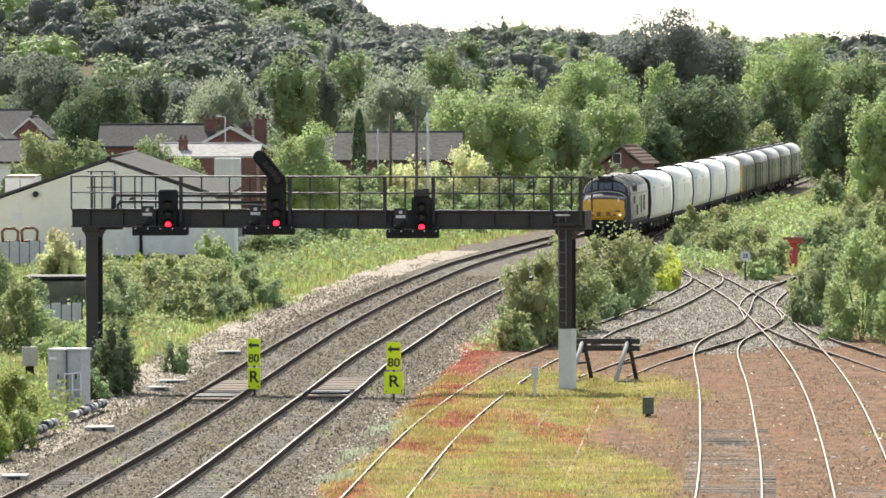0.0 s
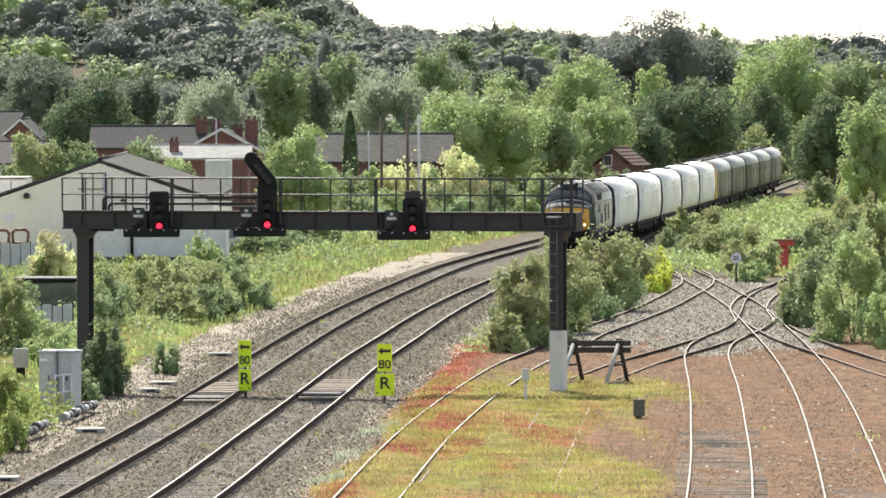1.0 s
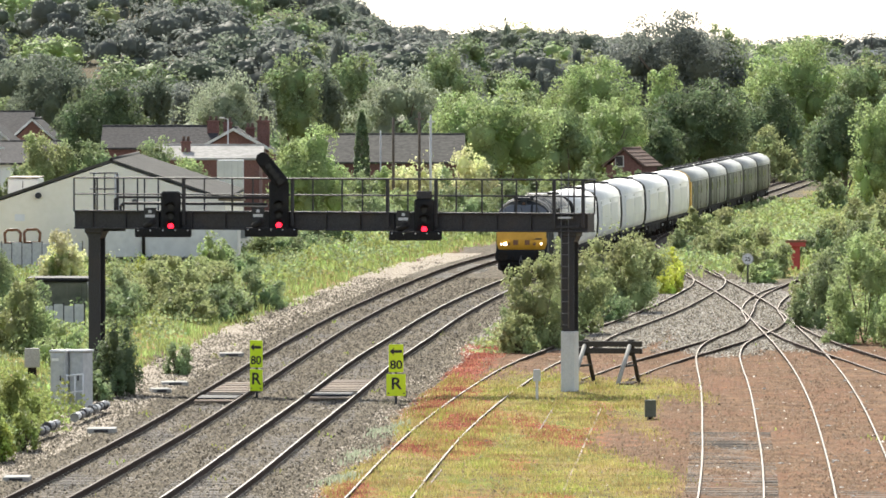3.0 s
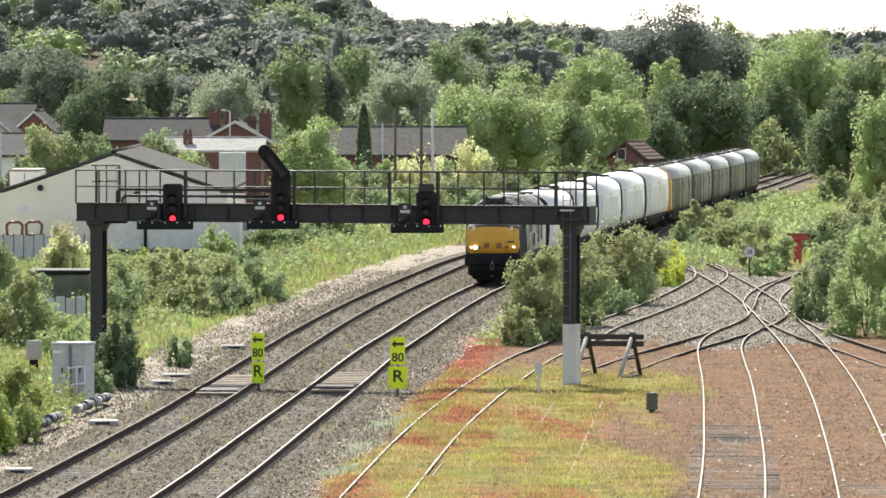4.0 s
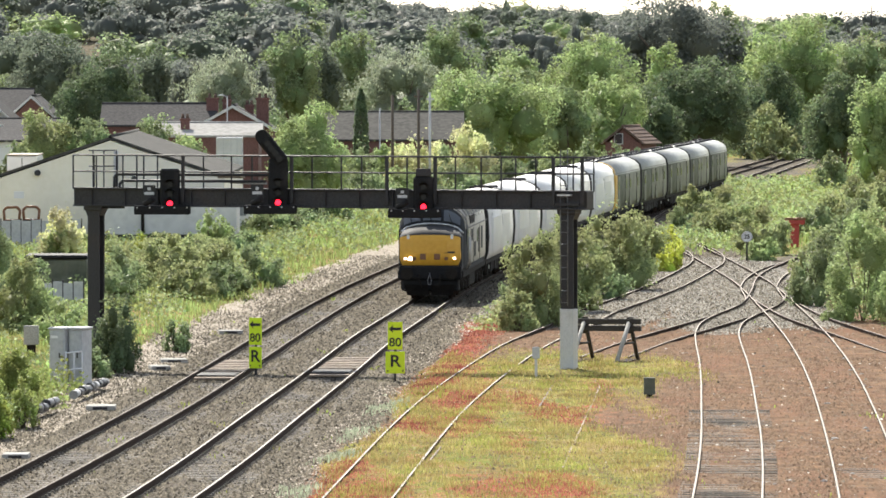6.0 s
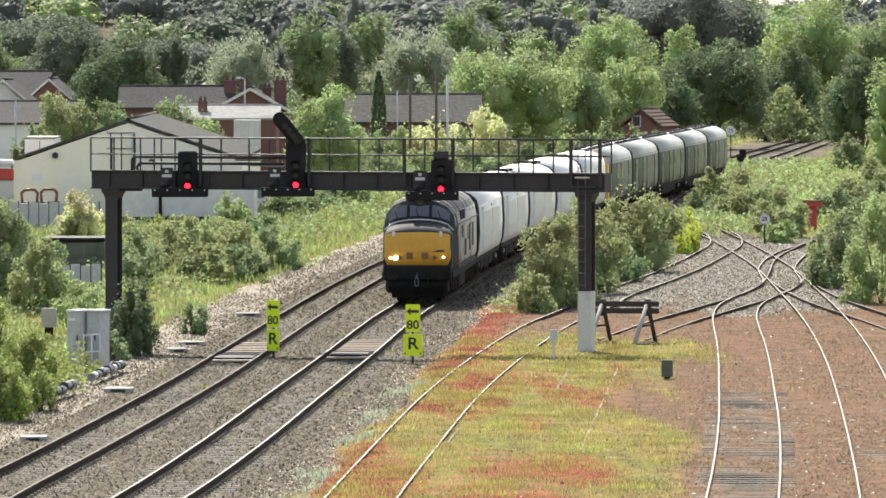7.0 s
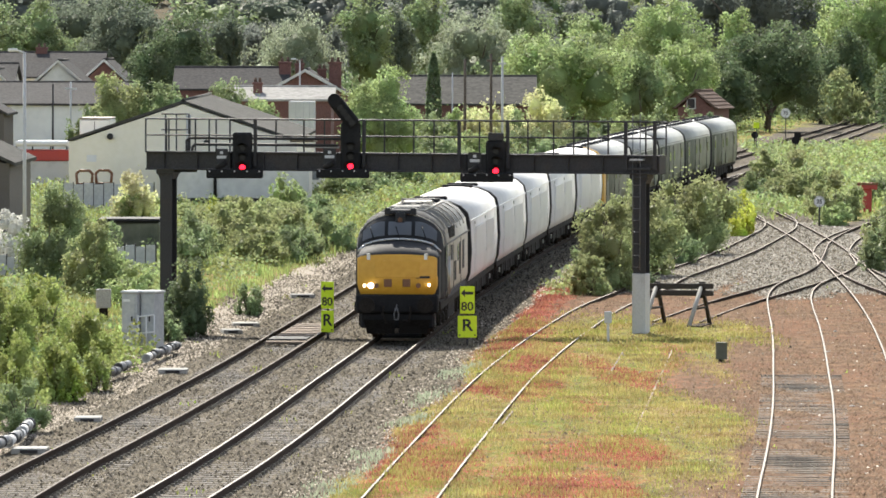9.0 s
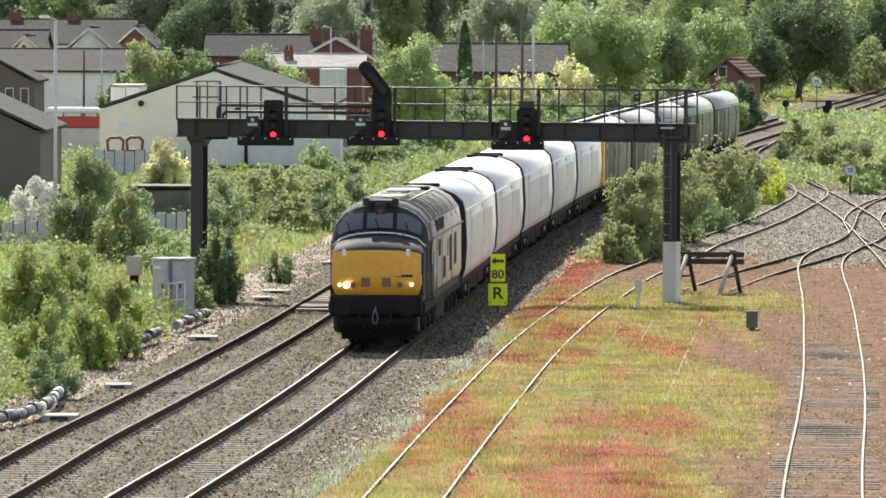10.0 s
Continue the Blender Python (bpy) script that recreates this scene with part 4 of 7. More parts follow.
    part("top_lamp", tubes(((0, 1.88, 3.55), (0, 1.92, 3.55), 0.08), n=10), "maroon", head)
    # lamps on the nose
    for x, z, r, mat, name in ((-0.79, 1.62, 0.085, "white_lamp", "headlight"), (-0.98, 1.62, 0.045, "marker", "marker_light"), (0.96, 1.64, 0.045, "marker", "marker_light"),
                               (-0.62, 1.62, 0.075, "maroon", "tail_lamp"), (0.64, 1.63, 0.075, "maroon", "tail_lamp")):
        part(name, tubes(((x, 0.27, z), (x, 0.34, z), r), n=14), mat, v, "lit white lamp" if "lamp" in mat or mat == "marker" else "dark red unlit lamp")
    for x in (-0.28, 0.28):
        part("indicator_panel", boxes(((x - 0.12, 0.30, 1.58), (x + 0.12, 0.33, 1.82)), bevel=0.015), "maroon", v, "small brown square panel")
    for x in (-0.86, 0.86):
        part("lamp_iron", boxes(((x - 0.05, 0.3, 2.4), (x + 0.05, 0.36, 2.58))), "chrome", v)
    part("number_bar", boxes(((0.56, 0.31, 1.84), (0.98, 0.322, 1.91))), "sign_black", v, "plain dark bar for the running number")
    # buffer beam, buffers, coupling, plough
    part("buffer_beam", boxes(((-1.24, 0.25, 0.8), (1.24, 0.6, 1.36)), bevel=0.05), "black", v, "black buffer beam")
    for x in (-0.87, 0.87):
        part("buffer", tubes(((x, -0.28, 1.05), (x, -0.2, 1.05), 0.24), ((x, -0.2, 1.05), (x, 0.3, 1.05), 0.13), n=14), "under", v)
    part("coupling", pipe_run([(0, 0.2, 1.05), (0, 0.0, 1.0), (0.07, -0.05, 0.8), (0.05, -0.05, 0.62), (-0.05, -0.05, 0.62), (-0.07, -0.05, 0.8), (0, 0.0, 1.0)], 0.02), "pipe", v, "bare steel screw coupling")
    part("front_valance", boxes(((-1.12, 0.4, 0.34), (1.12, 1.7, 0.82)), bevel=0.06), "black", v, "black apron under the buffer beam")
    part("hose", pipe_run([(0.4, 0.2, 1.0), (0.42, 0.02, 0.8), (0.36, 0.0, 0.55), (0.2, 0.05, 0.6)], 0.03), "under", v)
    part("hose", pipe_run([(-0.4, 0.2, 1.0), (-0.42, 0.02, 0.8), (-0.3, 0.0, 0.5)], 0.03), "under", v)
    bm = bmesh.new()
    for s in (-1, 1):
        a = [bm.verts.new(c) for c in ((0.06 * s, 0.15, 0.6), (1.0 * s, 0.35, 0.6), (0.9 * s, 0.3, 0.18), (0.06 * s, 0.05, 0.18))]
        bm.faces.new(a)
    bmesh.ops.solidify(bm, geom=bm.faces[:], thickness=0.04)
    part("snowplough", bm, "under", v)
    part("underframe", boxes(((-1.3, 0.6, 0.85), (1.3, L - 0.6, 1.15)), ((-1.2, 7.2, 0.35), (1.2, 11.4, 0.9)), bevel=0.04), "under", v, "grimy underframe and fuel tank")
    # side details on both flanks
    for s in (-1, 1):
        x = s * 1.352
        def plate(name, y0, y1, z0, z1, mat, label=""):
            part(name, boxes(((min(x, x + s * 0.012), y0, z0), (max(x, x + s * 0.012), y1, z1))), mat, v, label)
        plate("cab_window", 2.6, 3.2, 2.1, 2.7, "glass", "cab side window")
        plate("cab_door", 3.5, 4.1, 1.2, 2.72, "silver", "warm grey cab side door")
        plate("door_window", 4.25, 4.45, 1.9, 2.6, "glass", "narrow cab door window")
        plate("grille", 5.8, 6.8, 2.2, 2.66, "black", "black body-side grille")
        plate("grille", 8.0, 9.2, 1.5, 2.1, "black", "black body-side grille")
        plate("grille", 13.4, 14.6, 1.7, 2.6, "navy", "dark radiator grille")
        plate("sole_band", 3.45, 15.4, 1.12, 1.3, "navy", "dark band along the sole bar")
        plate("cab_pillar", 2.45, 2.58, 1.2, 2.74, "navy")
        for yv in (3.46, 4.12, 5.2, 7.4, 12.2):
            plate("panel_joint", yv, yv + 0.045, 1.3, 2.72, "black")
        plate("grille", 11.2, 12.0, 1.6, 2.6, "black", "black body-side grille")
        plate("side_window", 10.0, 10.8, 2.05, 2.55, "glass", "engine room window")
        for k in range(5):
            yv = 5.3 + k * 0.75
            part("roof_louvre", boxes(((min(s * 1.0, s * 1.34), yv, 2.86), (max(s * 1.0, s * 1.34), yv + 0.42, 3.24)), bevel=0.03), "black", v)
        for yv in (3.42, 4.18):
            part("handrail", tubes(((s * 1.40, yv, 1.25), (s * 1.40, yv, 2.4), 0.018), n=6), "chrome", v)
        part("gutter", boxes(((min(s * 1.345, s * 1.38), 3.4, 2.76), (max(s * 1.345, s * 1.38), L - 0.9, 2.8))), "roof_grey", v)
    # silver seams and strips put the highlights of the glossy roof into colour
    for yv in (4.4, 7.0, 8.3, 10.5, 12.8, 15.2):
        band = bmesh.new()
        for i in range(14):
            x0, x1 = (-1.32 * math.cos(math.pi * k / 14) for k in (i, i + 1))
            tube(band, (x0, yv, arch(1.35, 2.75, 3.86, x0) + 0.005), (x1, yv, arch(1.35, 2.75, 3.86, x1) + 0.005), 0.02, n=5)
        part("roof_seam", band, "silver", v, "raised roof seam in silver that stands in for its highlight")
    for x in (-0.62, 0.62):
        part("roof_rail", tubes(((x, 3.6, arch(1.35, 2.75, 3.86, x) + 0.02), (x, 15.4, arch(1.35, 2.75, 3.86, x) + 0.02), 0.03), n=6), "silver", v, "silver strip standing in for the highlight along the roof")
    for x in (-1.06, 1.06):
        part("pillar", boxes(((min(x, x * 1.16), 0.62, 1.24), (max(x, x * 1.16), 0.9, 2.46)), bevel=0.02), "navy", v)
    fan = part("radiator_fan", tubes(((0, 14.0, 3.7), (0, 14.0, 3.9), 0.62), n=20), "black", v, "round roof fan grille")
    part("exhaust", boxes(((-0.28, 8.6, 3.75), (0.28, 10.2, 3.9)), bevel=0.03), "black", v)
    part("roof_hatch", boxes(((-0.45, 4.6, 3.7), (0.45, 6.6, 3.885)), bevel=0.03), "roof_grey", v)
    part("roof_hatch", boxes(((-0.45, 10.8, 3.7), (0.45, 12.6, 3.89)), bevel=0.03), "silver", v)
    bogie(v, 3.95, (-2.05, 0, 2.05), 0.54)
    bogie(v, 14.8, (-2.05, 0, 2.05), 0.54)
    return v, L


def coach(kind, first=False, yellow_end=False, doors=0):
    white = kind == "white"
    L = 19.3 if white else 21.2
    v = thing("passenger_coach", (0, 0, 0), "plain off-white coach with blanked windows and a white roof" if white else "faded green coach with a pale grey roof",
              "railway coach", "white coaches" if white else "green coaches")
    r = ring(1.34, 1.02, 3.0, 3.76, bulge=0.05) if white else ring(1.36, 1.02, 2.95, 3.78, bulge=0.02)
    e = [(x * 0.97, z if z < 1.5 else z - 0.04) for x, z in r]
    def slots(i, j):
        return 1 if 3 <= j <= 11 else 0
    mats = ["white", "white_roof"] if white else ["green", "grey_roof"]
    part("body", loft([(0.62, e), (0.64, r), (L - 0.64, r), (L - 0.62, e)], slots), mats, v, "", True)
    for y in (0.0, L - 0.63):
        d = [(x * 0.995, z - 0.01) for x, z in r]
        part("end_wall", loft([(y, [(x * 0.9, z - 0.1) for x, z in d]), (y + 0.12, d), (y + 0.5, d), (y + 0.63, d)] if y == 0 else [(y, d), (y + 0.1, d), (y + 0.5, d), (y + 0.63, [(x * 0.9, z - 0.1) for x, z in d])]), "black" if not (yellow_end and y == 0) else "end_yellow", v, "black coach end" if not (yellow_end and y == 0) else "yellow coach end", False)
    if yellow_end:
        for s in (-1, 1):
            part("end_panel", boxes(((min(s * 1.36, s * 1.39), 0.2, 1.1), (max(s * 1.36, s * 1.39), 1.5, 2.95))), "end_yellow", v, "yellow corner panel")
    for y in (-0.12, L - 0.3):
        part("gangway", boxes(((-0.5, y, 1.1), (0.5, y + 0.42, 3.3)), bevel=0.04), "black", v)
    for s in (-1, 1):
        part("gutter", boxes(((min(s * 1.32, s * 1.362), 0.25, 3.02), (max(s * 1.32, s * 1.362), L - 0.25, 3.05))), mats[0], v)
        if white:
            for y in (2.3, 16.6):
                for yy in (y,):
                    part("door_seam", boxes(((min(s * 1.385, s * 1.392), yy, 1.35), (max(s * 1.385, s * 1.392), yy + 0.03, 2.9))), "steel_light", v)
            for y in (3.3, 10.4):
                part("blanked_window", boxes(((min(s * 1.37, s * 1.392), y, 1.75), (max(s * 1.37, s * 1.392), y + 5.6, 2.75)), bevel=0.005), "film", v, "window blanked with white film")
                part("grab_lug", boxes(((min(s * 1.345, s * 1.39), y - 0.4, 2.86), (max(s * 1.345, s * 1.39), y - 0.3, 2.96))), "chrome", v)
        else:
            for y in (1.9, 8.0, 11.2, 17.4):
                part("side_door", boxes(((min(s * 1.365, s * 1.392), y, 1.1), (max(s * 1.365, s * 1.392), y + 1.7, 2.86)), bevel=0.01), "green", v)
                part("door_window", boxes(((min(s * 1.385, s * 1.398), y + 0.5, 2.1), (max(s * 1.385, s * 1.398), y + 1.2, 2.6))), "pane", v)
                part("door_seam", boxes(((min(s * 1.37, s * 1.396), y - 0.06, 1.1), (max(s * 1.37, s * 1.396), y, 2.9))), "black", v)
    if white:
        for y in (0.9, L - 1.6):
            part("roof_pod", boxes(((-0.55, y, 3.7), (0.55, y + 0.35, 3.82)), bevel=0.05), "black", v, "dark rubber roof strip")
    else:
        for y in np.arange(1.5, L - 1, 2.1):
            for x in (-0.35, 0.35):
                part("roof_vent", tubes(((x, y, 3.66), (x, y, 3.86), 0.13), n=10), "steel", v, "round grey roof ventilator")
    bm = boxes(((-1.25, 0.3, 0.85), (1.25, L - 0.3, 1.05)), bevel=0.0)
    rng = random.Random(4 if white else 7)
    y = 5.0
    while y < L - 6.2:
        w = rng.uniform(0.7, 1.8)
        for s in (-1, 1):
            box(bm, (min(s * 0.6, s * 1.2), y, rng.uniform(0.35, 0.5)), (max(s * 0.6, s * 1.2), y + w, 0.88), 0.03)
        y += w + rng.uniform(0.2, 0.6)
    part("underframe", bm, "under", v, "dark underframe boxes")
    for s in (-1, 1):
        for y in (1.9, L - 4.0):
            part("axle_glint", boxes(((min(s * 1.24, s * 1.28), y + 0.2, 0.62), (max(s * 1.24, s * 1.28), y + 0.32, 0.78))), "chrome", v)
    bogie(v, 2.9, (-1.25, 1.25), 0.46)
    bogie(v, L - 2.9, (-1.25, 1.25), 0.46)
    return v, L


TRAIN = []       # vehicle, distance of its front behind the train's nose, length
loco, back = locomotive()
TRAIN.append((loco, 0.0, back))
back += 0.55
first_white, clen = coach("white")
for i in range(5):
    v = first_white if i == 0 else None
    if v is None:
        v, clen = coach("white")
    TRAIN.append((v, back, clen))
    back += clen + 0.5
for i in range(5):
    v, clen = coach("green", yellow_end=(i == 0))
    TRAIN.append((v, back, clen))
    back += clen + 0.5

RUN = spline(TRACKS["up"], 0.5)
RUN_S = np.concatenate([[0], np.cumsum(np.linalg.norm(np.diff(RUN, axis=0), axis=1))])
NOSE_Y = ((0.0, 409.2), (1.25, 381.8), (2.5, 354.4), (3.5, 333.4), (4.5, 312.4), (5.5, 290.8), (6.5, 269.3), (7.5, 247.5), (8.25, 230.4), (9.0, 213.0), (10.0, 189.8))


def run_point(s):
    return np.array([np.interp(s, RUN_S, RUN[:, 0]), np.interp(s, RUN_S, RUN[:, 1])])


def nose_s(t):
    y = np.interp(t, [a for a, _ in NOSE_Y], [b for _, b in NOSE_Y])
    return np.interp(y, RUN[:, 1], RUN_S)


def vehicle_pose(t, behind, length):
    s = nose_s(t) + behind
    a, b = run_point(s + 3.0), run_point(s + length - 3.0)
    d = (b - a) / np.linalg.norm(b - a)
    front = a - d * 3.0
    return Matrix.Translation((front[0], front[1], 0.0)) @ Matrix.Rotation(-math.atan2(d[0], d[1]), 4, "Z")

TREES = [  # x, y, half width, crown bottom, top, leaf
    (-26.62, 560.0, 3.78, 3.06, 10.39, 'leaf_dark'),
    (-41.01, 750.0, 5.06, 3.85, 12.00, 'leaf_hazed'),
    (-49.14, 800.0, 4.44, 3.15, 11.72, 'leaf_hazed'),
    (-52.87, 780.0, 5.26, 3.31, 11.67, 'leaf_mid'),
    (-59.94, 800.0, 4.76, 3.15, 11.40, 'leaf_hazed'),
    (-31.00, 760.0, 1.87, 3.17, 10.83, 'leaf_hazed'),
    (-28.83, 800.0, 1.90, 3.47, 9.50, 'leaf_far_hazed'),
    (-17.27, 780.0, 3.47, 3.93, 12.35, 'leaf_mid'),
    (-14.76, 830.0, 3.13, 2.58, 11.34, 'leaf_hazed'),
    (-11.06, 850.0, 3.10, 5.45, 12.74, 'leaf_mid'),
    (0.06, 800.0, 3.56, 6.01, 12.87, 'leaf_mid'),
    (-7.68, 405.0, 2.22, 1.30, 6.86, 'leaf_light'),
    (3.69, 540.0, 4.54, 1.57, 9.07, 'leaf_light'),
    (12.80, 630.0, 4.25, 4.00, 11.35, 'leaf_light'),
    (13.86, 600.0, 2.86, 1.88, 7.98, 'leaf_light'),
    (10.03, 585.0, 2.55, 1.61, 7.18, 'leaf_mid'),
    (20.32, 660.0, 2.49, 2.69, 10.76, 'leaf_light'),
    (22.40, 640.0, 5.33, 1.37, 9.50, 'leaf_dark'),
    (18.30, 630.0, 2.75, 1.50, 6.00, 'leaf_dark'),
    (29.00, 900.0, 8.39, 5.21, 17.93, 'leaf_far_hazed'),
    (35.63, 905.0, 3.95, 5.19, 16.32, 'leaf_mid'),
    (35.49, 720.0, 5.57, 2.93, 13.50, 'leaf_light'),
    (41.75, 710.0, 3.52, 2.17, 12.20, 'leaf_mid'),
    (31.16, 560.0, 2.67, 1.72, 8.26, 'leaf_dark'),
    (28.80, 470.0, 1.96, 3.53, 8.08, 'leaf_light'),
    (29.35, 690.0, 2.46, -0.90, 7.31, 'leaf_dark'),
    (32.83, 700.0, 2.22, -1.06, 8.94, 'leaf_dark'),
    (-5.78, 700.0, 1.67, 4.50, 8.94, 'leaf_dark'),
    (-20.15, 760.0, 2.11, 4.07, 8.90, 'leaf_far_hazed'),
    (7.53, 650.0, 1.81, 1.25, 8.47, 'leaf_mid'),
    (38.86, 600.0, 2.86, 1.88, 9.02, 'leaf_mid'),
    (34.89, 660.0, 1.57, 1.12, 6.10, 'leaf_mid'),
]
WILLOWS = [
    (-22.51, 720.0, 4.71, 4.07, 10.30, 'leaf_willow'),
    (-4.08, 650.0, 4.51, 3.57, 10.63, 'leaf_willow'),
]
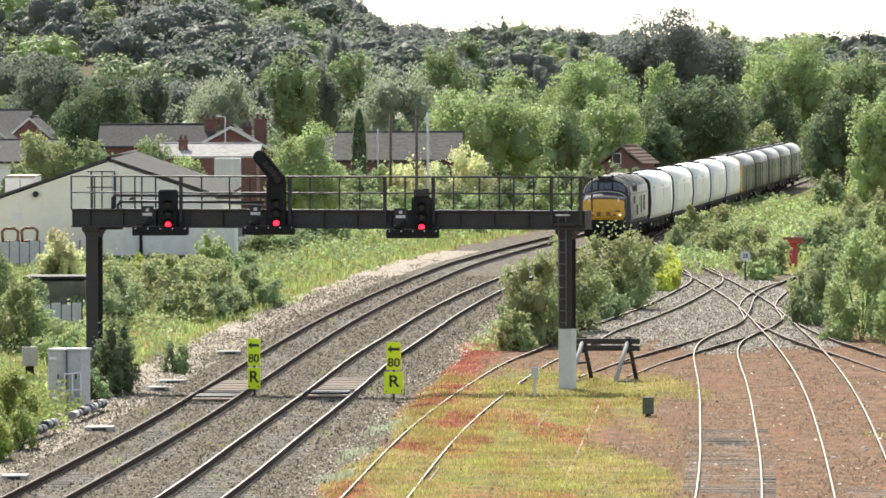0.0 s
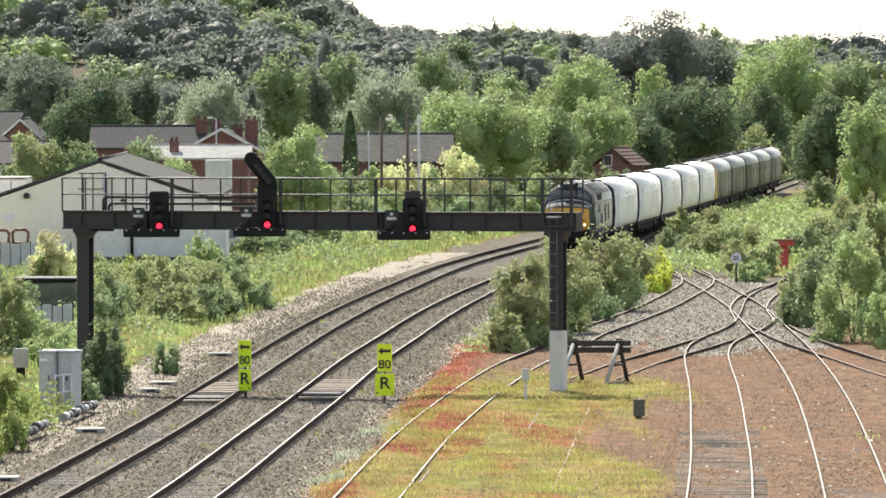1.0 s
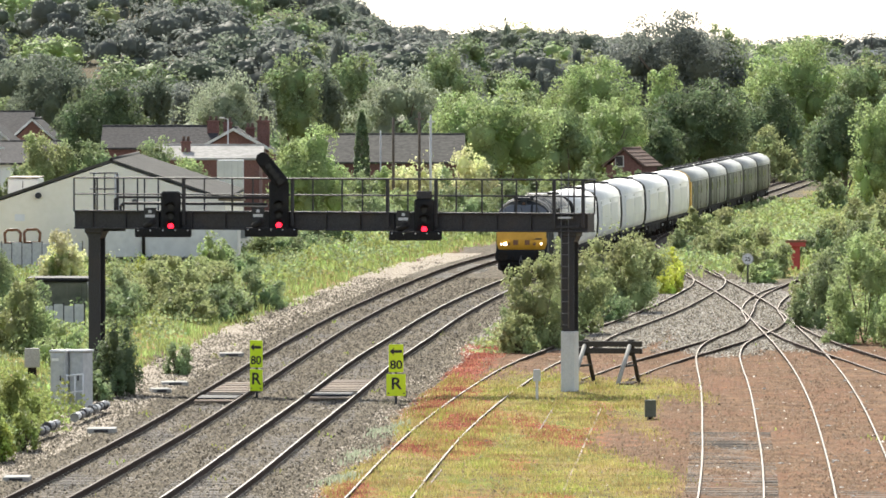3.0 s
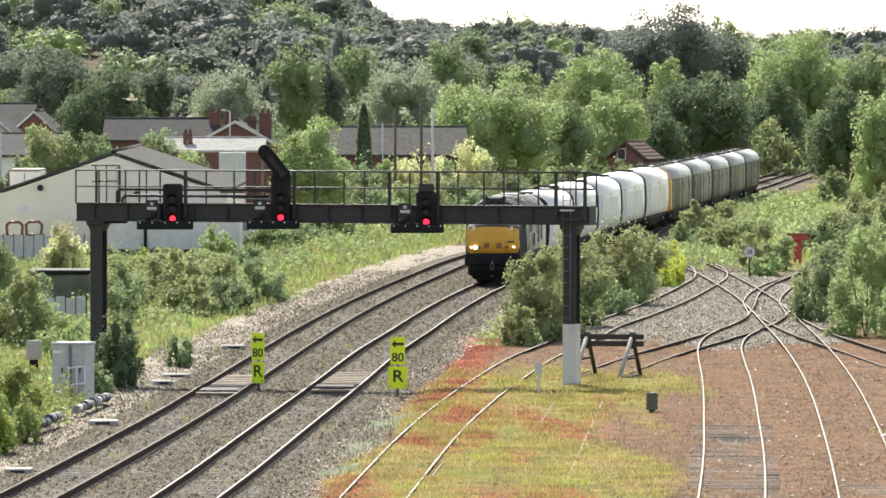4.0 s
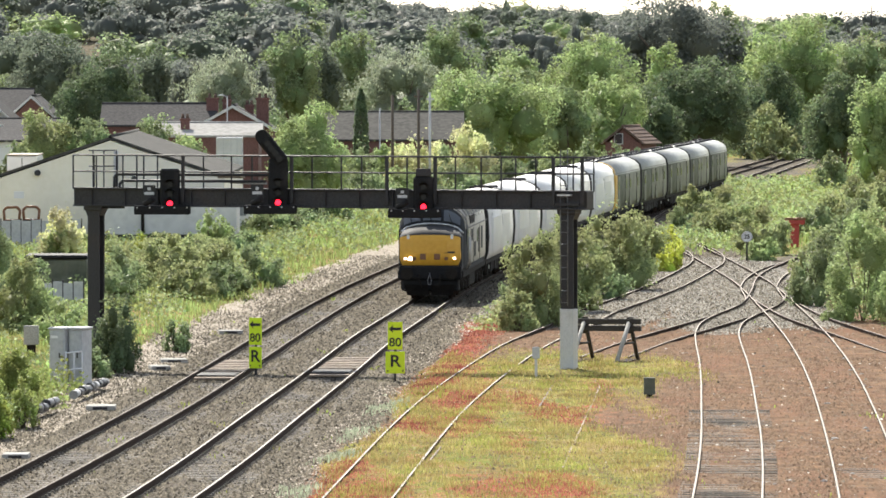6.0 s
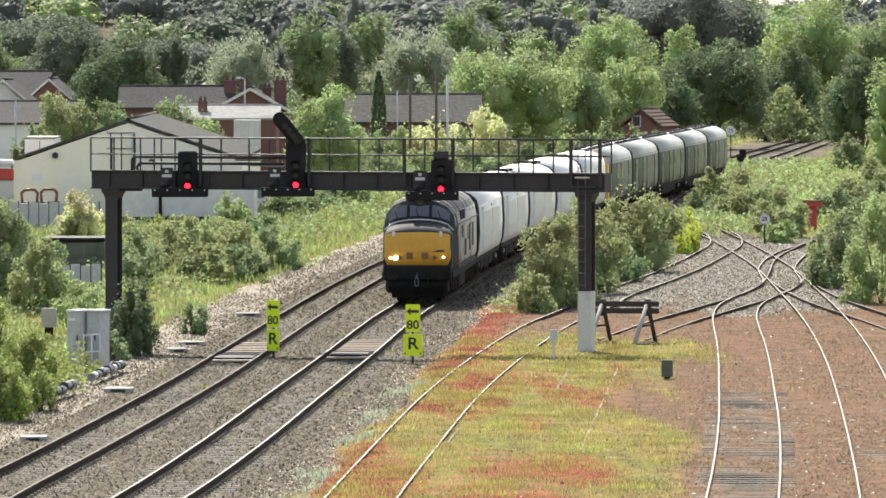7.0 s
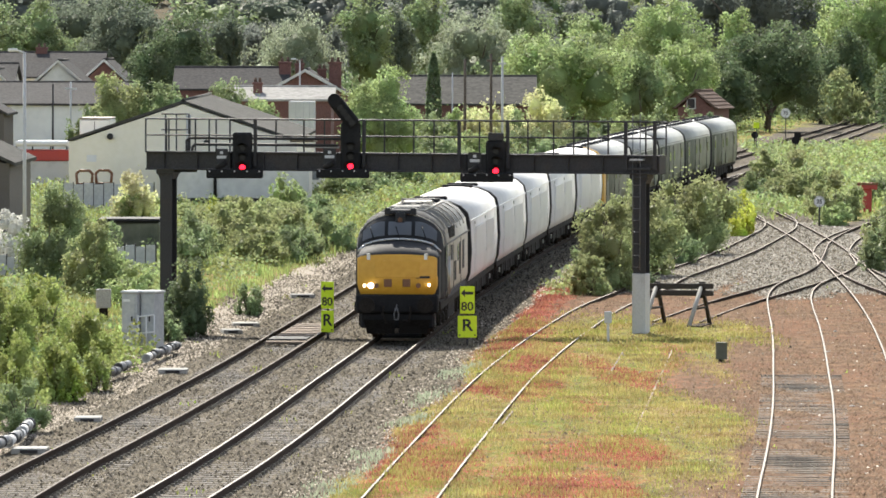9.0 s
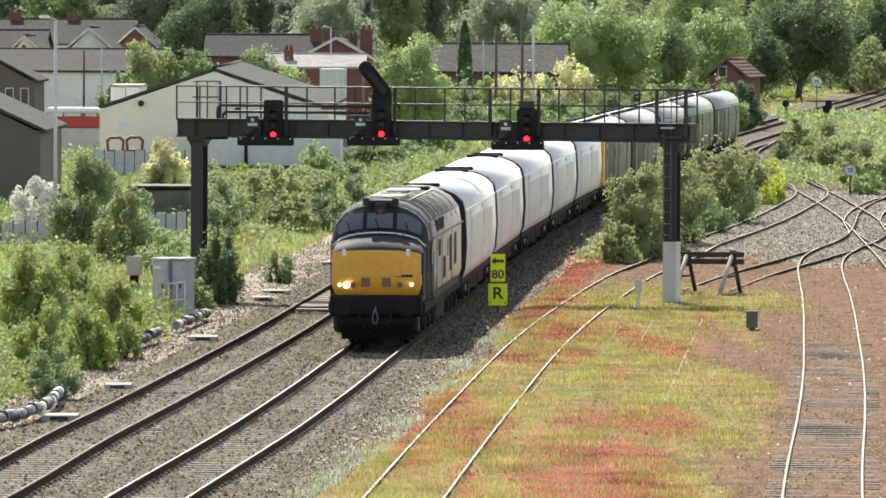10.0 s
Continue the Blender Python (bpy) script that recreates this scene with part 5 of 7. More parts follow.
SHRUBS = [
    (-15.95, 245.0, 1.35, -0.10, 4.00, 'leaf_mid'),
    (-14.40, 240.0, 1.00, -0.10, 2.90, 'leaf_grey'),
    (-12.80, 285.0, 1.30, -0.20, 2.30, 'leaf_grey'),
    (-11.20, 292.0, 1.50, -0.20, 2.40, 'leaf_grey'),
    (-9.60, 296.0, 1.50, -0.20, 2.10, 'leaf_grey'),
    (-8.00, 302.0, 1.30, -0.20, 1.70, 'leaf_mid'),
    (-10.20, 282.0, 1.20, -0.20, 1.60, 'leaf_grey'),
    (-8.80, 286.0, 1.10, -0.20, 1.40, 'leaf_mid'),
    (-12.60, 270.0, 1.10, -0.20, 1.70, 'leaf_mid'),
    (-23.51, 430.0, 2.56, 2.50, 5.34, 'leaf_mid'),
    (-15.83, 430.0, 2.05, 2.50, 5.00, 'leaf_light'),
    (-26.24, 430.0, 1.19, 2.50, 4.55, 'leaf_mid'),
    (-10.71, 330.0, 0.79, 0.86, 2.56, 'leaf_light'),
    (-7.80, 470.0, 1.87, 1.67, 3.98, 'leaf_mid'),
    (-5.35, 468.0, 2.04, 1.70, 3.85, 'leaf_mid'),
    (-3.48, 466.0, 1.66, 1.73, 4.10, 'leaf_light'),
    (-1.08, 468.0, 1.67, 1.70, 3.93, 'leaf_mid'),
    (-23.24, 425.0, 2.53, 3.09, 6.53, 'leaf_grey'),
    (-21.49, 427.0, 1.86, 3.06, 6.11, 'leaf_mid'),
    (-16.44, 428.0, 2.55, 3.05, 6.17, 'leaf_mid'),
    (-6.63, 400.0, 1.43, -0.02, 1.72, 'leaf_mid'),
    (-4.86, 425.0, 2.53, -0.11, 2.92, 'leaf_mid'),
    (-2.18, 430.0, 2.22, -0.06, 3.02, 'leaf_light'),
    (0.56, 440.0, 2.27, -0.10, 3.04, 'leaf_mid'),
    (3.65, 455.0, 2.35, -0.07, 3.07, 'leaf_mid'),
    (6.90, 480.0, 1.90, -0.10, 3.21, 'leaf_light'),
    (10.46, 505.0, 1.20, 0.68, 3.89, 'leaf_mid'),
    (11.94, 500.0, 1.39, 1.17, 3.63, 'leaf_mid'),
    (13.93, 500.0, 1.39, 1.37, 3.31, 'leaf_dark'),
    (12.81, 495.0, 1.18, 1.45, 3.21, 'leaf_light'),
    (-8.93, 370.0, 1.62, -0.19, 1.72, 'leaf_mid'),
    (-7.86, 390.0, 1.55, -0.25, 1.45, 'leaf_mid'),
    (-10.09, 340.0, 1.35, 0.06, 1.67, 'leaf_mid'),
    (31.36, 680.0, 2.70, 0.33, 5.45, 'leaf_grey'),
    (29.90, 690.0, 1.64, 0.19, 4.85, 'leaf_grey'),
    (-12.36, 300.0, 2.02, -0.50, 2.24, 'leaf_grey'),
    (-12.64, 280.0, 1.00, -0.28, 2.17, 'leaf_mid'),
    (-10.98, 315.0, 1.62, -0.75, 1.75, 'leaf_grey'),
    (-9.55, 340.0, 1.48, -1.02, 0.87, 'leaf_mid'),
    (-13.26, 310.0, 0.98, 0.64, 1.92, 'leaf_yellow'),
    (-10.19, 219.0, 0.83, -0.09, 2.34, 'leaf_dark'),
    (-8.88, 236.0, 0.49, -0.09, 0.88, 'leaf_mid'),
    (-15.16, 250.0, 1.29, -0.02, 2.75, 'leaf_mid'),
    (-12.57, 235.0, 1.12, -0.01, 1.67, 'leaf_light'),
    (-13.79, 240.0, 0.95, -0.02, 1.88, 'leaf_light'),
    (-11.88, 196.0, 0.84, -0.14, 1.60, 'leaf_weed'),
    (-11.10, 187.0, 0.47, 0.08, 1.14, 'leaf_weed'),
    (-13.73, 205.0, 1.03, -0.26, 2.27, 'leaf_weed'),
    (-14.15, 195.0, 1.04, -0.40, 2.55, 'leaf_weed'),
    (-11.76, 182.0, 0.71, -0.03, 1.44, 'leaf_weed'),
    (-12.63, 176.0, 0.76, -0.28, 1.90, 'leaf_weed'),
    (-10.61, 216.0, 0.51, -0.19, 0.76, 'leaf_mid'),
    (-11.65, 168.0, 0.67, -0.10, 1.10, 'leaf_mid'),
    (-11.40, 182.0, 0.40, -0.03, 0.83, 'leaf_yellow'),
    (3.33, 256.0, 1.22, -0.09, 3.40, 'leaf_grey'),
    (2.55, 252.0, 0.80, -0.10, 1.35, 'leaf_grey'),
    (4.88, 272.0, 1.51, -0.11, 3.71, 'leaf_grey'),
    (7.12, 298.0, 1.77, -0.20, 3.30, 'leaf_grey'),
    (9.18, 325.0, 1.10, -0.17, 2.41, 'leaf_grey'),
    (2.76, 256.0, 0.81, -0.09, 1.68, 'leaf_mid'),
    (4.12, 258.0, 0.92, -0.12, 1.51, 'leaf_mid'),
    (6.24, 285.0, 1.24, -0.11, 1.58, 'leaf_mid'),
    (10.58, 335.0, 0.64, -0.60, 1.30, 'leaf_gorse'),
    (10.15, 322.0, 0.60, -0.20, 0.95, 'leaf_gorse'),
    (10.95, 346.0, 0.65, -0.20, 1.45, 'leaf_gorse'),
    (13.93, 398.0, 1.50, -0.36, 2.49, 'leaf_grey'),
    (15.31, 385.0, 1.99, -0.34, 2.72, 'leaf_grey'),
    (15.58, 350.0, 1.53, -0.28, 2.33, 'leaf_grey'),
    (13.20, 395.0, 0.94, -0.38, 1.35, 'leaf_mid'),
    (15.14, 340.0, 0.94, -0.13, 1.00, 'leaf_light'),
    (14.64, 277.0, 1.32, -0.22, 2.90, 'leaf_mid'),
    (15.41, 262.0, 1.56, -0.17, 4.09, 'leaf_light'),
    (19.34, 310.0, 1.48, 1.13, 4.70, 'leaf_grey'),
    (19.60, 342.0, 1.80, 0.33, 2.90, 'leaf_mid'),
    (14.75, 290.0, 0.81, -0.17, 1.90, 'leaf_grey'),
    (20.04, 385.0, 1.07, -0.58, 1.71, 'leaf_mid'),
    (22.73, 400.0, 1.75, 0.93, 2.99, 'leaf_grey'),
    (16.31, 255.0, 0.91, -0.21, 2.62, 'leaf_light'),
    (28.31, 520.0, 1.24, 0.83, 2.90, 'leaf_mid'),
    (28.42, 480.0, 1.52, 1.12, 3.02, 'leaf_mid'),
    (-47.12, 598.1, 1.90, 0.48, 5.76, 'leaf_light'),
    (-47.15, 619.4, 1.97, 0.16, 6.19, 'leaf_light'),
    (-43.09, 599.3, 1.90, 0.46, 4.80, 'leaf_light'),
    (-41.40, 614.8, 1.95, 0.23, 5.61, 'leaf_dark'),
    (-38.54, 597.8, 1.90, 0.49, 4.92, 'leaf_light'),
    (-37.19, 625.8, 1.99, 0.06, 6.07, 'leaf_mid'),
    (-34.38, 601.6, 1.91, 0.43, 4.98, 'leaf_light'),
    (-31.64, 617.7, 1.96, 0.19, 5.61, 'leaf_light'),
    (-28.94, 606.7, 1.93, 0.35, 5.59, 'leaf_dark'),
    (-28.86, 633.3, 2.01, -0.05, 5.91, 'leaf_dark'),
    (-24.20, 599.2, 1.90, 0.46, 5.13, 'leaf_mid'),
    (-22.01, 608.2, 1.93, 0.33, 5.38, 'leaf_light'),
    (-19.88, 617.1, 1.96, 0.19, 5.15, 'leaf_mid'),
    (-17.82, 632.1, 2.01, -0.03, 5.06, 'leaf_dark'),
    (-16.19, 623.4, 1.98, 0.10, 5.33, 'leaf_mid'),
    (-14.00, 624.3, 1.98, 0.09, 4.86, 'leaf_mid'),
    (-11.40, 600.7, 1.91, 0.44, 5.00, 'leaf_light'),
    (-7.91, 589.9, 1.87, 0.61, 5.75, 'leaf_dark'),
    (-6.15, 586.1, 1.86, 0.66, 5.77, 'leaf_mid'),
    (-3.66, 587.4, 1.86, 0.64, 6.31, 'leaf_mid'),
    (-1.04, 615.3, 1.95, 0.22, 5.79, 'leaf_dark'),
    (0.42, 639.9, 2.03, -0.15, 5.97, 'leaf_mid'),
    (3.85, 637.2, 2.02, -0.11, 5.64, 'leaf_mid'),
    (4.54, 593.6, 1.88, 0.55, 5.04, 'leaf_mid'),
    (7.06, 604.8, 1.92, 0.38, 4.96, 'leaf_light'),
    (10.01, 610.3, 1.94, 0.30, 5.26, 'leaf_mid'),
    (13.13, 619.1, 1.97, 0.16, 5.41, 'leaf_light'),
    (15.18, 619.9, 1.97, 0.15, 4.73, 'leaf_light'),
    (17.78, 638.8, 2.03, -0.13, 5.21, 'leaf_mid'),
    (23.89, 729.4, 2.32, -1.50, 5.04, 'leaf_light'),
    (25.74, 720.8, 2.29, -1.37, 5.56, 'leaf_mid'),
    (28.27, 713.3, 2.26, -1.26, 5.07, 'leaf_mid'),
    (30.44, 726.9, 2.31, -1.46, 5.52, 'leaf_mid'),
    (34.13, 738.2, 2.34, -1.63, 4.72, 'leaf_mid'),
    (34.86, 698.9, 2.22, -1.04, 4.44, 'leaf_mid'),
    (38.18, 705.0, 2.24, -1.13, 4.37, 'leaf_mid'),
    (43.35, 738.6, 2.34, -1.64, 5.33, 'leaf_dark'),
    (44.46, 722.7, 2.29, -1.40, 5.06, 'leaf_light'),
    (46.90, 722.5, 2.29, -1.39, 4.56, 'leaf_mid'),
    (-11.69, 506.9, 1.61, 0.05, 2.84, 'leaf_mid'),
    (-9.11, 492.0, 1.56, 0.32, 3.59, 'leaf_dark'),
    (-7.98, 501.3, 1.59, 0.15, 3.58, 'leaf_dark'),
    (-6.26, 513.9, 1.63, -0.09, 2.73, 'leaf_dark'),
    (-4.29, 494.6, 1.57, 0.28, 3.01, 'leaf_dark'),
    (-2.19, 492.1, 1.56, 0.32, 3.24, 'leaf_light'),
    (-0.27, 497.3, 1.58, 0.22, 3.48, 'leaf_light'),
    (1.04, 505.9, 1.61, 0.07, 3.09, 'leaf_mid'),
    (2.76, 513.0, 1.63, -0.07, 3.55, 'leaf_dark'),
    (4.88, 514.7, 1.63, -0.10, 2.60, 'leaf_dark'),
    (6.76, 495.6, 1.57, 0.26, 2.97, 'leaf_dark'),
    (8.97, 508.7, 1.61, 0.01, 3.08, 'leaf_mid'),
    (-33.98, 435.2, 1.38, -0.86, 0.10, 'leaf_light'),
    (-30.01, 409.2, 1.30, -0.24, 1.06, 'leaf_mid'),
    (-29.94, 436.6, 1.39, -0.90, 0.18, 'leaf_mid'),
    (-27.85, 436.4, 1.39, -0.89, 0.05, 'leaf_grey'),
    (-24.02, 406.7, 1.29, -0.18, 0.96, 'leaf_mid'),
    (-22.31, 411.0, 1.30, -0.29, 0.99, 'leaf_grey'),
    (-20.09, 405.7, 1.29, -0.16, 0.94, 'leaf_mid'),
    (-19.60, 437.9, 1.39, -0.93, 0.21, 'leaf_light'),
    (-16.38, 409.4, 1.30, -0.25, 0.58, 'leaf_grey'),
    (-14.86, 421.7, 1.34, -0.54, 0.44, 'leaf_light'),
    (-12.58, 412.7, 1.31, -0.33, 1.07, 'leaf_mid'),
    (-10.57, 411.0, 1.30, -0.29, 0.67, 'leaf_mid'),
]
ELDERS = [
    (-16.65, 310.0, 1.10, 0.40, 3.10, 'leaf_cream'),
    (0.97, 470.0, 2.52, 2.60, 5.17, 'leaf_cream'),
    (-1.44, 465.0, 1.75, 2.67, 4.33, 'leaf_cream'),
    (-3.07, 460.0, 1.10, 2.75, 3.95, 'leaf_cream'),
    (16.85, 275.0, 0.55, 1.64, 3.28, 'leaf_cream'),
]

# ---- trees, bushes and grass ----
def leaf_quads(pts, nrm, size, rng, droop=0.0, outward=0.7):
    """Small pointed leaves at pts, leaning to nrm."""
    n = len(pts)
    d = rng.normal(size=(n, 3))
    nn = nrm * outward + d / np.linalg.norm(d, axis=1)[:, None]
    nn /= np.linalg.norm(nn, axis=1)[:, None] + 1e-6
    t = rng.normal(size=(n, 3))
    t[:, 2] -= droop * 3
    t -= nn * (t * nn).sum(1)[:, None]
    t /= np.linalg.norm(t, axis=1)[:, None] + 1e-6
    b = np.cross(nn, t)
    s = (size * rng.uniform(0.6, 1.35, n))[:, None]
    w = 0.36 if droop else 0.62
    quad = np.stack([pts - t * s * 0.7, pts + b * s * w, pts + t * s * 0.7, pts - b * s * w], 1)
    return quad.reshape(-1, 3)


ICO = None


def lump_core(c, r, rng):
    """A rough ball at the heart of a bough."""
    global ICO
    if ICO is None:
        bm = bmesh.new()
        bmesh.ops.create_icosphere(bm, subdivisions=1, radius=1.0)
        bm.verts.index_update()
        ICO = (np.array([v.co[:] for v in bm.verts]), np.array([[v.index for v in f.verts] for f in bm.faces]))
        bm.free()
    return c + ICO[0] * r * (1 + rng.uniform(-0.25, 0.2, (len(ICO[0]), 1))), ICO[1]


def crown(half, depth, z0, z1, n, size, seed, droop=0.0, boughs=18, low=False, facing=1.2, core=0.6):
    """Leaf geometry of one crown about x = y = 0: boughs that carry smaller tufts, leafy outside and on top, open below."""
    rng = np.random.RandomState(seed)
    lp, ln, tuft_r, cores = [], [], [], []
    spots = []
    for i in range(boughs):
        up, a = 1 - 1.62 * (i + 0.5) / boughs, 2.39996 * i + rng.uniform(-0.6, 0.6)
        q = math.sqrt(max(1 - up * up, 0.0))
        d = np.array([q * math.cos(a), q * math.sin(a), up])
        c = d * rng.uniform(0.42, 0.72)
        r = rng.uniform(0.28, 0.46)
        if low:
            q = math.sqrt(rng.uniform(0, 1))
            c = np.array([0.75 * q * math.cos(a), 0.75 * q * math.sin(a), rng.uniform(-0.85, 0.5 - 0.75 * q * q)])
            d = c / (np.linalg.norm(c) + 1e-6)
            r = rng.uniform(0.18, 0.36)
        cores.append((c, r * core))
        spots.append((c, r * 0.82, d * 0.2))
        spots.append((c - (0, 0, r * 0.3), r * 0.7, d * 0.5 - (0, 0, 0.4)))
        for _ in range(rng.randint(5, 9)):
            u = rng.normal(size=3) + 0.9 * d + (0, 0, 0.55)
            u /= np.linalg.norm(u)
            spots.append((c + u * r * rng.uniform(0.6, 0.95), r * rng.uniform(0.34, 0.62), u))
    if not low:
        cores.append((np.array((0, 0, -0.12)), 0.42))
    spots.append((np.array((0, 0, -0.2)), 0.72, np.array((0, 0, -0.3))))
    area = np.array([r * r * (1.0 if d[2] > 0.05 else 0.45) for _, r, d in spots])
    share = np.maximum((n * area / area.sum()).astype(int), 6)
    for (c, r, d), m in zip(spots, share):
        u = rng.normal(size=(m, 3)) + 0.75 * d + (0, 0, 0.5 if d[2] > 0.05 else 0.0)
        u /= np.linalg.norm(u, axis=1)[:, None]
        rad = r * (1.0 - 0.45 * rng.uniform(0, 1, m) ** 2 + 0.12 * rng.normal(size=m))
        lp.append(c + u * rad[:, None])
        ln.append(u)
    lp, ln = np.concatenate(lp), np.concatenate(ln)
    # fill the box given
    lo, hi = np.percentile(lp, 0.6, axis=0), np.percentile(lp, 99.4, axis=0)
    mid, ext = (lo + hi) / 2, (hi - lo) / 2
    scale, at = np.array([half, depth, (z1 - z0) / 2]), np.array((0, 0, (z0 + z1) / 2))
    fit = lambda p: (p - mid) / ext * scale + at
    verts, faces3, off = [], [], 0
    for c, r in cores:
        v, f = lump_core(c, r, rng)
        verts.append(fit(v))
        faces3.append(f + off)
        off += len(v)
    quads = leaf_quads(fit(lp), ln, size, rng, droop, 0.8 if low else facing)
    nq = len(quads) // 4
    return np.concatenate(verts + [quads]), np.concatenate(faces3), np.arange(nq * 4).reshape(-1, 4) + off


def foliage_mesh(name, chunks, mats):
    """chunks: (verts, triangles, quads, slot)."""
    me = bpy.data.meshes.new(name)
    nv = sum(len(c[0]) for c in chunks)
    v = np.concatenate([c[0] for c in chunks]).astype(np.float32)
    loops, starts, totals, slots = [], [], [], []
    off = pos = 0
    for cv, tri, quad, slot in chunks:
        for idx, k in ((tri, 3), (quad, 4)):
            if idx is None or not len(idx):
                continue
            loops.append((idx + off).ravel())
            starts.append(pos + np.arange(len(idx)) * k)
            totals.append(np.full(len(idx), k))
            slots.append(np.full(len(idx), slot))
            pos += len(idx) * k
        off += len(cv)
    loops, starts, totals, slots = (np.concatenate(a).astype(np.int32) for a in (loops, starts, totals, slots))
    me.vertices.add(nv)
    me.vertices.foreach_set("co", v.ravel())
    me.loops.add(len(loops))
    me.loops.foreach_set("vertex_index", loops)
    me.polygons.add(len(starts))
    me.polygons.foreach_set("loop_start", starts)
    me.polygons.foreach_set("loop_total", totals)
    me.polygons.foreach_set("material_index", slots)
    me.update(calc_edges=True)
    for m in mats:
        me.materials.append(M[m])
    return me


def leaf_size(y):
    return 0.00025 * y


def leaf_count(half, h, y, k=1.0):
    s = leaf_size(y)
    return int(min(max(2 * half * h / (s * s) * 3.6 * k, 500), 30000))


def add_tree(x, y, half, z0, z1, mat, label, category="tree", name="tree", droop=0.0, seed=1, group=""):
    base = float(ground_z(x, y))
    t = thing(name, (x, y, base), label, category, group)
    h = z1 - base
    lo = min(max(z0 - base, 0.04 * h), 0.10 * h)
    c = crown(half * 1.06, max(half, 1.5) * 0.9, lo, h, leaf_count(half, h - lo, y), leaf_size(y), seed, droop)
    ob = new("crown", foliage_mesh("crown", [(c[0], c[1], c[2], 0)], [mat]))
    ob.parent = t
    rng = random.Random(seed)
    bm = bmesh.new()
    r = max(0.05 * h, 0.12) * 0.7
    tube(bm, (0, 0, -0.3), (0.05 * h, 0, lo + 0.3 * (h - lo)), r, r * 0.6, n=9)
    for i in range(5):
        a = rng.uniform(0, math.tau)
        s = lo * 0.8 + i * 0.07 * h
        tube(bm, (0.03 * h, 0, s), (half * 0.6 * math.cos(a), half * 0.6 * math.sin(a), min(s + 0.35 * h, h * 0.85)), r * 0.45, r * 0.12, n=6)
    part("trunk", bm, "bark", t)
    return t


def add_shrub(x, y, half, z0, z1, mat, label, name="bush", seed=1, category="bush"):
    base = float(ground_z(x, y))
    t = thing(name, (x, y, base), label, category, "lineside bushes")
    h = max(z1 - base, 0.5)
    chunks = []
    c = crown(half * 0.95, max(half, 0.8) * 1.1, -0.1 * h, h * 0.95, leaf_count(half, h, y, 1.1 if y < 560 else 0.7), leaf_size(y) * 0.95, seed, boughs=26, low=True)
    chunks.append((c[0], c[1], c[2], 0))
    rng = np.random.RandomState(seed + 900)
    # upright shoots over the outline
    m = int(90 * half)
    px, py = rng.uniform(-half, half, m), rng.uniform(-half, half, m)
    pz = h * (0.45 + 0.4 * rng.uniform(0, 1, m) ** 2) * np.sqrt(np.maximum(1 - (px / half / 1.1) ** 2, 0.05))
    q = leaf_quads(np.stack([px, py, pz], 1), np.tile((0, -0.3, 1.0), (m, 1)), leaf_size(y) * 1.1, rng, -0.6)
    chunks.append((q, None, np.arange(len(q)).reshape(-1, 4), 0))
    ob = new("leaves", foliage_mesh("leaves", chunks, [mat]))
    ob.parent = t
    bm = bmesh.new()
    for i in range(5):
        a = i * 1.3 + seed
        tube(bm, (0, 0, -0.15), (half * 0.5 * math.cos(a), half * 0.4 * math.sin(a), h * 0.6), 0.03, 0.012, n=5)
    part("stem", bm, "bark", t)
    return t


LEAF_WORDS = dict(leaf_dark="dark green", leaf_mid="mid green", leaf_light="bright light green", leaf_grey="grey-green", leaf_far_hazed="haze-greyed green",
                  leaf_yellow="yellow-green", leaf_weed="fresh yellow-green", leaf_gorse="yellow flowering", leaf_cream="cream-blossomed", leaf_hazed="haze-paled green")
for i, (x, y, half, z0, z1, mat) in enumerate(TREES):
    add_tree(x, y, half, z0, z1, mat, f"full-crowned broadleaf tree with {LEAF_WORDS[mat]} leaves", seed=20 + i, group="broadleaf trees")
for i, (x, y, half, z0, z1, mat) in enumerate(WILLOWS):
    add_tree(x, y, half, z0, z1, mat, "weeping willow with drooping grey-green leaves", name="willow_tree", droop=1.0, seed=70 + i)
for i, (x, y, half, z0, z1, mat) in enumerate(SHRUBS):
    add_shrub(x, y, half, z0, z1, mat, f"dense {LEAF_WORDS[mat]} bush growing beside the line", seed=120 + i)
for i, (x, y, half, z0, z1, mat) in enumerate(ELDERS):
    e = add_shrub(x, y, half, z0, z1, "leaf_cream", "elder bush covered in cream blossom", name="elder_bush", seed=220 + i)
    c = crown(half * 0.6, half * 0.6, 0.1, (z1 + 0.2) * 0.55, 700, leaf_size(y), 300 + i)
    ob = new("green_leaves", foliage_mesh("green_leaves", [(c[0], c[1], c[2], 0)], ["leaf_light"]))
    ob.parent = e


add_shrub(-18.9, 262.0, 0.95, 0.2, 2.65, "blossom", "bush smothered in white blossom beside the fence", name="blossom_bush", seed=261)


def cypress(x, y, top):
    t = thing("cypress_tree", (x, y, -0.2), "slim dark columnar cypress tree", "tree")
    rng = np.random.RandomState(5)
    n = 2600
    z = rng.uniform(0.3, top + 0.2, n)
    r = 0.52 * np.sqrt(np.clip(np.sin(np.clip(z / top, 0, 1) * 2.9 + 0.2), 0.02, 1)) * rng.uniform(0.75, 1.1, n)
    a = rng.uniform(0, math.tau, n)
    nrm = np.stack([np.cos(a), np.sin(a), 0.4 + 0 * a], 1)
    q = leaf_quads(np.stack([r * np.cos(a), r * np.sin(a), z], 1), nrm, 0.2, rng, -1.0)
    ob = new("crown", foliage_mesh("crown", [(q, None, np.arange(len(q)).reshape(-1, 4), 0)], ["leaf_dark"]))
    ob.parent = t
    part("trunk", tubes(((0, 0, -0.2), (0, 0, top * 0.9), 0.16, 0.05)), "bark", t)


cypress((636 - 784) * 500 / 12600, 500, 7.4)


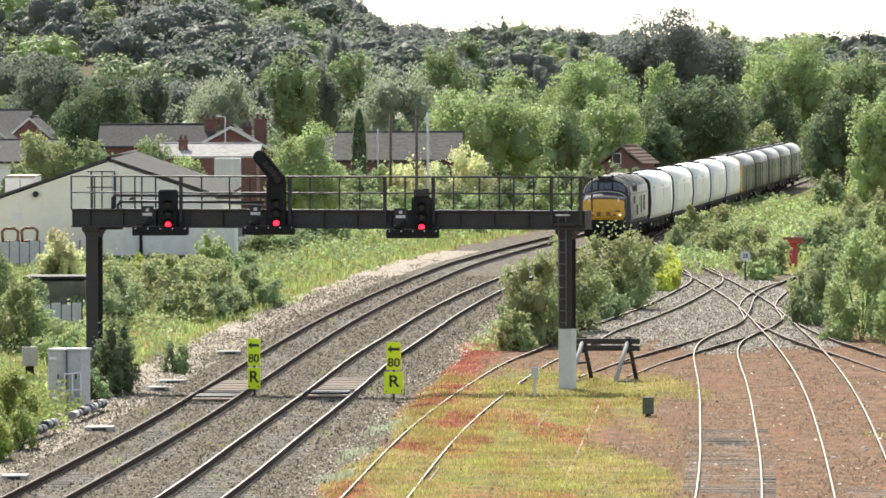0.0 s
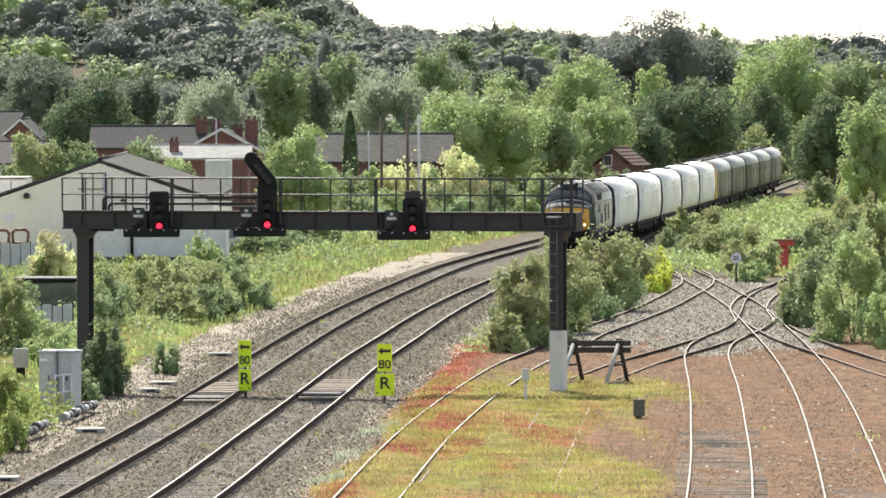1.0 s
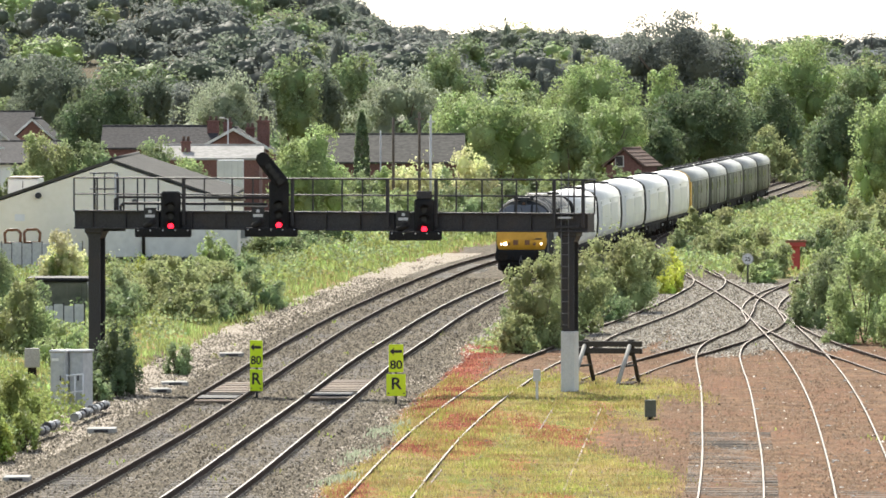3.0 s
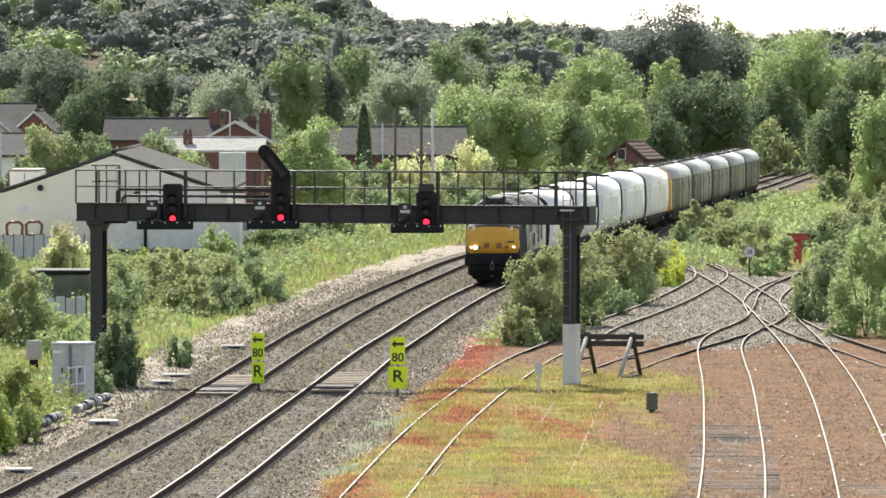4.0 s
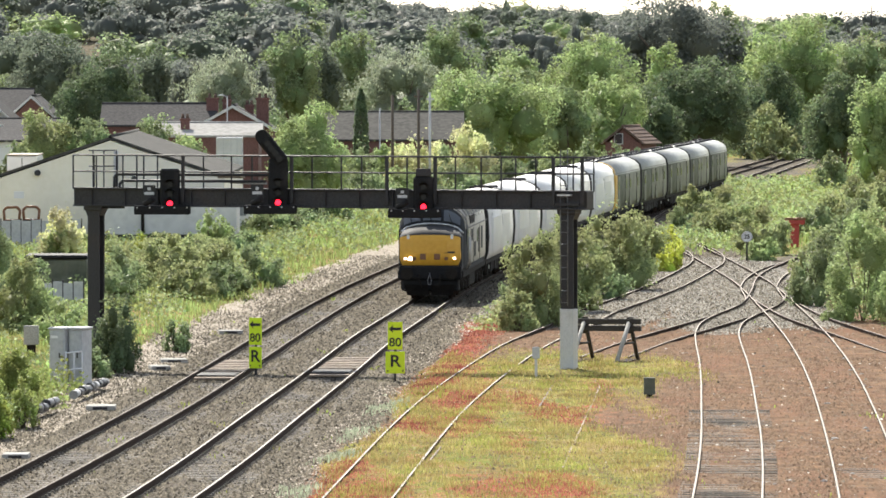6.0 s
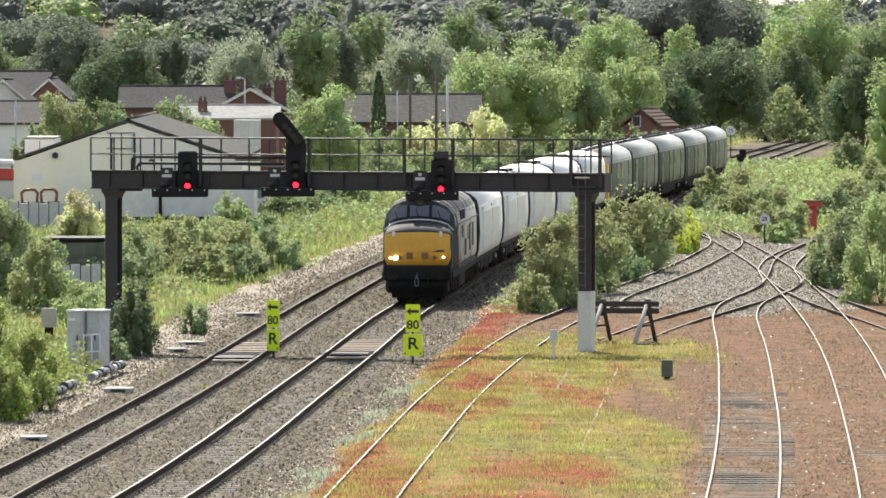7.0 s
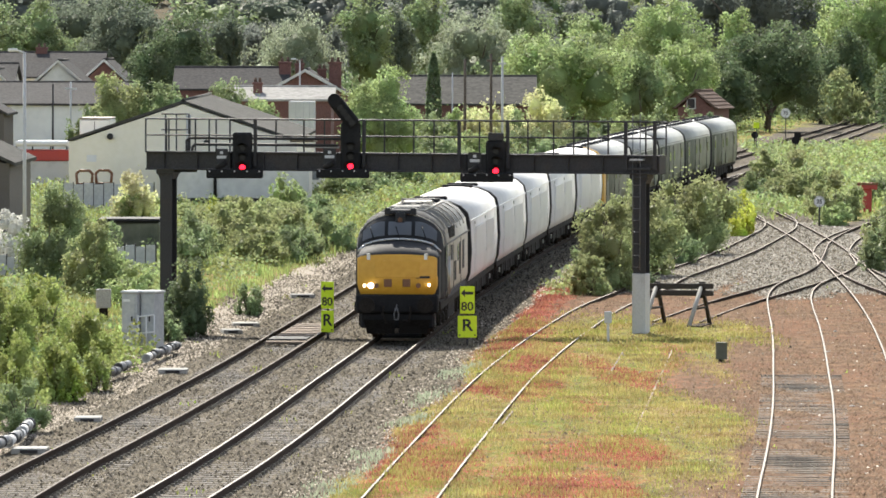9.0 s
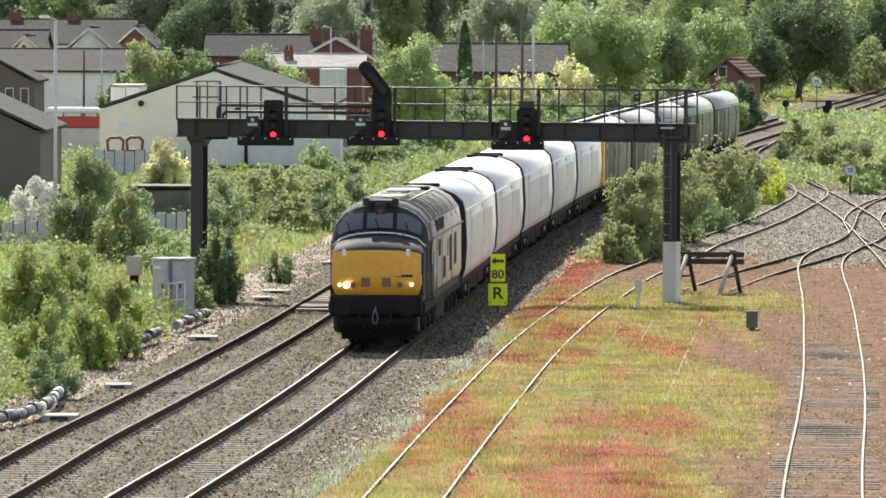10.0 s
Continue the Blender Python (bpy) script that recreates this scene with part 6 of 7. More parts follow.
def hill_woods():
    """Far woods on the hillside: hundreds of small crowns in one mass, mostly haze-greyed."""
    rng = np.random.RandomState(11)
    mats = ["leaf_far_hazed", "leaf_hazed", "leaf_mid", "leaf_grey", "leaf_light"]
    protos = [crown(1.0, 1.0, -1.0, 1.0, 1250, 0.055, 400 + i, boughs=10, facing=2.4, core=0.74) for i in range(9)]
    chunks = []
    for y0, y1, count, hmin, hmax in ((860, 1060, 42, 6, 9), (1080, 1400, 66, 8, 12), (1400, 1750, 92, 8, 12), (1750, 2000, 105, 7, 11), (1080, 1990, 80, 10, 15)):
        for _ in range(count):
            y = rng.uniform(y0, y1)
            x = rng.uniform(-0.088, 0.072 if count != 80 else 0.0) * y
            h = rng.uniform(hmin, hmax)
            w = h * rng.uniform(0.5, 0.85)
            if rng.uniform() < 0.12:
                w, h = h * 0.16, h * 1.15
            v, f, q = protos[rng.randint(9)]
            a = rng.uniform(0, math.tau)
            rot = np.array([[math.cos(a), -math.sin(a), 0], [math.sin(a), math.cos(a), 0], [0, 0, 1]])
            p = (v @ rot.T) * (w, w, h * 0.48) + (x, y, float(ground_z(x, y)) + h * 0.5)
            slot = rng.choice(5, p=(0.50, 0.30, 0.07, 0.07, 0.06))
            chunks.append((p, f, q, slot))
    tagged(new("hillside_woods", foliage_mesh("hillside_woods", chunks, mats)), "wooded hillside with mixed trees and gaps, haze in its leaf colours", "woodland", kind="stuff")


hill_woods()


def grass_field(name, label, mat, region, count, hmin, hmax, seed, width=0.035):
    """Loose blades and weeds; region(x, y) gives the chance that one grows there."""
    rng = np.random.RandomState(seed)
    x0, x1, y0, y1, chance = region
    # more blades near than far
    y = y0 * (y1 / y0) ** rng.uniform(0, 1, count)
    x = rng.uniform(x0, x1, count)
    keep = rng.uniform(0, 1, count) < chance(x, y)
    x, y = x[keep], y[keep]
    z = ground_z(x, y)
    n = len(x)
    tuft = 0.55 + 0.45 * plan_noise(x, y, 1.2, seed)
    h = rng.uniform(hmin, hmax, n) * np.clip(tuft, 0.25, 1.3)
    a = rng.uniform(0, math.tau, n)
    lean = rng.uniform(0, 0.5, n) * h
    w = width * rng.uniform(0.6, 1.5, n) * (y / 200)
    d = np.stack([np.cos(a), np.sin(a)], 1)
    b = rng.uniform(0, math.tau, n)
    p0 = np.stack([x - d[:, 0] * w, y - d[:, 1] * w, z - 0.03], 1)
    p1 = np.stack([x + d[:, 0] * w, y + d[:, 1] * w, z - 0.03], 1)
    p2 = np.stack([x + d[:, 0] * w * 0.5 + lean * np.cos(b), y + d[:, 1] * w * 0.5 + lean * np.sin(b), z + h], 1)
    p3 = np.stack([x - d[:, 0] * w * 0.5 + lean * np.cos(b), y - d[:, 1] * w * 0.5 + lean * np.sin(b), z + h], 1)
    q = np.stack([p0, p1, p2, p3], 1).reshape(-1, 3)
    tagged(new(name, foliage_mesh(name, [(q, None, np.arange(len(q)).reshape(-1, 4), 0)], [mat])), label, "grass", kind="stuff")


def left_bank(x, y):
    down = np.interp(y, LINES["down"][:, 1], LINES["down"][:, 0])
    return smoothstep(3.6, 4.4, down - x + 0.5 * plan_noise(x, y, 1.5, 6))


def yard_grass(x, y):
    b, g, r = cover(x, y)
    return np.clip(g * 0.9 - b, 0, 1) * (x > np.interp(y, LINES["up"][:, 1], LINES["up"][:, 0]) + 2)


def yard_green(x, y):
    return yard_grass(x, y) * (0.12 + 0.88 * smoothstep(0.0, 0.5, plan_noise(x, y * 0.4, 1.7, 27)))


def stonecrop(x, y):
    b, g, r = cover(x, y)
    return np.clip((r - 0.3) * 1.6 - b, 0, 1)


def far_right(x, y):
    up = np.interp(y, LINES["up"][:, 1], LINES["up"][:, 0])
    return (smoothstep(3.0, 4.0, x - up) * smoothstep(345, 365, y)) * 0.9


def weeds(x, y):
    b, g, r = cover(x, y)
    return smoothstep(0.75, 1.1, plan_noise(x, y, 1.1, 17)) * (0.5 * b + 0.25)


def scrub(name, label, mats, x0, x1, y0, y1, chance, count, top, seed):
    """A rough continuous mass of weeds and low bushes, uneven in height."""
    rng = np.random.RandomState(seed)
    y = y0 * (y1 / y0) ** rng.uniform(0, 1, count)
    x = rng.uniform(x0, x1, count)
    keep = rng.uniform(0, 1, count) < chance(x, y)
    x, y = x[keep], y[keep]
    hgt = top * np.clip(0.35 + 0.5 * plan_noise(x, y, 1.6, seed) + 0.35 * plan_noise(x, y, 0.6, seed + 1), 0.05, 1.2)
    z = ground_z(x, y) + hgt * (0.25 + 0.75 * rng.uniform(0, 1, len(x)) ** 0.6)
    nrm = np.stack([0.6 * rng.normal(size=len(x)), 0.6 * rng.normal(size=len(x)) - 0.3, np.ones(len(x))], 1)
    kind = np.digitize(plan_noise(x, y, 2.2, seed + 2) + 0.25 * rng.normal(size=len(x)), np.linspace(-0.6, 0.7, len(mats) - 1)) if len(mats) > 1 else np.zeros(len(x), int)
    chunks = []
    for i in range(len(mats)):
        k = kind == i
        if k.any():
            q = leaf_quads(np.stack([x, y, z], 1)[k], nrm[k], 0.00034 * 230 * (y[k] / 230) ** 0.8, rng)
            chunks.append((q, None, np.arange(len(q)).reshape(-1, 4), i))
    tagged(new(name, foliage_mesh(name, chunks, mats)), label, "undergrowth", kind="stuff")


def bank_scrub(x, y):
    down = np.interp(y, LINES["down"][:, 1], LINES["down"][:, 0])
    return smoothstep(4.2, 6.0, down - x + 0.8 * plan_noise(x, y, 2.0, 8)) * (0.35 + 0.65 * smoothstep(-0.3, 0.4, plan_noise(x, y, 3.0, 9)))


def island_scrub(x, y):
    up = np.interp(y, LINES["up"][:, 1], LINES["up"][:, 0])
    sid = np.interp(y, LINES["siding"][:, 1], LINES["siding"][:, 0])
    return smoothstep(2.4, 3.2, x - up) * smoothstep(1.6, 2.4, sid - x) * smoothstep(248, 258, y)


def right_scrub(x, y):
    up = np.interp(y, LINES["up"][:, 1], LINES["up"][:, 0])
    edge = np.interp(y, (236, 262, 285, 320, 345, 375, 420), (17.5, 15.6, 15.2, 16.2, 17.0, 19.0, 17.0))
    return np.maximum(smoothstep(0, 0.8, x - edge), smoothstep(3.2, 4.2, x - up) * smoothstep(352, 366, y) * (x < 18.0)) * (np.hypot((x - 17.4) / 1.3, (y - 350) / 15) > 1)


scrub("bank_scrub", "rough mixed scrub of weeds and brambles on the bank", ["leaf_mid", "grass", "leaf_mid", "leaf_grey"], -27, 12, 150, 520, bank_scrub, 420000, 0.85, 31)
def near_weeds(x, y):
    down = np.interp(y, LINES["down"][:, 1], LINES["down"][:, 0])
    return smoothstep(3.1, 3.6, down - x + 0.4 * plan_noise(x, y, 1.0, 14))


scrub("near_bank_weeds", "lush waist-high weeds and nettles on the bank", ["leaf_mid", "leaf_weed", "grass", "leaf_weed"], -17, -8.5, 140, 206, near_weeds, 95000, 1.15, 71)
scrub("far_bank_scrub", "rough green scrub beside the far line", ["leaf_mid", "grass", "leaf_light"], -12, 45, 500, 780, bank_scrub, 60000, 1.0, 61)
scrub("island_scrub", "low grey-green scrub between the tracks", ["leaf_mid", "leaf_grey", "grass"], 0, 13, 246, 420, island_scrub, 60000, 0.6, 41)
scrub("right_scrub", "overgrown green scrub beyond the yard", ["leaf_mid", "leaf_light", "grass", "leaf_grey"], 9, 36, 236, 560, right_scrub, 150000, 0.9, 51)
grass_field("bank_grass", "tall bright grass on the lineside bank", "grass", (-26, 12, 160, 520, left_bank), 200000, 0.12, 0.5, 1, 0.018)
grass_field("yard_grass", "short yellow-green grass between the sidings", "yard_blades", (-6, 9, 122, 240, yard_green), 120000, 0.04, 0.15, 2, 0.016)
grass_field("dry_weeds", "dry straw-coloured weeds between the sidings", "dry_grass", (-6, 9, 122, 240, yard_grass), 170000, 0.03, 0.15, 3, 0.014)
grass_field("red_stonecrop", "low red stonecrop spreading over the ballast", "sedum", (-6, 16, 122, 270, stonecrop), 330000, 0.02, 0.085, 4, 0.018)
grass_field("field_grass", "rough green grass beside the far line", "grass", (8, 60, 345, 760, far_right), 55000, 0.15, 0.5, 5, 0.04)
grass_field("ballast_weeds", "scattered small weeds in the ballast", "leaf_yellow", (-12, 16, 122, 300, weeds), 40000, 0.03, 0.14, 6, 0.025)


def ballast_edge(x, y):
    up = np.interp(y, LINES["up"][:, 1], LINES["up"][:, 0])
    return (1 - smoothstep(0.2, 0.7, np.abs(x - up - 2.7))) * smoothstep(-0.2, 0.5, plan_noise(x, y * 0.5, 1.4, 29)) * (y < 205)


grass_field("edge_weeds", "pale green weeds along the ballast edge", "leaf_willow", (-7, 1, 122, 205, ballast_edge), 45000, 0.05, 0.2, 7, 0.02)


# ---- buildings beyond the line ----
def gable_house(name, label, x0, x1, y0, y1, eave, apex, wall, roof, ground=-0.2, overhang=0.25, windows=(), chimneys=(), barge=None, gable=None, ridge="y", category="house", courses=0):
    """A gabled building. ridge 'y': the gable faces the camera; 'x': the roof slope does."""
    cx, cy = (x0 + x1) / 2, (y0 + y1) / 2
    h = thing(name, (cx, cy, ground), label, category)
    w, d = (x1 - x0) / 2, (y1 - y0) / 2
    e, a = eave - ground, apex - ground
    turn = Matrix() if ridge == "y" else Matrix.Rotation(math.pi / 2, 4, "Z")
    if ridge == "x":
        w, d = d, w

    def put(pname, bm, mat, plabel="", parent=h):
        bmesh.ops.transform(bm, matrix=turn, verts=bm.verts)
        return part(pname, bm, mat, parent, plabel)
    # walls with real thickness
    t = 0.25
    put("side_wall", boxes(((-w, -d, 0), (-w + t, d, e))), wall)
    put("side_wall", boxes(((w - t, -d, 0), (w, d, e))), wall)
    for y in (-d, d - t):
        g = bmesh.new()
        prism(g, [(-w + t, 0), (w - t, 0), (w - t, e), (0, a - 0.06), (-w + t, e)], y, y + t)
        put("gable_wall", g, gable or wall)
    # two roof slopes
    slope = (a - e) / w
    for s in (-1, 1):
        r = bmesh.new()
        o = w + overhang
        prism(r, [(0, a), (s * o, a - slope * o), (s * o, a - slope * o + 0.14), (0, a + 0.14)], -d - overhang, d + overhang)
        bmesh.ops.recalc_face_normals(r, faces=r.faces[:])
        ob = put("roof_slope", r, roof)
        for i in range(courses):
            u = (i + 0.5) / courses * o
            c = bmesh.new()
            prism(c, [(s * u, a - slope * u + 0.14), (s * (u + o / courses * 0.9), a - slope * (u + o / courses * 0.9) + 0.14), (s * (u + o / courses * 0.9), a - slope * (u + o / courses * 0.9) + 0.2), (s * u, a - slope * u + 0.145)], -d - overhang, d + overhang)
            bmesh.ops.recalc_face_normals(c, faces=c.faces[:])
            put("roof_course", c, roof, parent=h)
    put("ridge_cap", tubes(((0, -d - overhang, a + 0.13), (0, d + overhang, a + 0.13), 0.1)), roof)
    if barge:
        for s in (-1, 1):
            b = bmesh.new()
            o = w + overhang
            prism(b, [(0, a - 0.05), (s * o, a - slope * o - 0.05), (s * o, a - slope * o + 0.16), (0, a + 0.16)], -d - overhang - 0.06, -d - overhang)
            bmesh.ops.recalc_face_normals(b, faces=b.faces[:])
            put("bargeboard", b, barge)
    for u, v, z0, z1 in windows:          # on the wall that faces the camera
        yy = -(y1 - y0) / 2
        f = part("window", boxes(((u - cx - 0.06, yy - 0.07, z0 - ground - 0.06), (v - cx + 0.06, yy - 0.02, z1 - ground + 0.06))), "white_wall", h, "white-framed window")
        part("pane", boxes(((u - cx, yy - 0.085, z0 - ground), (v - cx, yy - 0.072, z1 - ground))), "pane", f)
    for u, yv, top, r in chimneys:
        c = part("chimney", boxes(((u - cx - r, yv - cy - r, a - 1.6), (u - cx + r, yv - cy + r, top - ground)), ((u - cx - r - 0.06, yv - cy - r - 0.06, top - ground - 0.15), (u - cx + r + 0.06, yv - cy + r + 0.06, top - ground - 0.02)), bevel=0.02), "brick", h, "brick chimney stack")
        for k in (-0.5, 0.5):
            part("chimney_pot", tubes(((u - cx + k * r, yv - cy, top - ground - 0.05), (u - cx + k * r, yv - cy, top - ground + 0.3), 0.11, 0.09)), "tile", c)
    return h


wh = gable_house("warehouse", "cream rendered warehouse with a grey sheet roof", -22.8, -11.2, 362, 394, 3.45, 5.4, "cream", "sheet_roof", overhang=0.06, category="warehouse")
for u, z, r in ((-3.7, 3.9, 0.16), (1.2, 3.6, 0.14)):
    part("wall_lamp", tubes(((u, -16.25, z), (u, -16.0, z), r), n=10), "steel", wh, "small round wall lamp")
part("wall_sign", boxes(((-4.9, -16.04, 2.6), (-4.4, -16.0, 2.95))), "white", wh)
part("flue_pipe", tubes(((0.3, -16.3, 1.0), (0.3, -16.3, 5.0), 0.12)), "steel_light", wh)
part("corner_pipe", tubes(((2.2, -16.1, 0.2), (2.2, -16.1, 3.2), 0.09)), "under", wh)
lean = thing("lean_to", (-13.6, 357.5, -0.2), "stained white lean-to wall below the warehouse", "shed")
part("wall", boxes(((-3.6, -1.5, 0.9), (3.2, 3.9, 2.75)), bevel=0.03), "white_wall", lean)
part("plinth", boxes(((-3.65, -1.55, 0.0), (3.25, 3.9, 0.85)), bevel=0.03), "steel", lean, "dark base under the white wall")
part("down_pipe", tubes(((-1.5, -1.6, 0.3), (-1.5, -1.6, 2.7), 0.08)), "under", lean)
part("capping", boxes(((-3.7, -1.6, 2.75), (3.3, 4.0, 2.85))), "sheet_roof", lean)

gable_house("brick_house", "red brick gabled house with white bargeboards and grey roof", -34.3, -30.7, 560, 572, 4.85, 6.45, "brick", "slate", barge="white_wall")
gable_house("terrace_house", "grey-roofed terrace house behind the yard", -46, -33.2, 566, 578, 5.1, 6.95, "cream", "slate", ridge="x", chimneys=((-38.2, 572, 7.5, 0.45), (-42.8, 572, 7.6, 0.45)))
gable_house("grey_gabled_house", "grey gabled house with pale roof edges", -37.0, -33.3, 545, 557, 4.85, 6.45, "white_wall", "slate", barge="white_wall")
gable_house("cream_house", "small cream gabled house with a slate roof", -40.3, -37.7, 530, 540, 4.7, 5.9, "cream", "slate", barge="white_wall", windows=((-39.2, -38.9, 5.0, 5.3),))
gable_house("dark_roofed_house", "dark slate roofed house beyond the yard", -48, -38.5, 541, 552, 4.5, 6.2, "cream", "slate", ridge="x")
gable_house("long_white_building", "long low white building with a slate roof", -37.5, -26.5, 480, 496, 3.92, 5.25, "white", "slate", ridge="x", category="building")
gable_house("row_house", "brown brick house with tall white windows", -36, -30.3, 420, 428, 4.1, 5.6, "dark_wall", "slate", windows=((-32.0, -31.6, 2.6, 3.6), (-31.1, -30.7, 2.6, 3.6)), ridge="y")
gable_house("yard_shed", "dark brown shed with a shallow grey sheet roof", -28.5, -21.4, 300, 313, 3.55, 5.2, "dark_wall", "sheet_roof", category="shed")
gable_house("slate_roofed_terrace", "long slate-roofed terrace with a brick chimney", -24, -16.3, 500, 508, 4.8, 6.2, "brick", "slate", ridge="x", chimneys=((-16.4, 503, 6.75, 0.42),))
gable_house("brick_gabled_house", "red brick gabled house with white roof edges and chimneys", -17.4, -11.8, 490, 500, 4.6, 6.15, "brick", "slate", barge="white_wall", chimneys=((-12.6, 493, 6.8, 0.42), (-15.1, 494, 6.7, 0.3), (-13.6, 496, 6.3, 0.3)))
gable_house("workshop", "brick workshop with a pale sheet roof", -19.2, -12.3, 470, 478, 4.35, 5.1, "brick", "weathered", ridge="x", category="workshop", chimneys=((-17.2, 472, 5.55, 0.3),))
tank = thing("white_store", (-14.1, 466.5, -0.2), "tall stained white metal store against the workshop", "shed")
part("body", boxes(((-0.85, -0.8, 0), (0.85, 1.5, 4.55)), bevel=0.05), "white_wall", tank)
for u in (-0.4, 0.1, 0.5):
    part("panel_seam", boxes(((u, -0.82, 0.1), (u + 0.04, -0.8, 4.5))), "steel_light", tank)
gable_house("grey_roofed_hall", "brick hall with a wide grey roof", -9.5, 1.2, 520, 532, 3.55, 5.45, "brick", "sheet_roof", ridge="x", category="hall")
gable_house("brick_hut", "small red brick hut with a tiled roof and white window", 12.31, 15.01, 520, 524.5, 3.4, 4.45, "brick", "tile", windows=((13.05, 13.6, 3.3, 4.0),), category="hut", courses=5).rotation_euler.z = radians(-16)
tower = thing("distant_tower", (88.9, 1500, 11), "pale flat-roofed tower block with a mast", "tower")
part("block", boxes(((-2.0, -2, -4), (2.0, 2, 5.0)), bevel=0.1), "steel_light", tower)
part("mast", tubes(((0.9, 0, 5.0), (0.9, 0, 9.7), 0.12)), "steel", tower)
for x, y, z, w in ((-52, 1380, 17.0, 7), (-46, 1386, 17.2, 6), (-13, 1640, 8.5, 8), (10, 1250, 8.6, 7)):
    b = float(ground_z(x, y))
    gable_house("hillside_house", "small pale house among the hillside trees", x - w / 2, x + w / 2, y, y + 7, b + 4.6, b + 7.0, "dark_wall", "slate", ground=b - 0.2, ridge="x", windows=((x - 2, x - 1, b + 2.6, b + 3.8), (x + 1, x + 2, b + 2.6, b + 3.8)))


# ---- yard things behind the bank ----
def lorry(x, y, label):
    t = thing("box_lorry", (x, y, 0.1), label, "lorry")
    part("box_body", boxes(((-0.85, 0, 1.2), (0.85, 6, 3.95)), bevel=0.08), "white", t)
    part("roof", boxes(((-0.88, -0.05, 3.95), (0.88, 6.05, 4.02)), bevel=0.03), "dull_head", t)
    part("door_seam", boxes(((-0.02, -0.02, 1.3), (0.02, 0.0, 3.8))), "steel", t)
    part("chassis", boxes(((-0.8, 0.2, 0.6), (0.8, 6, 1.15))), "under", t)
    for sx in (-0.75, 0.75):
        for yy in (1.0, 5.0):
            part("wheel", tubes(((sx - 0.12, yy, 0.45), (sx + 0.12, yy, 0.45), 0.45), n=14), "black", t)


lorry(-23.75, 400, "white box lorry parked behind the warehouse")
trailer = thing("flat_trailer", (-26.4, 395, 0.1), "red and white trailer parked in the yard", "trailer")
part("deck", boxes(((-1.5, 0, 1.7), (1.5, 3, 2.3)), bevel=0.04), "red_paint", trailer)
part("hood", boxes(((-1.5, 0, 2.5), (1.5, 3, 2.8)), bevel=0.1), "white", trailer)
for s in (-1.4, -0.5, 0.5, 1.4):
    part("post", boxes(((s - 0.04, 0, 2.3), (s + 0.04, 0.1, 2.5))), "steel", trailer)
part("skirt", boxes(((-1.5, 0.1, 0.0), (1.5, 2.8, 1.7)), bevel=0.04), "steel_light", trailer)


def van(x, y):
    t = thing("white_van", (x, y, -0.1), "white van half hidden behind the bushes", "van")
    bm = bmesh.new()
    prism(bm, [(-0.9, 0.35), (0.9, 0.35), (0.9, 1.1), (0.72, 1.85), (0.5, 2.0), (-0.5, 2.0), (-0.72, 1.85), (-0.9, 1.1)], 0, 4.4)
    part("body", bm, "white", t)
    part("windscreen", boxes(((-0.68, -0.03, 1.2), (0.68, -0.005, 1.75))), "glass", t)
    for sx in (-0.82, 0.82):
        for yy in (0.8, 3.6):
            part("wheel", tubes(((sx - 0.1, yy, 0.33), (sx + 0.1, yy, 0.33), 0.33), n=14), "black", t)


van(-11.3, 381)
cont = thing("green_container", (-15.2, 280, 0.25), "dark green steel container with a black lid", "container")
part("body", boxes(((-1.3, 0, 0), (1.1, 3, 1.35)), bevel=0.04), "green", cont)
part("lid", boxes(((-1.35, -0.1, 1.36), (1.15, 3.1, 1.52)), bevel=0.06), "black", cont)
for u in (-0.9, -0.3, 0.3, 0.8):
    part("rib", boxes(((u - 0.04, -0.05, 0.05), (u + 0.04, 0.0, 1.3))), "green", cont)


def panel_fence(x0, x1, y, top, count):
    f = thing("panel_fence", ((x0 + x1) / 2, y, 0.25), "pale grey sheet panel fence in the undergrowth", "fence", "panel fences")
    w = (x1 - x0) / count
    for i in range(count):
        u = -(x1 - x0) / 2 + i * w
        part("panel", boxes(((u + 0.02, -0.02, -0.2), (u + w - 0.02, 0.02, top - 0.25 - 0.06 * (i % 2))), bevel=0.006), "cabinet", f)
    for i in range(count + 1):
        u = -(x1 - x0) / 2 + i * w
        part("post", boxes(((u - 0.03, 0.02, -0.2), (u + 0.03, 0.08, top - 0.2))), "steel", f)


panel_fence(-19.6, -17.0, 255, 1.15, 6)
panel_fence(-15.2, -13.3, 262, 1.3, 5)
panel_fence(-22.0, -17.6, 345, 1.7, 9)
for x, y in ((-21.4, 352), (-20.5, 353)):
    r = thing("steel_frame", (x, y, 1.5), "dark red steel frame stacked in the yard", "frame", "steel frames")
    part("frame_bar", pipe_run([(-0.36, 0, 0), (-0.4, 0, 0.5), (-0.25, 0, 0.66), (0.25, 0, 0.66), (0.4, 0, 0.5), (0.36, 0, 0), (-0.36, 0, 0)], 0.07), "maroon", r)
    part("rest", boxes(((-0.45, -0.3, -1.9), (0.45, 0.5, 0.0)), bevel=0.04), "under", r)


def pole(name, label, x, y, top, r, lamp=False, arm=0.0, mat="steel"):
    z = float(ground_z(x, y))
    t = thing(name, (x, y, z), label, "pole")
    part("shaft", tubes(((0, 0, -0.2), (0, 0, top - z), r, r * 0.75), n=10), mat, t)
    if arm:
        part("cross_arm", boxes(((-arm, -0.05, top - z - 0.5), (arm, 0.05, top - z - 0.38))), mat, t)
    if lamp:
        part("bracket", tubes(((0, 0, top - z), (-0.35, 0, top - z + 0.1), 0.04)), mat, t)
        part("lamp_head", boxes(((-0.6, -0.1, top - z + 0.04), (-0.25, 0.1, top - z + 0.16)), bevel=0.03), "white", t)
    return t


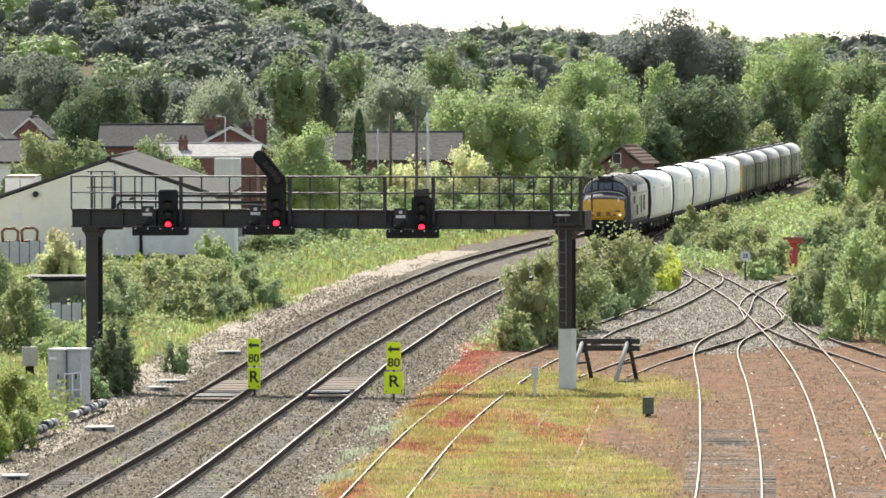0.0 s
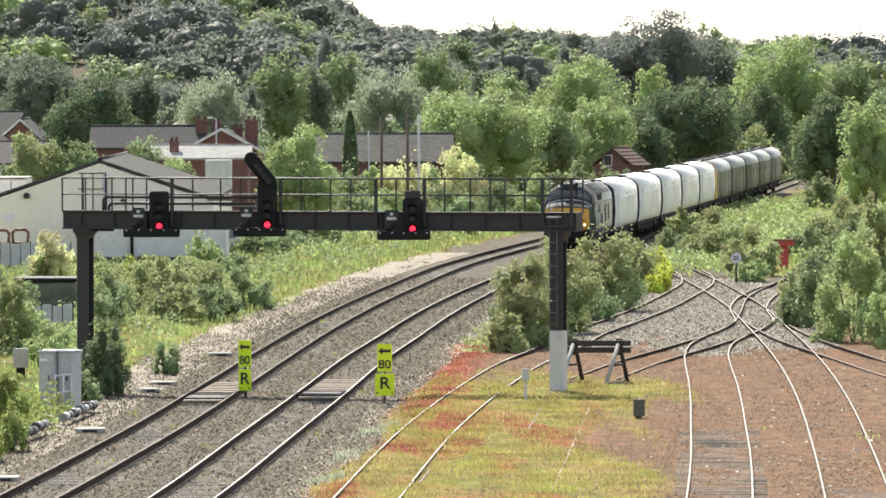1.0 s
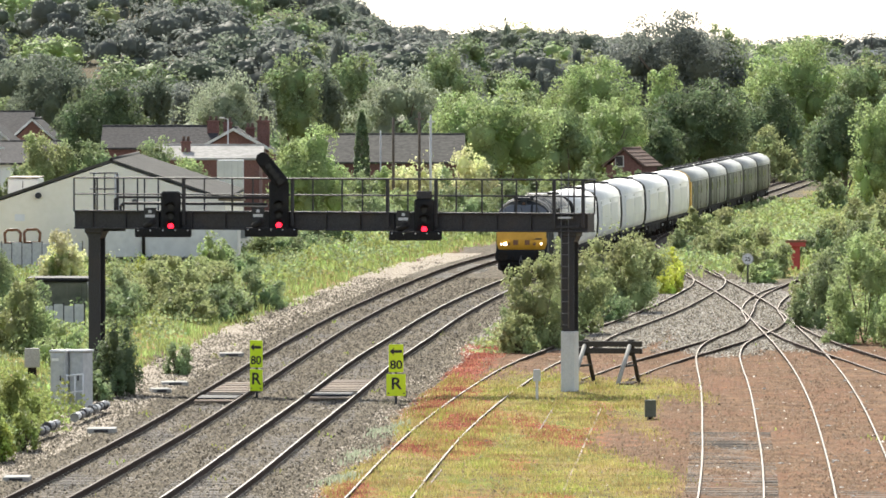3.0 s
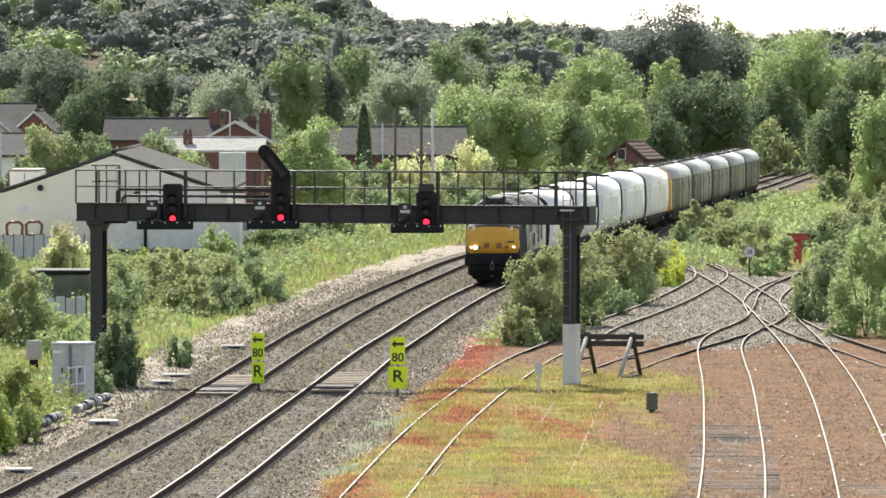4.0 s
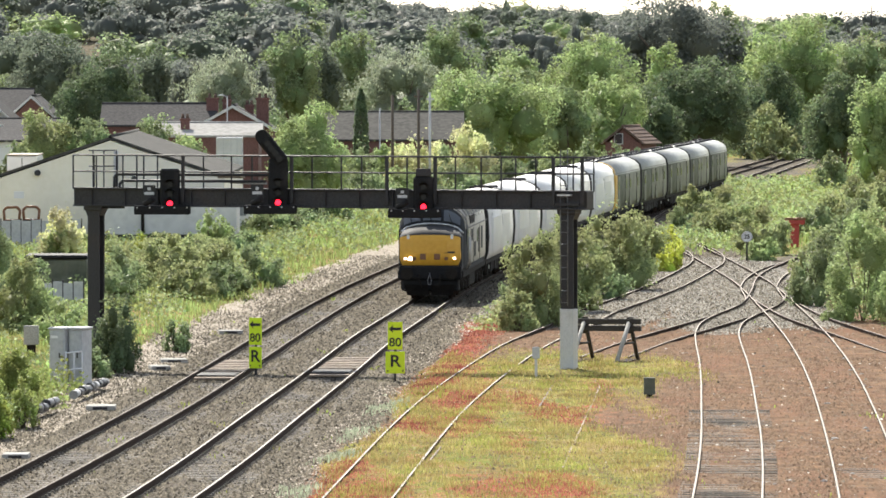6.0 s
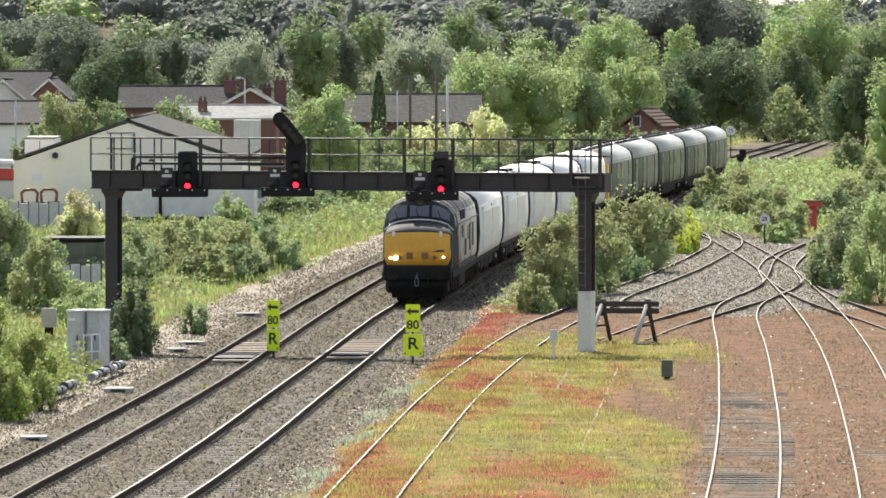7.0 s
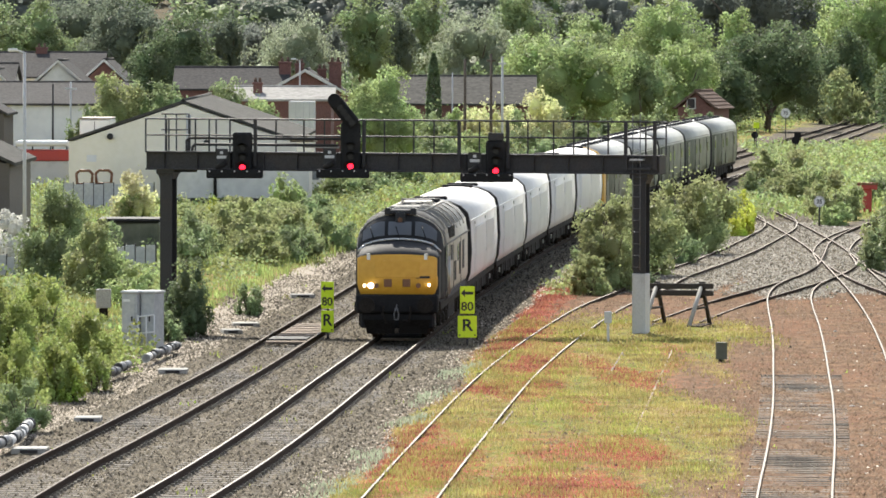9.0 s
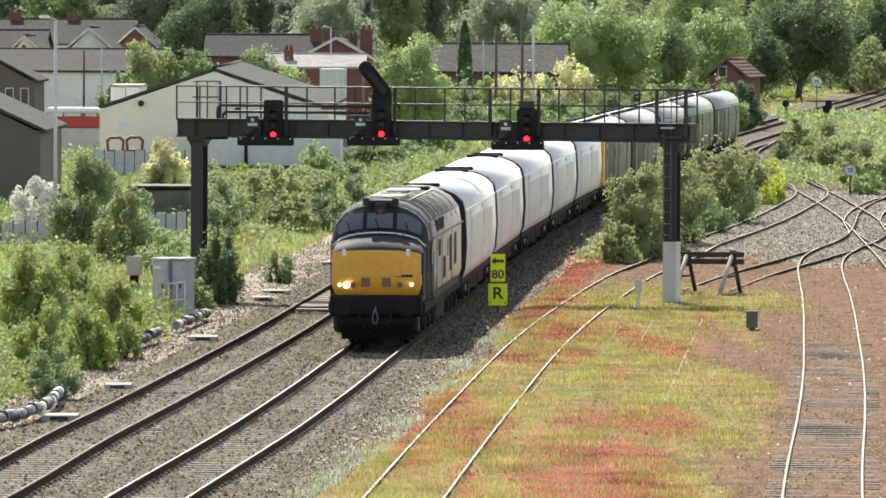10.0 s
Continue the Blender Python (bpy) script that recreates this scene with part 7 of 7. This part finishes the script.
pole("lamp_post", "tall grey steel lamp post in the yard", -17.65, 255, 8.4, 0.075, lamp=True, mat="steel_light")
pole("slim_post", "slim dark lighting post in the yard", -27.4, 420, 5.85, 0.07)
pole("slim_post", "slim grey camera post in the yard", -27.1, 432, 5.9, 0.07, arm=0.35, mat="steel_light")
pole("telegraph_pole", "dark timber telegraph pole behind the line", -3.3, 450, 7.2, 0.11, arm=0.0, mat="bark")
pole("telegraph_pole", "dark timber telegraph pole behind the line", -1.69, 460, 7.5, 0.11, arm=0.3, mat="bark")
pole("lamp_post", "grey lamp post behind the line", -0.95, 455, 7.35, 0.09, lamp=False, arm=0.25, mat="steel_light")
pole("slim_post", "pale post before the grey-roofed hall", -4.6, 505, 6.0, 0.06, mat="steel_light")
pole("slim_post", "pale lamp post beside the chimneys", -14.9, 488, 6.9, 0.06, lamp=True, mat="steel_light")


# ---- lineside furniture ----
def text_mesh(body, size, depth=0.004):
    cu = bpy.data.curves.new("words", "FONT")
    cu.body, cu.size, cu.extrude = body, size, depth
    cu.align_x, cu.align_y, cu.offset = "CENTER", "CENTER", size * 0.017
    tmp = new("words", cu)
    bpy.context.view_layer.update()
    me = bpy.data.meshes.new_from_object(tmp.evaluated_get(bpy.context.evaluated_depsgraph_get()))
    bpy.data.objects.remove(tmp)
    return me


def words(parent, text, size, u, z, bold=1.0):
    me = text_mesh(text, size)
    me.materials.clear()
    me.materials.append(M["sign_black"])
    ob = new("lettering", me)
    ob.parent = parent
    ob.matrix_basis = Matrix.Translation((u, -0.034, z)) @ Matrix.Rotation(math.pi / 2, 4, "X") @ Matrix.Diagonal((bold, 1, 1, 1))
    ob["label"] = f"black {text} lettering"


def speed_sign(x, y, rz, base_z, low_w):
    s = thing("speed_restriction_sign", (x, y, -0.16), "fluorescent yellow speed restriction boards on a post beside the track", "sign", "speed signs", rz=rz)
    b = base_z + 0.16
    part("post", boxes(((-0.03, 0.0, -0.2), (0.03, 0.05, b + 1.5))), "steel", s)
    top = part("speed_board", boxes(((-0.22, -0.03, b + 0.72), (0.22, 0.0, b + 1.55)), bevel=0.012), "sign_yellow", s)
    low = part("repeat_board", boxes(((-low_w, -0.03, b), (low_w, 0.0, b + 0.66)), bevel=0.012), "sign_yellow", s)
    words(top, "80", 0.36, 0, b + 0.93, 1.05)
    words(low, "R", 0.5, 0, b + 0.36, 1.1)
    arrow = bmesh.new()
    pts = [(-0.19, 0), (-0.07, 0.115), (-0.07, 0.042), (0.18, 0.042), (0.18, -0.042), (-0.07, -0.042), (-0.07, -0.115)]
    prism(arrow, [(u, b + 1.34 + w) for u, w in pts], -0.036, -0.03)
    bmesh.ops.recalc_face_normals(arrow, faces=arrow.faces[:])
    part("arrow", arrow, "sign_black", top, "black arrow pointing left")
    for u in (-low_w + 0.06, low_w - 0.06):
        part("bolt", tubes(((u, -0.045, b + 0.08), (u, -0.03, b + 0.08), 0.025), n=8), "steel", low)


speed_sign(-5.79, 217.9, -28, 0.02, 0.22)
speed_sign(-1.49, 213.9, 3, 0.04, 0.29)


def cabinet_pair():
    t = thing("equipment_cabinet", (-11.08, 209.5, -0.1), "grey steel double lineside equipment cabinet", "cabinet", rz=-20)
    for u, d, w in ((-0.24, 0.0, 0.24), (0.25, 0.22, 0.22)):
        body = part("cabinet_body", boxes(((u - w, d - 0.3, 0.0), (u + w, d + 0.45, 1.62)), bevel=0.02), "cabinet", t)
        part("lid", boxes(((u - w - 0.04, d - 0.34, 1.62), (u + w + 0.04, d + 0.49, 1.7)), bevel=0.03), "steel_light", t)
        part("door", boxes(((u - w + 0.05, d - 0.325, 0.1), (u + w - 0.05, d - 0.3, 1.55)), bevel=0.008), "cabinet", body)
        part("handle", boxes(((u + w - 0.16, d - 0.35, 0.8), (u + w - 0.12, d - 0.325, 0.95))), "steel", body)
    part("label_plate", boxes(((-0.42, -0.335, 1.38), (-0.2, -0.326, 1.46))), "white", t, "small white plate with illegible marks")
    for z in (0.45, 0.95):
        part("guard_rail", tubes(((0.1, -0.42, z), (0.52, -0.2, z + 0.05), 0.025)), "white", t)
    for u, y in ((0.1, -0.42), (0.31, -0.31), (0.52, -0.2)):
        part("guard_post", tubes(((u, y, 0), (u, y, 1.0), 0.022)), "white", t)


cabinet_pair()
bx = thing("junction_box", (-13.0, 224, 0.15), "small weathered grey junction box on a post", "box")
part("box", boxes(((-0.25, -0.15, 0.35), (0.22, 0.15, 0.95)), bevel=0.02), "concrete", bx)
part("post", boxes(((-0.15, -0.05, -0.3), (0.12, 0.05, 0.35))), "under", bx)

for x, y, w, rz in ((-8.65, 227, 0.42, 5), (-7.56, 251, 0.42, 5), (-9.5, 196.6, 0.4, 0), (-10.4, 172.6, 0.32, 0), (-8.9, 222, 0.3, 8), (-10.95, 160, 0.4, 0)):
    s = thing("concrete_slab", (x, y, -0.2), "loose concrete troughing lid beside the ballast", "slab", "concrete lids", rz=rz)
    part("slab", boxes(((-w, -0.5, 0.0), (w, 0.5, 0.13)), bevel=0.015), "concrete", s)
    part("lug", boxes(((-w * 0.5, -0.52, 0.03), (w * 0.5, -0.5, 0.1))), "steel", s)


def duct(points, r, seed):
    p = spline(points, 0.45)
    t = thing("cable_duct", (p[0][0], p[0][1], -0.12), "broken grey cable duct pipe lying on the ground", "pipe", "cable ducts")
    rng = random.Random(seed)
    for i in range(0, len(p) - 2, 2):
        a, b = p[i], p[min(i + 2, len(p) - 1)]
        z = rng.uniform(0.04, 0.12)
        bm = bmesh.new()
        A, B = (a[0] - p[0][0], a[1] - p[0][1], z + r), (b[0] - p[0][0], b[1] - p[0][1], z + r + rng.uniform(-0.03, 0.03))
        tube(bm, A, B, r, r * 0.95, n=10)
        q = Vector(A).lerp(Vector(B), 0.12)
        tube(bm, A, q, r * 1.18, n=10)
        part("pipe_section", bm, "pipe" if rng.random() < 0.75 else "steel_light", t)


duct([(-10.45, 200.3), (-10.2, 203.7), (-9.95, 207.5), (-9.9, 209.0)], 0.11, 1)
duct([(-11.78, 183.3), (-11.7, 186.2), (-11.2, 189.8), (-10.6, 195.4)], 0.12, 2)
duct([(-12.2, 155.5), (-11.6, 158.0), (-11.4, 163.4), (-11.45, 167.9), (-11.85, 171.3)], 0.12, 3)


def buffer_stop():
    t = thing("buffer_stop", (5.15, 225.4, -0.1), "old black timber and rail buffer stop at the track end", "buffer stop", rz=-10)
    for z in (0.98, 1.2):
        part("cross_beam", boxes(((-1.12, -0.2, z), (1.1, 0.0, z + 0.17)), bevel=0.015), "old_timber", t)
    for u in (-0.72, 0.72):
        part("beam_post", boxes(((u - 0.1, -0.02, 0.9), (u + 0.1, 0.12, 1.42))), "old_timber", t)
        part("raking_leg", tubes(((u, -0.1, 1.3), (u - 0.22, -1.3, 0.05), 0.075), n=6), "concrete", t, "pale grey raking leg")
        part("raking_leg", tubes(((u, 0.05, 1.3), (u + 0.12, 0.9, 0.05), 0.07), n=6), "old_timber", t)
        part("tie", tubes(((u - 0.1, -0.7, 0.6), (u + 0.05, 0.45, 0.6), 0.04), n=6), "old_timber", t)
        part("base_rail", boxes(((u - 0.26, -1.4, 0.0), (u + 0.16, 1.0, 0.07))), "rail_side", t)


buffer_stop()
st = thing("stub_box", (5.78, 200.9, -0.1), "small dark green lineside box on a stub", "box")
part("box", boxes(((-0.16, -0.12, 0.12), (0.16, 0.12, 0.6)), bevel=0.012), "green", st)
part("foot", tubes(((0, 0, -0.1), (0, 0, 0.14), 0.08)), "under", st)
pt = thing("marker_post", (2.74, 213.5, -0.1), "short grey post with a white box on top", "post")
part("shaft", boxes(((-0.04, -0.04, -0.1), (0.04, 0.04, 0.62))), "steel_light", pt)
part("head", boxes(((-0.11, -0.08, 0.6), (0.11, 0.08, 0.95)), bevel=0.015), "cabinet", pt)


def red_stop():
    t = thing("red_stop_block", (17.85, 363, -0.1), "red painted steel stop block at a siding end", "buffer stop")
    part("column", boxes(((-0.22, -0.1, 0.0), (0.22, 0.25, 1.3)), bevel=0.02), "red_paint", t)
    part("cap", boxes(((-0.5, -0.3, 1.15), (0.5, 0.1, 1.5)), bevel=0.03), "red_paint", t)
    part("dark_rail", boxes(((-0.55, -0.34, 1.38), (0.55, -0.3, 1.5))), "maroon", t)
    part("raker", boxes(((-0.1, 0.2, 0.0), (0.1, 1.2, 0.8))), "red_paint", t)


red_stop()


def disc_sign(x, y, zc, r, text=None):
    t = thing("round_sign", (x, y, -0.2), "small round white speed sign on a post", "sign", "round signs")
    part("post", tubes(((0, 0.03, -0.1), (0, 0.03, zc), 0.04)), "steel", t)
    d = part("disc", tubes(((0, 0, zc + 0.2), (0, 0.02, zc + 0.2), r), n=20), "white", t)
    rim = bmesh.new()
    for i in range(20):
        a, b = i * math.tau / 20, (i + 1) * math.tau / 20
        tube(rim, (r * math.cos(a), 0, zc + 0.2 + r * math.sin(a)), (r * math.cos(b), 0, zc + 0.2 + r * math.sin(b)), 0.03, n=5)
    part("rim", rim, "steel_light", d)
    if text:
        words(d, text, r * 1.15, 0, zc + 0.2)


disc_sign(14.35, 338, 1.05, 0.24, "25")
disc_sign(20.95, 556, 2.5, 0.36, "75")
sg = thing("ground_signal", (21.25, 540, -0.2), "small black ground signal beside the far line", "signal")
part("post", tubes(((0, 0, 0), (0, 0, 0.9), 0.06)), "black", sg)
part("head", boxes(((-0.25, -0.15, 0.85), (0.25, 0.15, 1.5)), bevel=0.05), "black", sg)
part("base", boxes(((-0.4, -0.3, 0), (0.4, 0.3, 0.3)), bevel=0.03), "concrete", sg)

yb = thing("yellow_marker_board", (18.3, 545, -0.2), "small yellow marker board on a short post", "sign")
part("board", boxes(((-0.22, -0.02, 1.68), (0.22, 0.02, 2.12)), bevel=0.02), "sign_yellow", yb)
part("post", tubes(((0, 0.04, 0), (0, 0.04, 1.9), 0.035)), "steel", yb)
for x, y in ((18.2, 546), (20.3, 520)):
    g = thing("ground_signal", (x, y, -0.2), "small black ground signal beside the far line", "signal")
    part("post", tubes(((0, 0, 0), (0, 0, 0.9), 0.06)), "black", g)
    part("head", tubes(((0, -0.1, 1.15), (0, 0.1, 1.15), 0.27), n=14), "black", g)
    part("base", boxes(((-0.3, -0.25, 0), (0.3, 0.25, 0.2)), bevel=0.03), "concrete", g)

# disused rails half sunk in the grass
for (xa, ya), (xb, yb) in (((4.54, 207.8), (2.75, 166)), ((3.14, 207.9), (2.45, 192)), ((-0.4, 168), (-0.1, 175))):
    L = math.hypot(xb - xa, yb - ya)
    rr = thing("disused_rail", (xa, ya, -0.06), "old pale rusty rail half buried in grass", "rail", "disused rails", rz=math.degrees(math.atan2(yb - ya, xb - xa)))
    part("rail_head", boxes(((0, -0.024, -0.06), (L, 0.024, 0.022)), bevel=0.008), "timber", rr)
    part("rail_foot", boxes(((0, -0.07, -0.1), (L, 0.07, -0.061))), "rail_side", rr)


# loose pale stones and litter in the yard
def litter():
    rng = random.Random(8)
    for i in range(60):
        x, y = rng.uniform(6, 14), rng.uniform(130, 235)
        s = thing("loose_stone", (x, y, float(ground_z(x, y))), "pale loose stone lying on the dirt", "stone", "loose stones", rz=rng.uniform(0, 180))
        bm = bmesh.new()
        bmesh.ops.create_icosphere(bm, subdivisions=1, radius=1.0)
        sx = rng.uniform(0.03, 0.14)
        for v in bm.verts:
            v.co = Vector((v.co.x * sx, v.co.y * rng.uniform(0.03, 0.09), max(v.co.z, -0.3) * rng.uniform(0.02, 0.05))) * rng.uniform(0.85, 1.15)
        part("stone", bm, "concrete", s)


litter()


def stone_scatter(name, label, category, mat, x, y, size, tall, rng):
    """Loose angular stones at the plan points x, y."""
    n = len(x)
    z = ground_z(x, y)
    base = np.array([(1, 0, 0), (-0.5, 0.87, 0), (-0.5, -0.87, 0), (0.1, 0.1, 1.0)])
    a = rng.uniform(0, math.tau, n)
    v = base[None] * rng.uniform(0.6, 1.3, (n, 4, 3))
    rx = v[..., 0] * np.cos(a)[:, None] - v[..., 1] * np.sin(a)[:, None]
    ry = v[..., 0] * np.sin(a)[:, None] + v[..., 1] * np.cos(a)[:, None]
    p = np.stack([x[:, None] + rx * size[:, None], y[:, None] + ry * size[:, None], z[:, None] - 0.01 + v[..., 2] * size[:, None] * tall], -1).reshape(-1, 3)
    t = (np.array([(0, 1, 3), (1, 2, 3), (2, 0, 3)])[None] + 4 * np.arange(n)[:, None, None]).reshape(-1, 3)
    tagged(new(name, foliage_mesh(name, [(p, t, None, 0)], [mat])), label, category, kind="stuff")


def ballast_stones():
    """Single stones that stand proud of the ballast."""
    rng = np.random.RandomState(21)
    n = 330000
    y = 122 * (350 / 122) ** rng.uniform(0, 1, n)
    x = rng.uniform(-14, 15, n)
    b, g, r = cover(x, y)
    keep = rng.uniform(0, 1, n) < (b * 0.95 + 0.006 * (x > -6)) * (1 - 0.6 * four_foot(x, y))
    x, y = x[keep], y[keep]
    stone_scatter("ballast_stones", "loose grey-brown ballast stones", "ballast", "ballast", x, y, rng.uniform(0.03, 0.075, len(x)) * (y / 190) ** 0.5, 0.95, rng)


def pale_gravel():
    """Fresh pale stones spilt along the outer shoulders of the running lines."""
    rng = np.random.RandomState(22)
    n = 80000
    y = 124 * (400 / 124) ** rng.uniform(0, 1, n)
    left = rng.uniform(0, 1, n) < 0.93
    x = np.where(left, np.interp(y, LINES["down"][:, 1], LINES["down"][:, 0]) - rng.uniform(2.0, 4.3, n), np.interp(y, LINES["up"][:, 1], LINES["up"][:, 0]) + rng.uniform(1.7, 3.0, n))
    keep = plan_noise(x, y * 0.4, 1.2, 23) + rng.uniform(-0.9, 0.9, n) > -0.15
    x, y = x[keep], y[keep]
    stone_scatter("pale_gravel", "pale loose gravel on the ballast shoulder", "gravel", "pale_stone", x, y, rng.uniform(0.025, 0.065, len(x)) * (y / 190) ** 0.5, 0.8, rng)


def junction_gravel():
    """Cleaner grey stone round the points."""
    rng = np.random.RandomState(26)
    n = 130000
    y = 246 * (345 / 246) ** rng.uniform(0, 1, n)
    x = rng.uniform(1, 15.5, n)
    b, g, r = cover(x, y)
    keep = (rng.uniform(0, 1, n) < b) & (x > np.interp(y, LINES["up"][:, 1], LINES["up"][:, 0]) + 2.2)
    x, y = x[keep], y[keep]
    stone_scatter("junction_gravel", "clean pale grey gravel round the points", "gravel", "grey_stone", x, y, rng.uniform(0.03, 0.07, len(x)) * (y / 190) ** 0.5, 0.8, rng)


def yard_clods():
    """Clods, dead stalks and pale scraps on the bare dirt of the yard."""
    rng = np.random.RandomState(24)
    n = 150000
    y = 122 * (290 / 122) ** rng.uniform(0, 1, n)
    x = rng.uniform(-2, 17, n)
    b, g, r = cover(x, y)
    keep = rng.uniform(0, 1, n) < np.clip(1 - b - 0.75 * g - 0.5 * r, 0, 1) * (0.35 + 0.65 * smoothstep(-0.3, 0.3, plan_noise(x, y * 0.4, 1.3, 25)))
    x, y = x[keep], y[keep]
    stone_scatter("dirt_clods", "brown clods and dead stalks on the bare dirt", "dirt", "clod", x, y, rng.uniform(0.015, 0.05, len(x)), 1.1, rng)
    k = rng.uniform(0, 1, len(x)) < 0.012
    stone_scatter("pale_scraps", "small pale scraps scattered on the dirt", "litter", "litter", x[k], y[k], rng.uniform(0.03, 0.08, k.sum()), 0.5, rng)


ballast_stones()
pale_gravel()
junction_gravel()
yard_clods()


# ---- gull ----
def gull():
    t = thing("gull", (0, 0, 0), "white gull with grey wings gliding over the yard", "bird")
    bm = bmesh.new()
    bmesh.ops.create_uvsphere(bm, u_segments=10, v_segments=8, radius=1.0)
    for v in bm.verts:
        v.co = Vector((v.co.x * 0.3, v.co.y * 0.09, v.co.z * 0.085))
    part("body", bm, "bird", t, smooth=True)
    hd = bmesh.new()
    bmesh.ops.create_icosphere(hd, subdivisions=2, radius=0.065, matrix=Matrix.Translation((0.3, 0, 0.04)))
    part("head", hd, "bird", t, smooth=True)
    part("beak", tubes(((0.35, 0, 0.03), (0.42, 0, 0.015), 0.018, 0.006), n=6), "end_yellow", t)
    tail = bmesh.new()
    prism(tail, [(-0.25, -0.01), (-0.46, -0.02), (-0.46, 0.0), (-0.25, 0.02)], -0.08, 0.08)
    part("tail", tail, "bird", t)
    wings = []
    for s in (-1, 1):
        w = bmesh.new()
        pts = [(0.12, 0.0), (0.16, 0.35), (0.02, 0.72), (-0.06, 0.7), (-0.08, 0.35), (-0.12, 0.0)]
        up = [w.verts.new((x, s * y, 0.012 + 0.05 * y)) for x, y in pts]
        lo = [w.verts.new((x, s * y, -0.01 + 0.05 * y)) for x, y in pts]
        w.faces.new(up), w.faces.new(lo[::-1])
        for i in range(6):
            w.faces.new((up[i], up[(i + 1) % 6], lo[(i + 1) % 6], lo[i]))
        bmesh.ops.recalc_face_normals(w, faces=w.faces[:])
        ob = part("wing", w, "bird_grey" if s > 0 else "bird", t)
        ob.location = (0, s * 0.06, 0.03)
        wings.append((ob, s))
    return t, wings


GULL, WINGS = gull()


# ---- what moves ----
def motions():
    times = [i * 0.25 for i in range(41)]
    for v, behind, length in TRAIN:
        walk(v, [(t, vehicle_pose(t, behind, length)) for t in times])
    s0 = nose_s(0.0)
    fine = [i / FPS for i in range(301)]
    for w, ax, r in WHEELS[:6]:
        walk(w, [(t, pose(0, ax, r, 0, 0, 0) @ Matrix.Rotation((s0 - nose_s(t)) / r, 4, "X")) for t in fine])

    walk(GULL, [(0.0, pose(-58, 400, 11, 0, 0, 0)), (2.7, pose(-32, 400, 9.6, 0, 2, 0)), (3.8, pose(-20, 400, 8.4, 8, 4, 0)), (4.2, pose(-15.6, 400, 7.5, -10, 8, 4)),
                (4.6, pose(-11.4, 392, 5.5, -14, 22, 6)), (5.0, pose(-6.85, 390, 3.13, -6, 20, 8)), (5.4, pose(-2.9, 436, 0.8, 0, 5, 40)), (6.2, pose(-2.0, 470, 0.3, 0, 0, 70)), (10.0, pose(-1.8, 474, 0.1, 0, 0, 70))])
    for w, s in WINGS:
        walk(w, [(i * 0.2, pose(0, s * 0.06, 0.03, s * (12 + 26 * math.sin(i * 1.9)), 0, 0)) for i in range(51)])


motions()
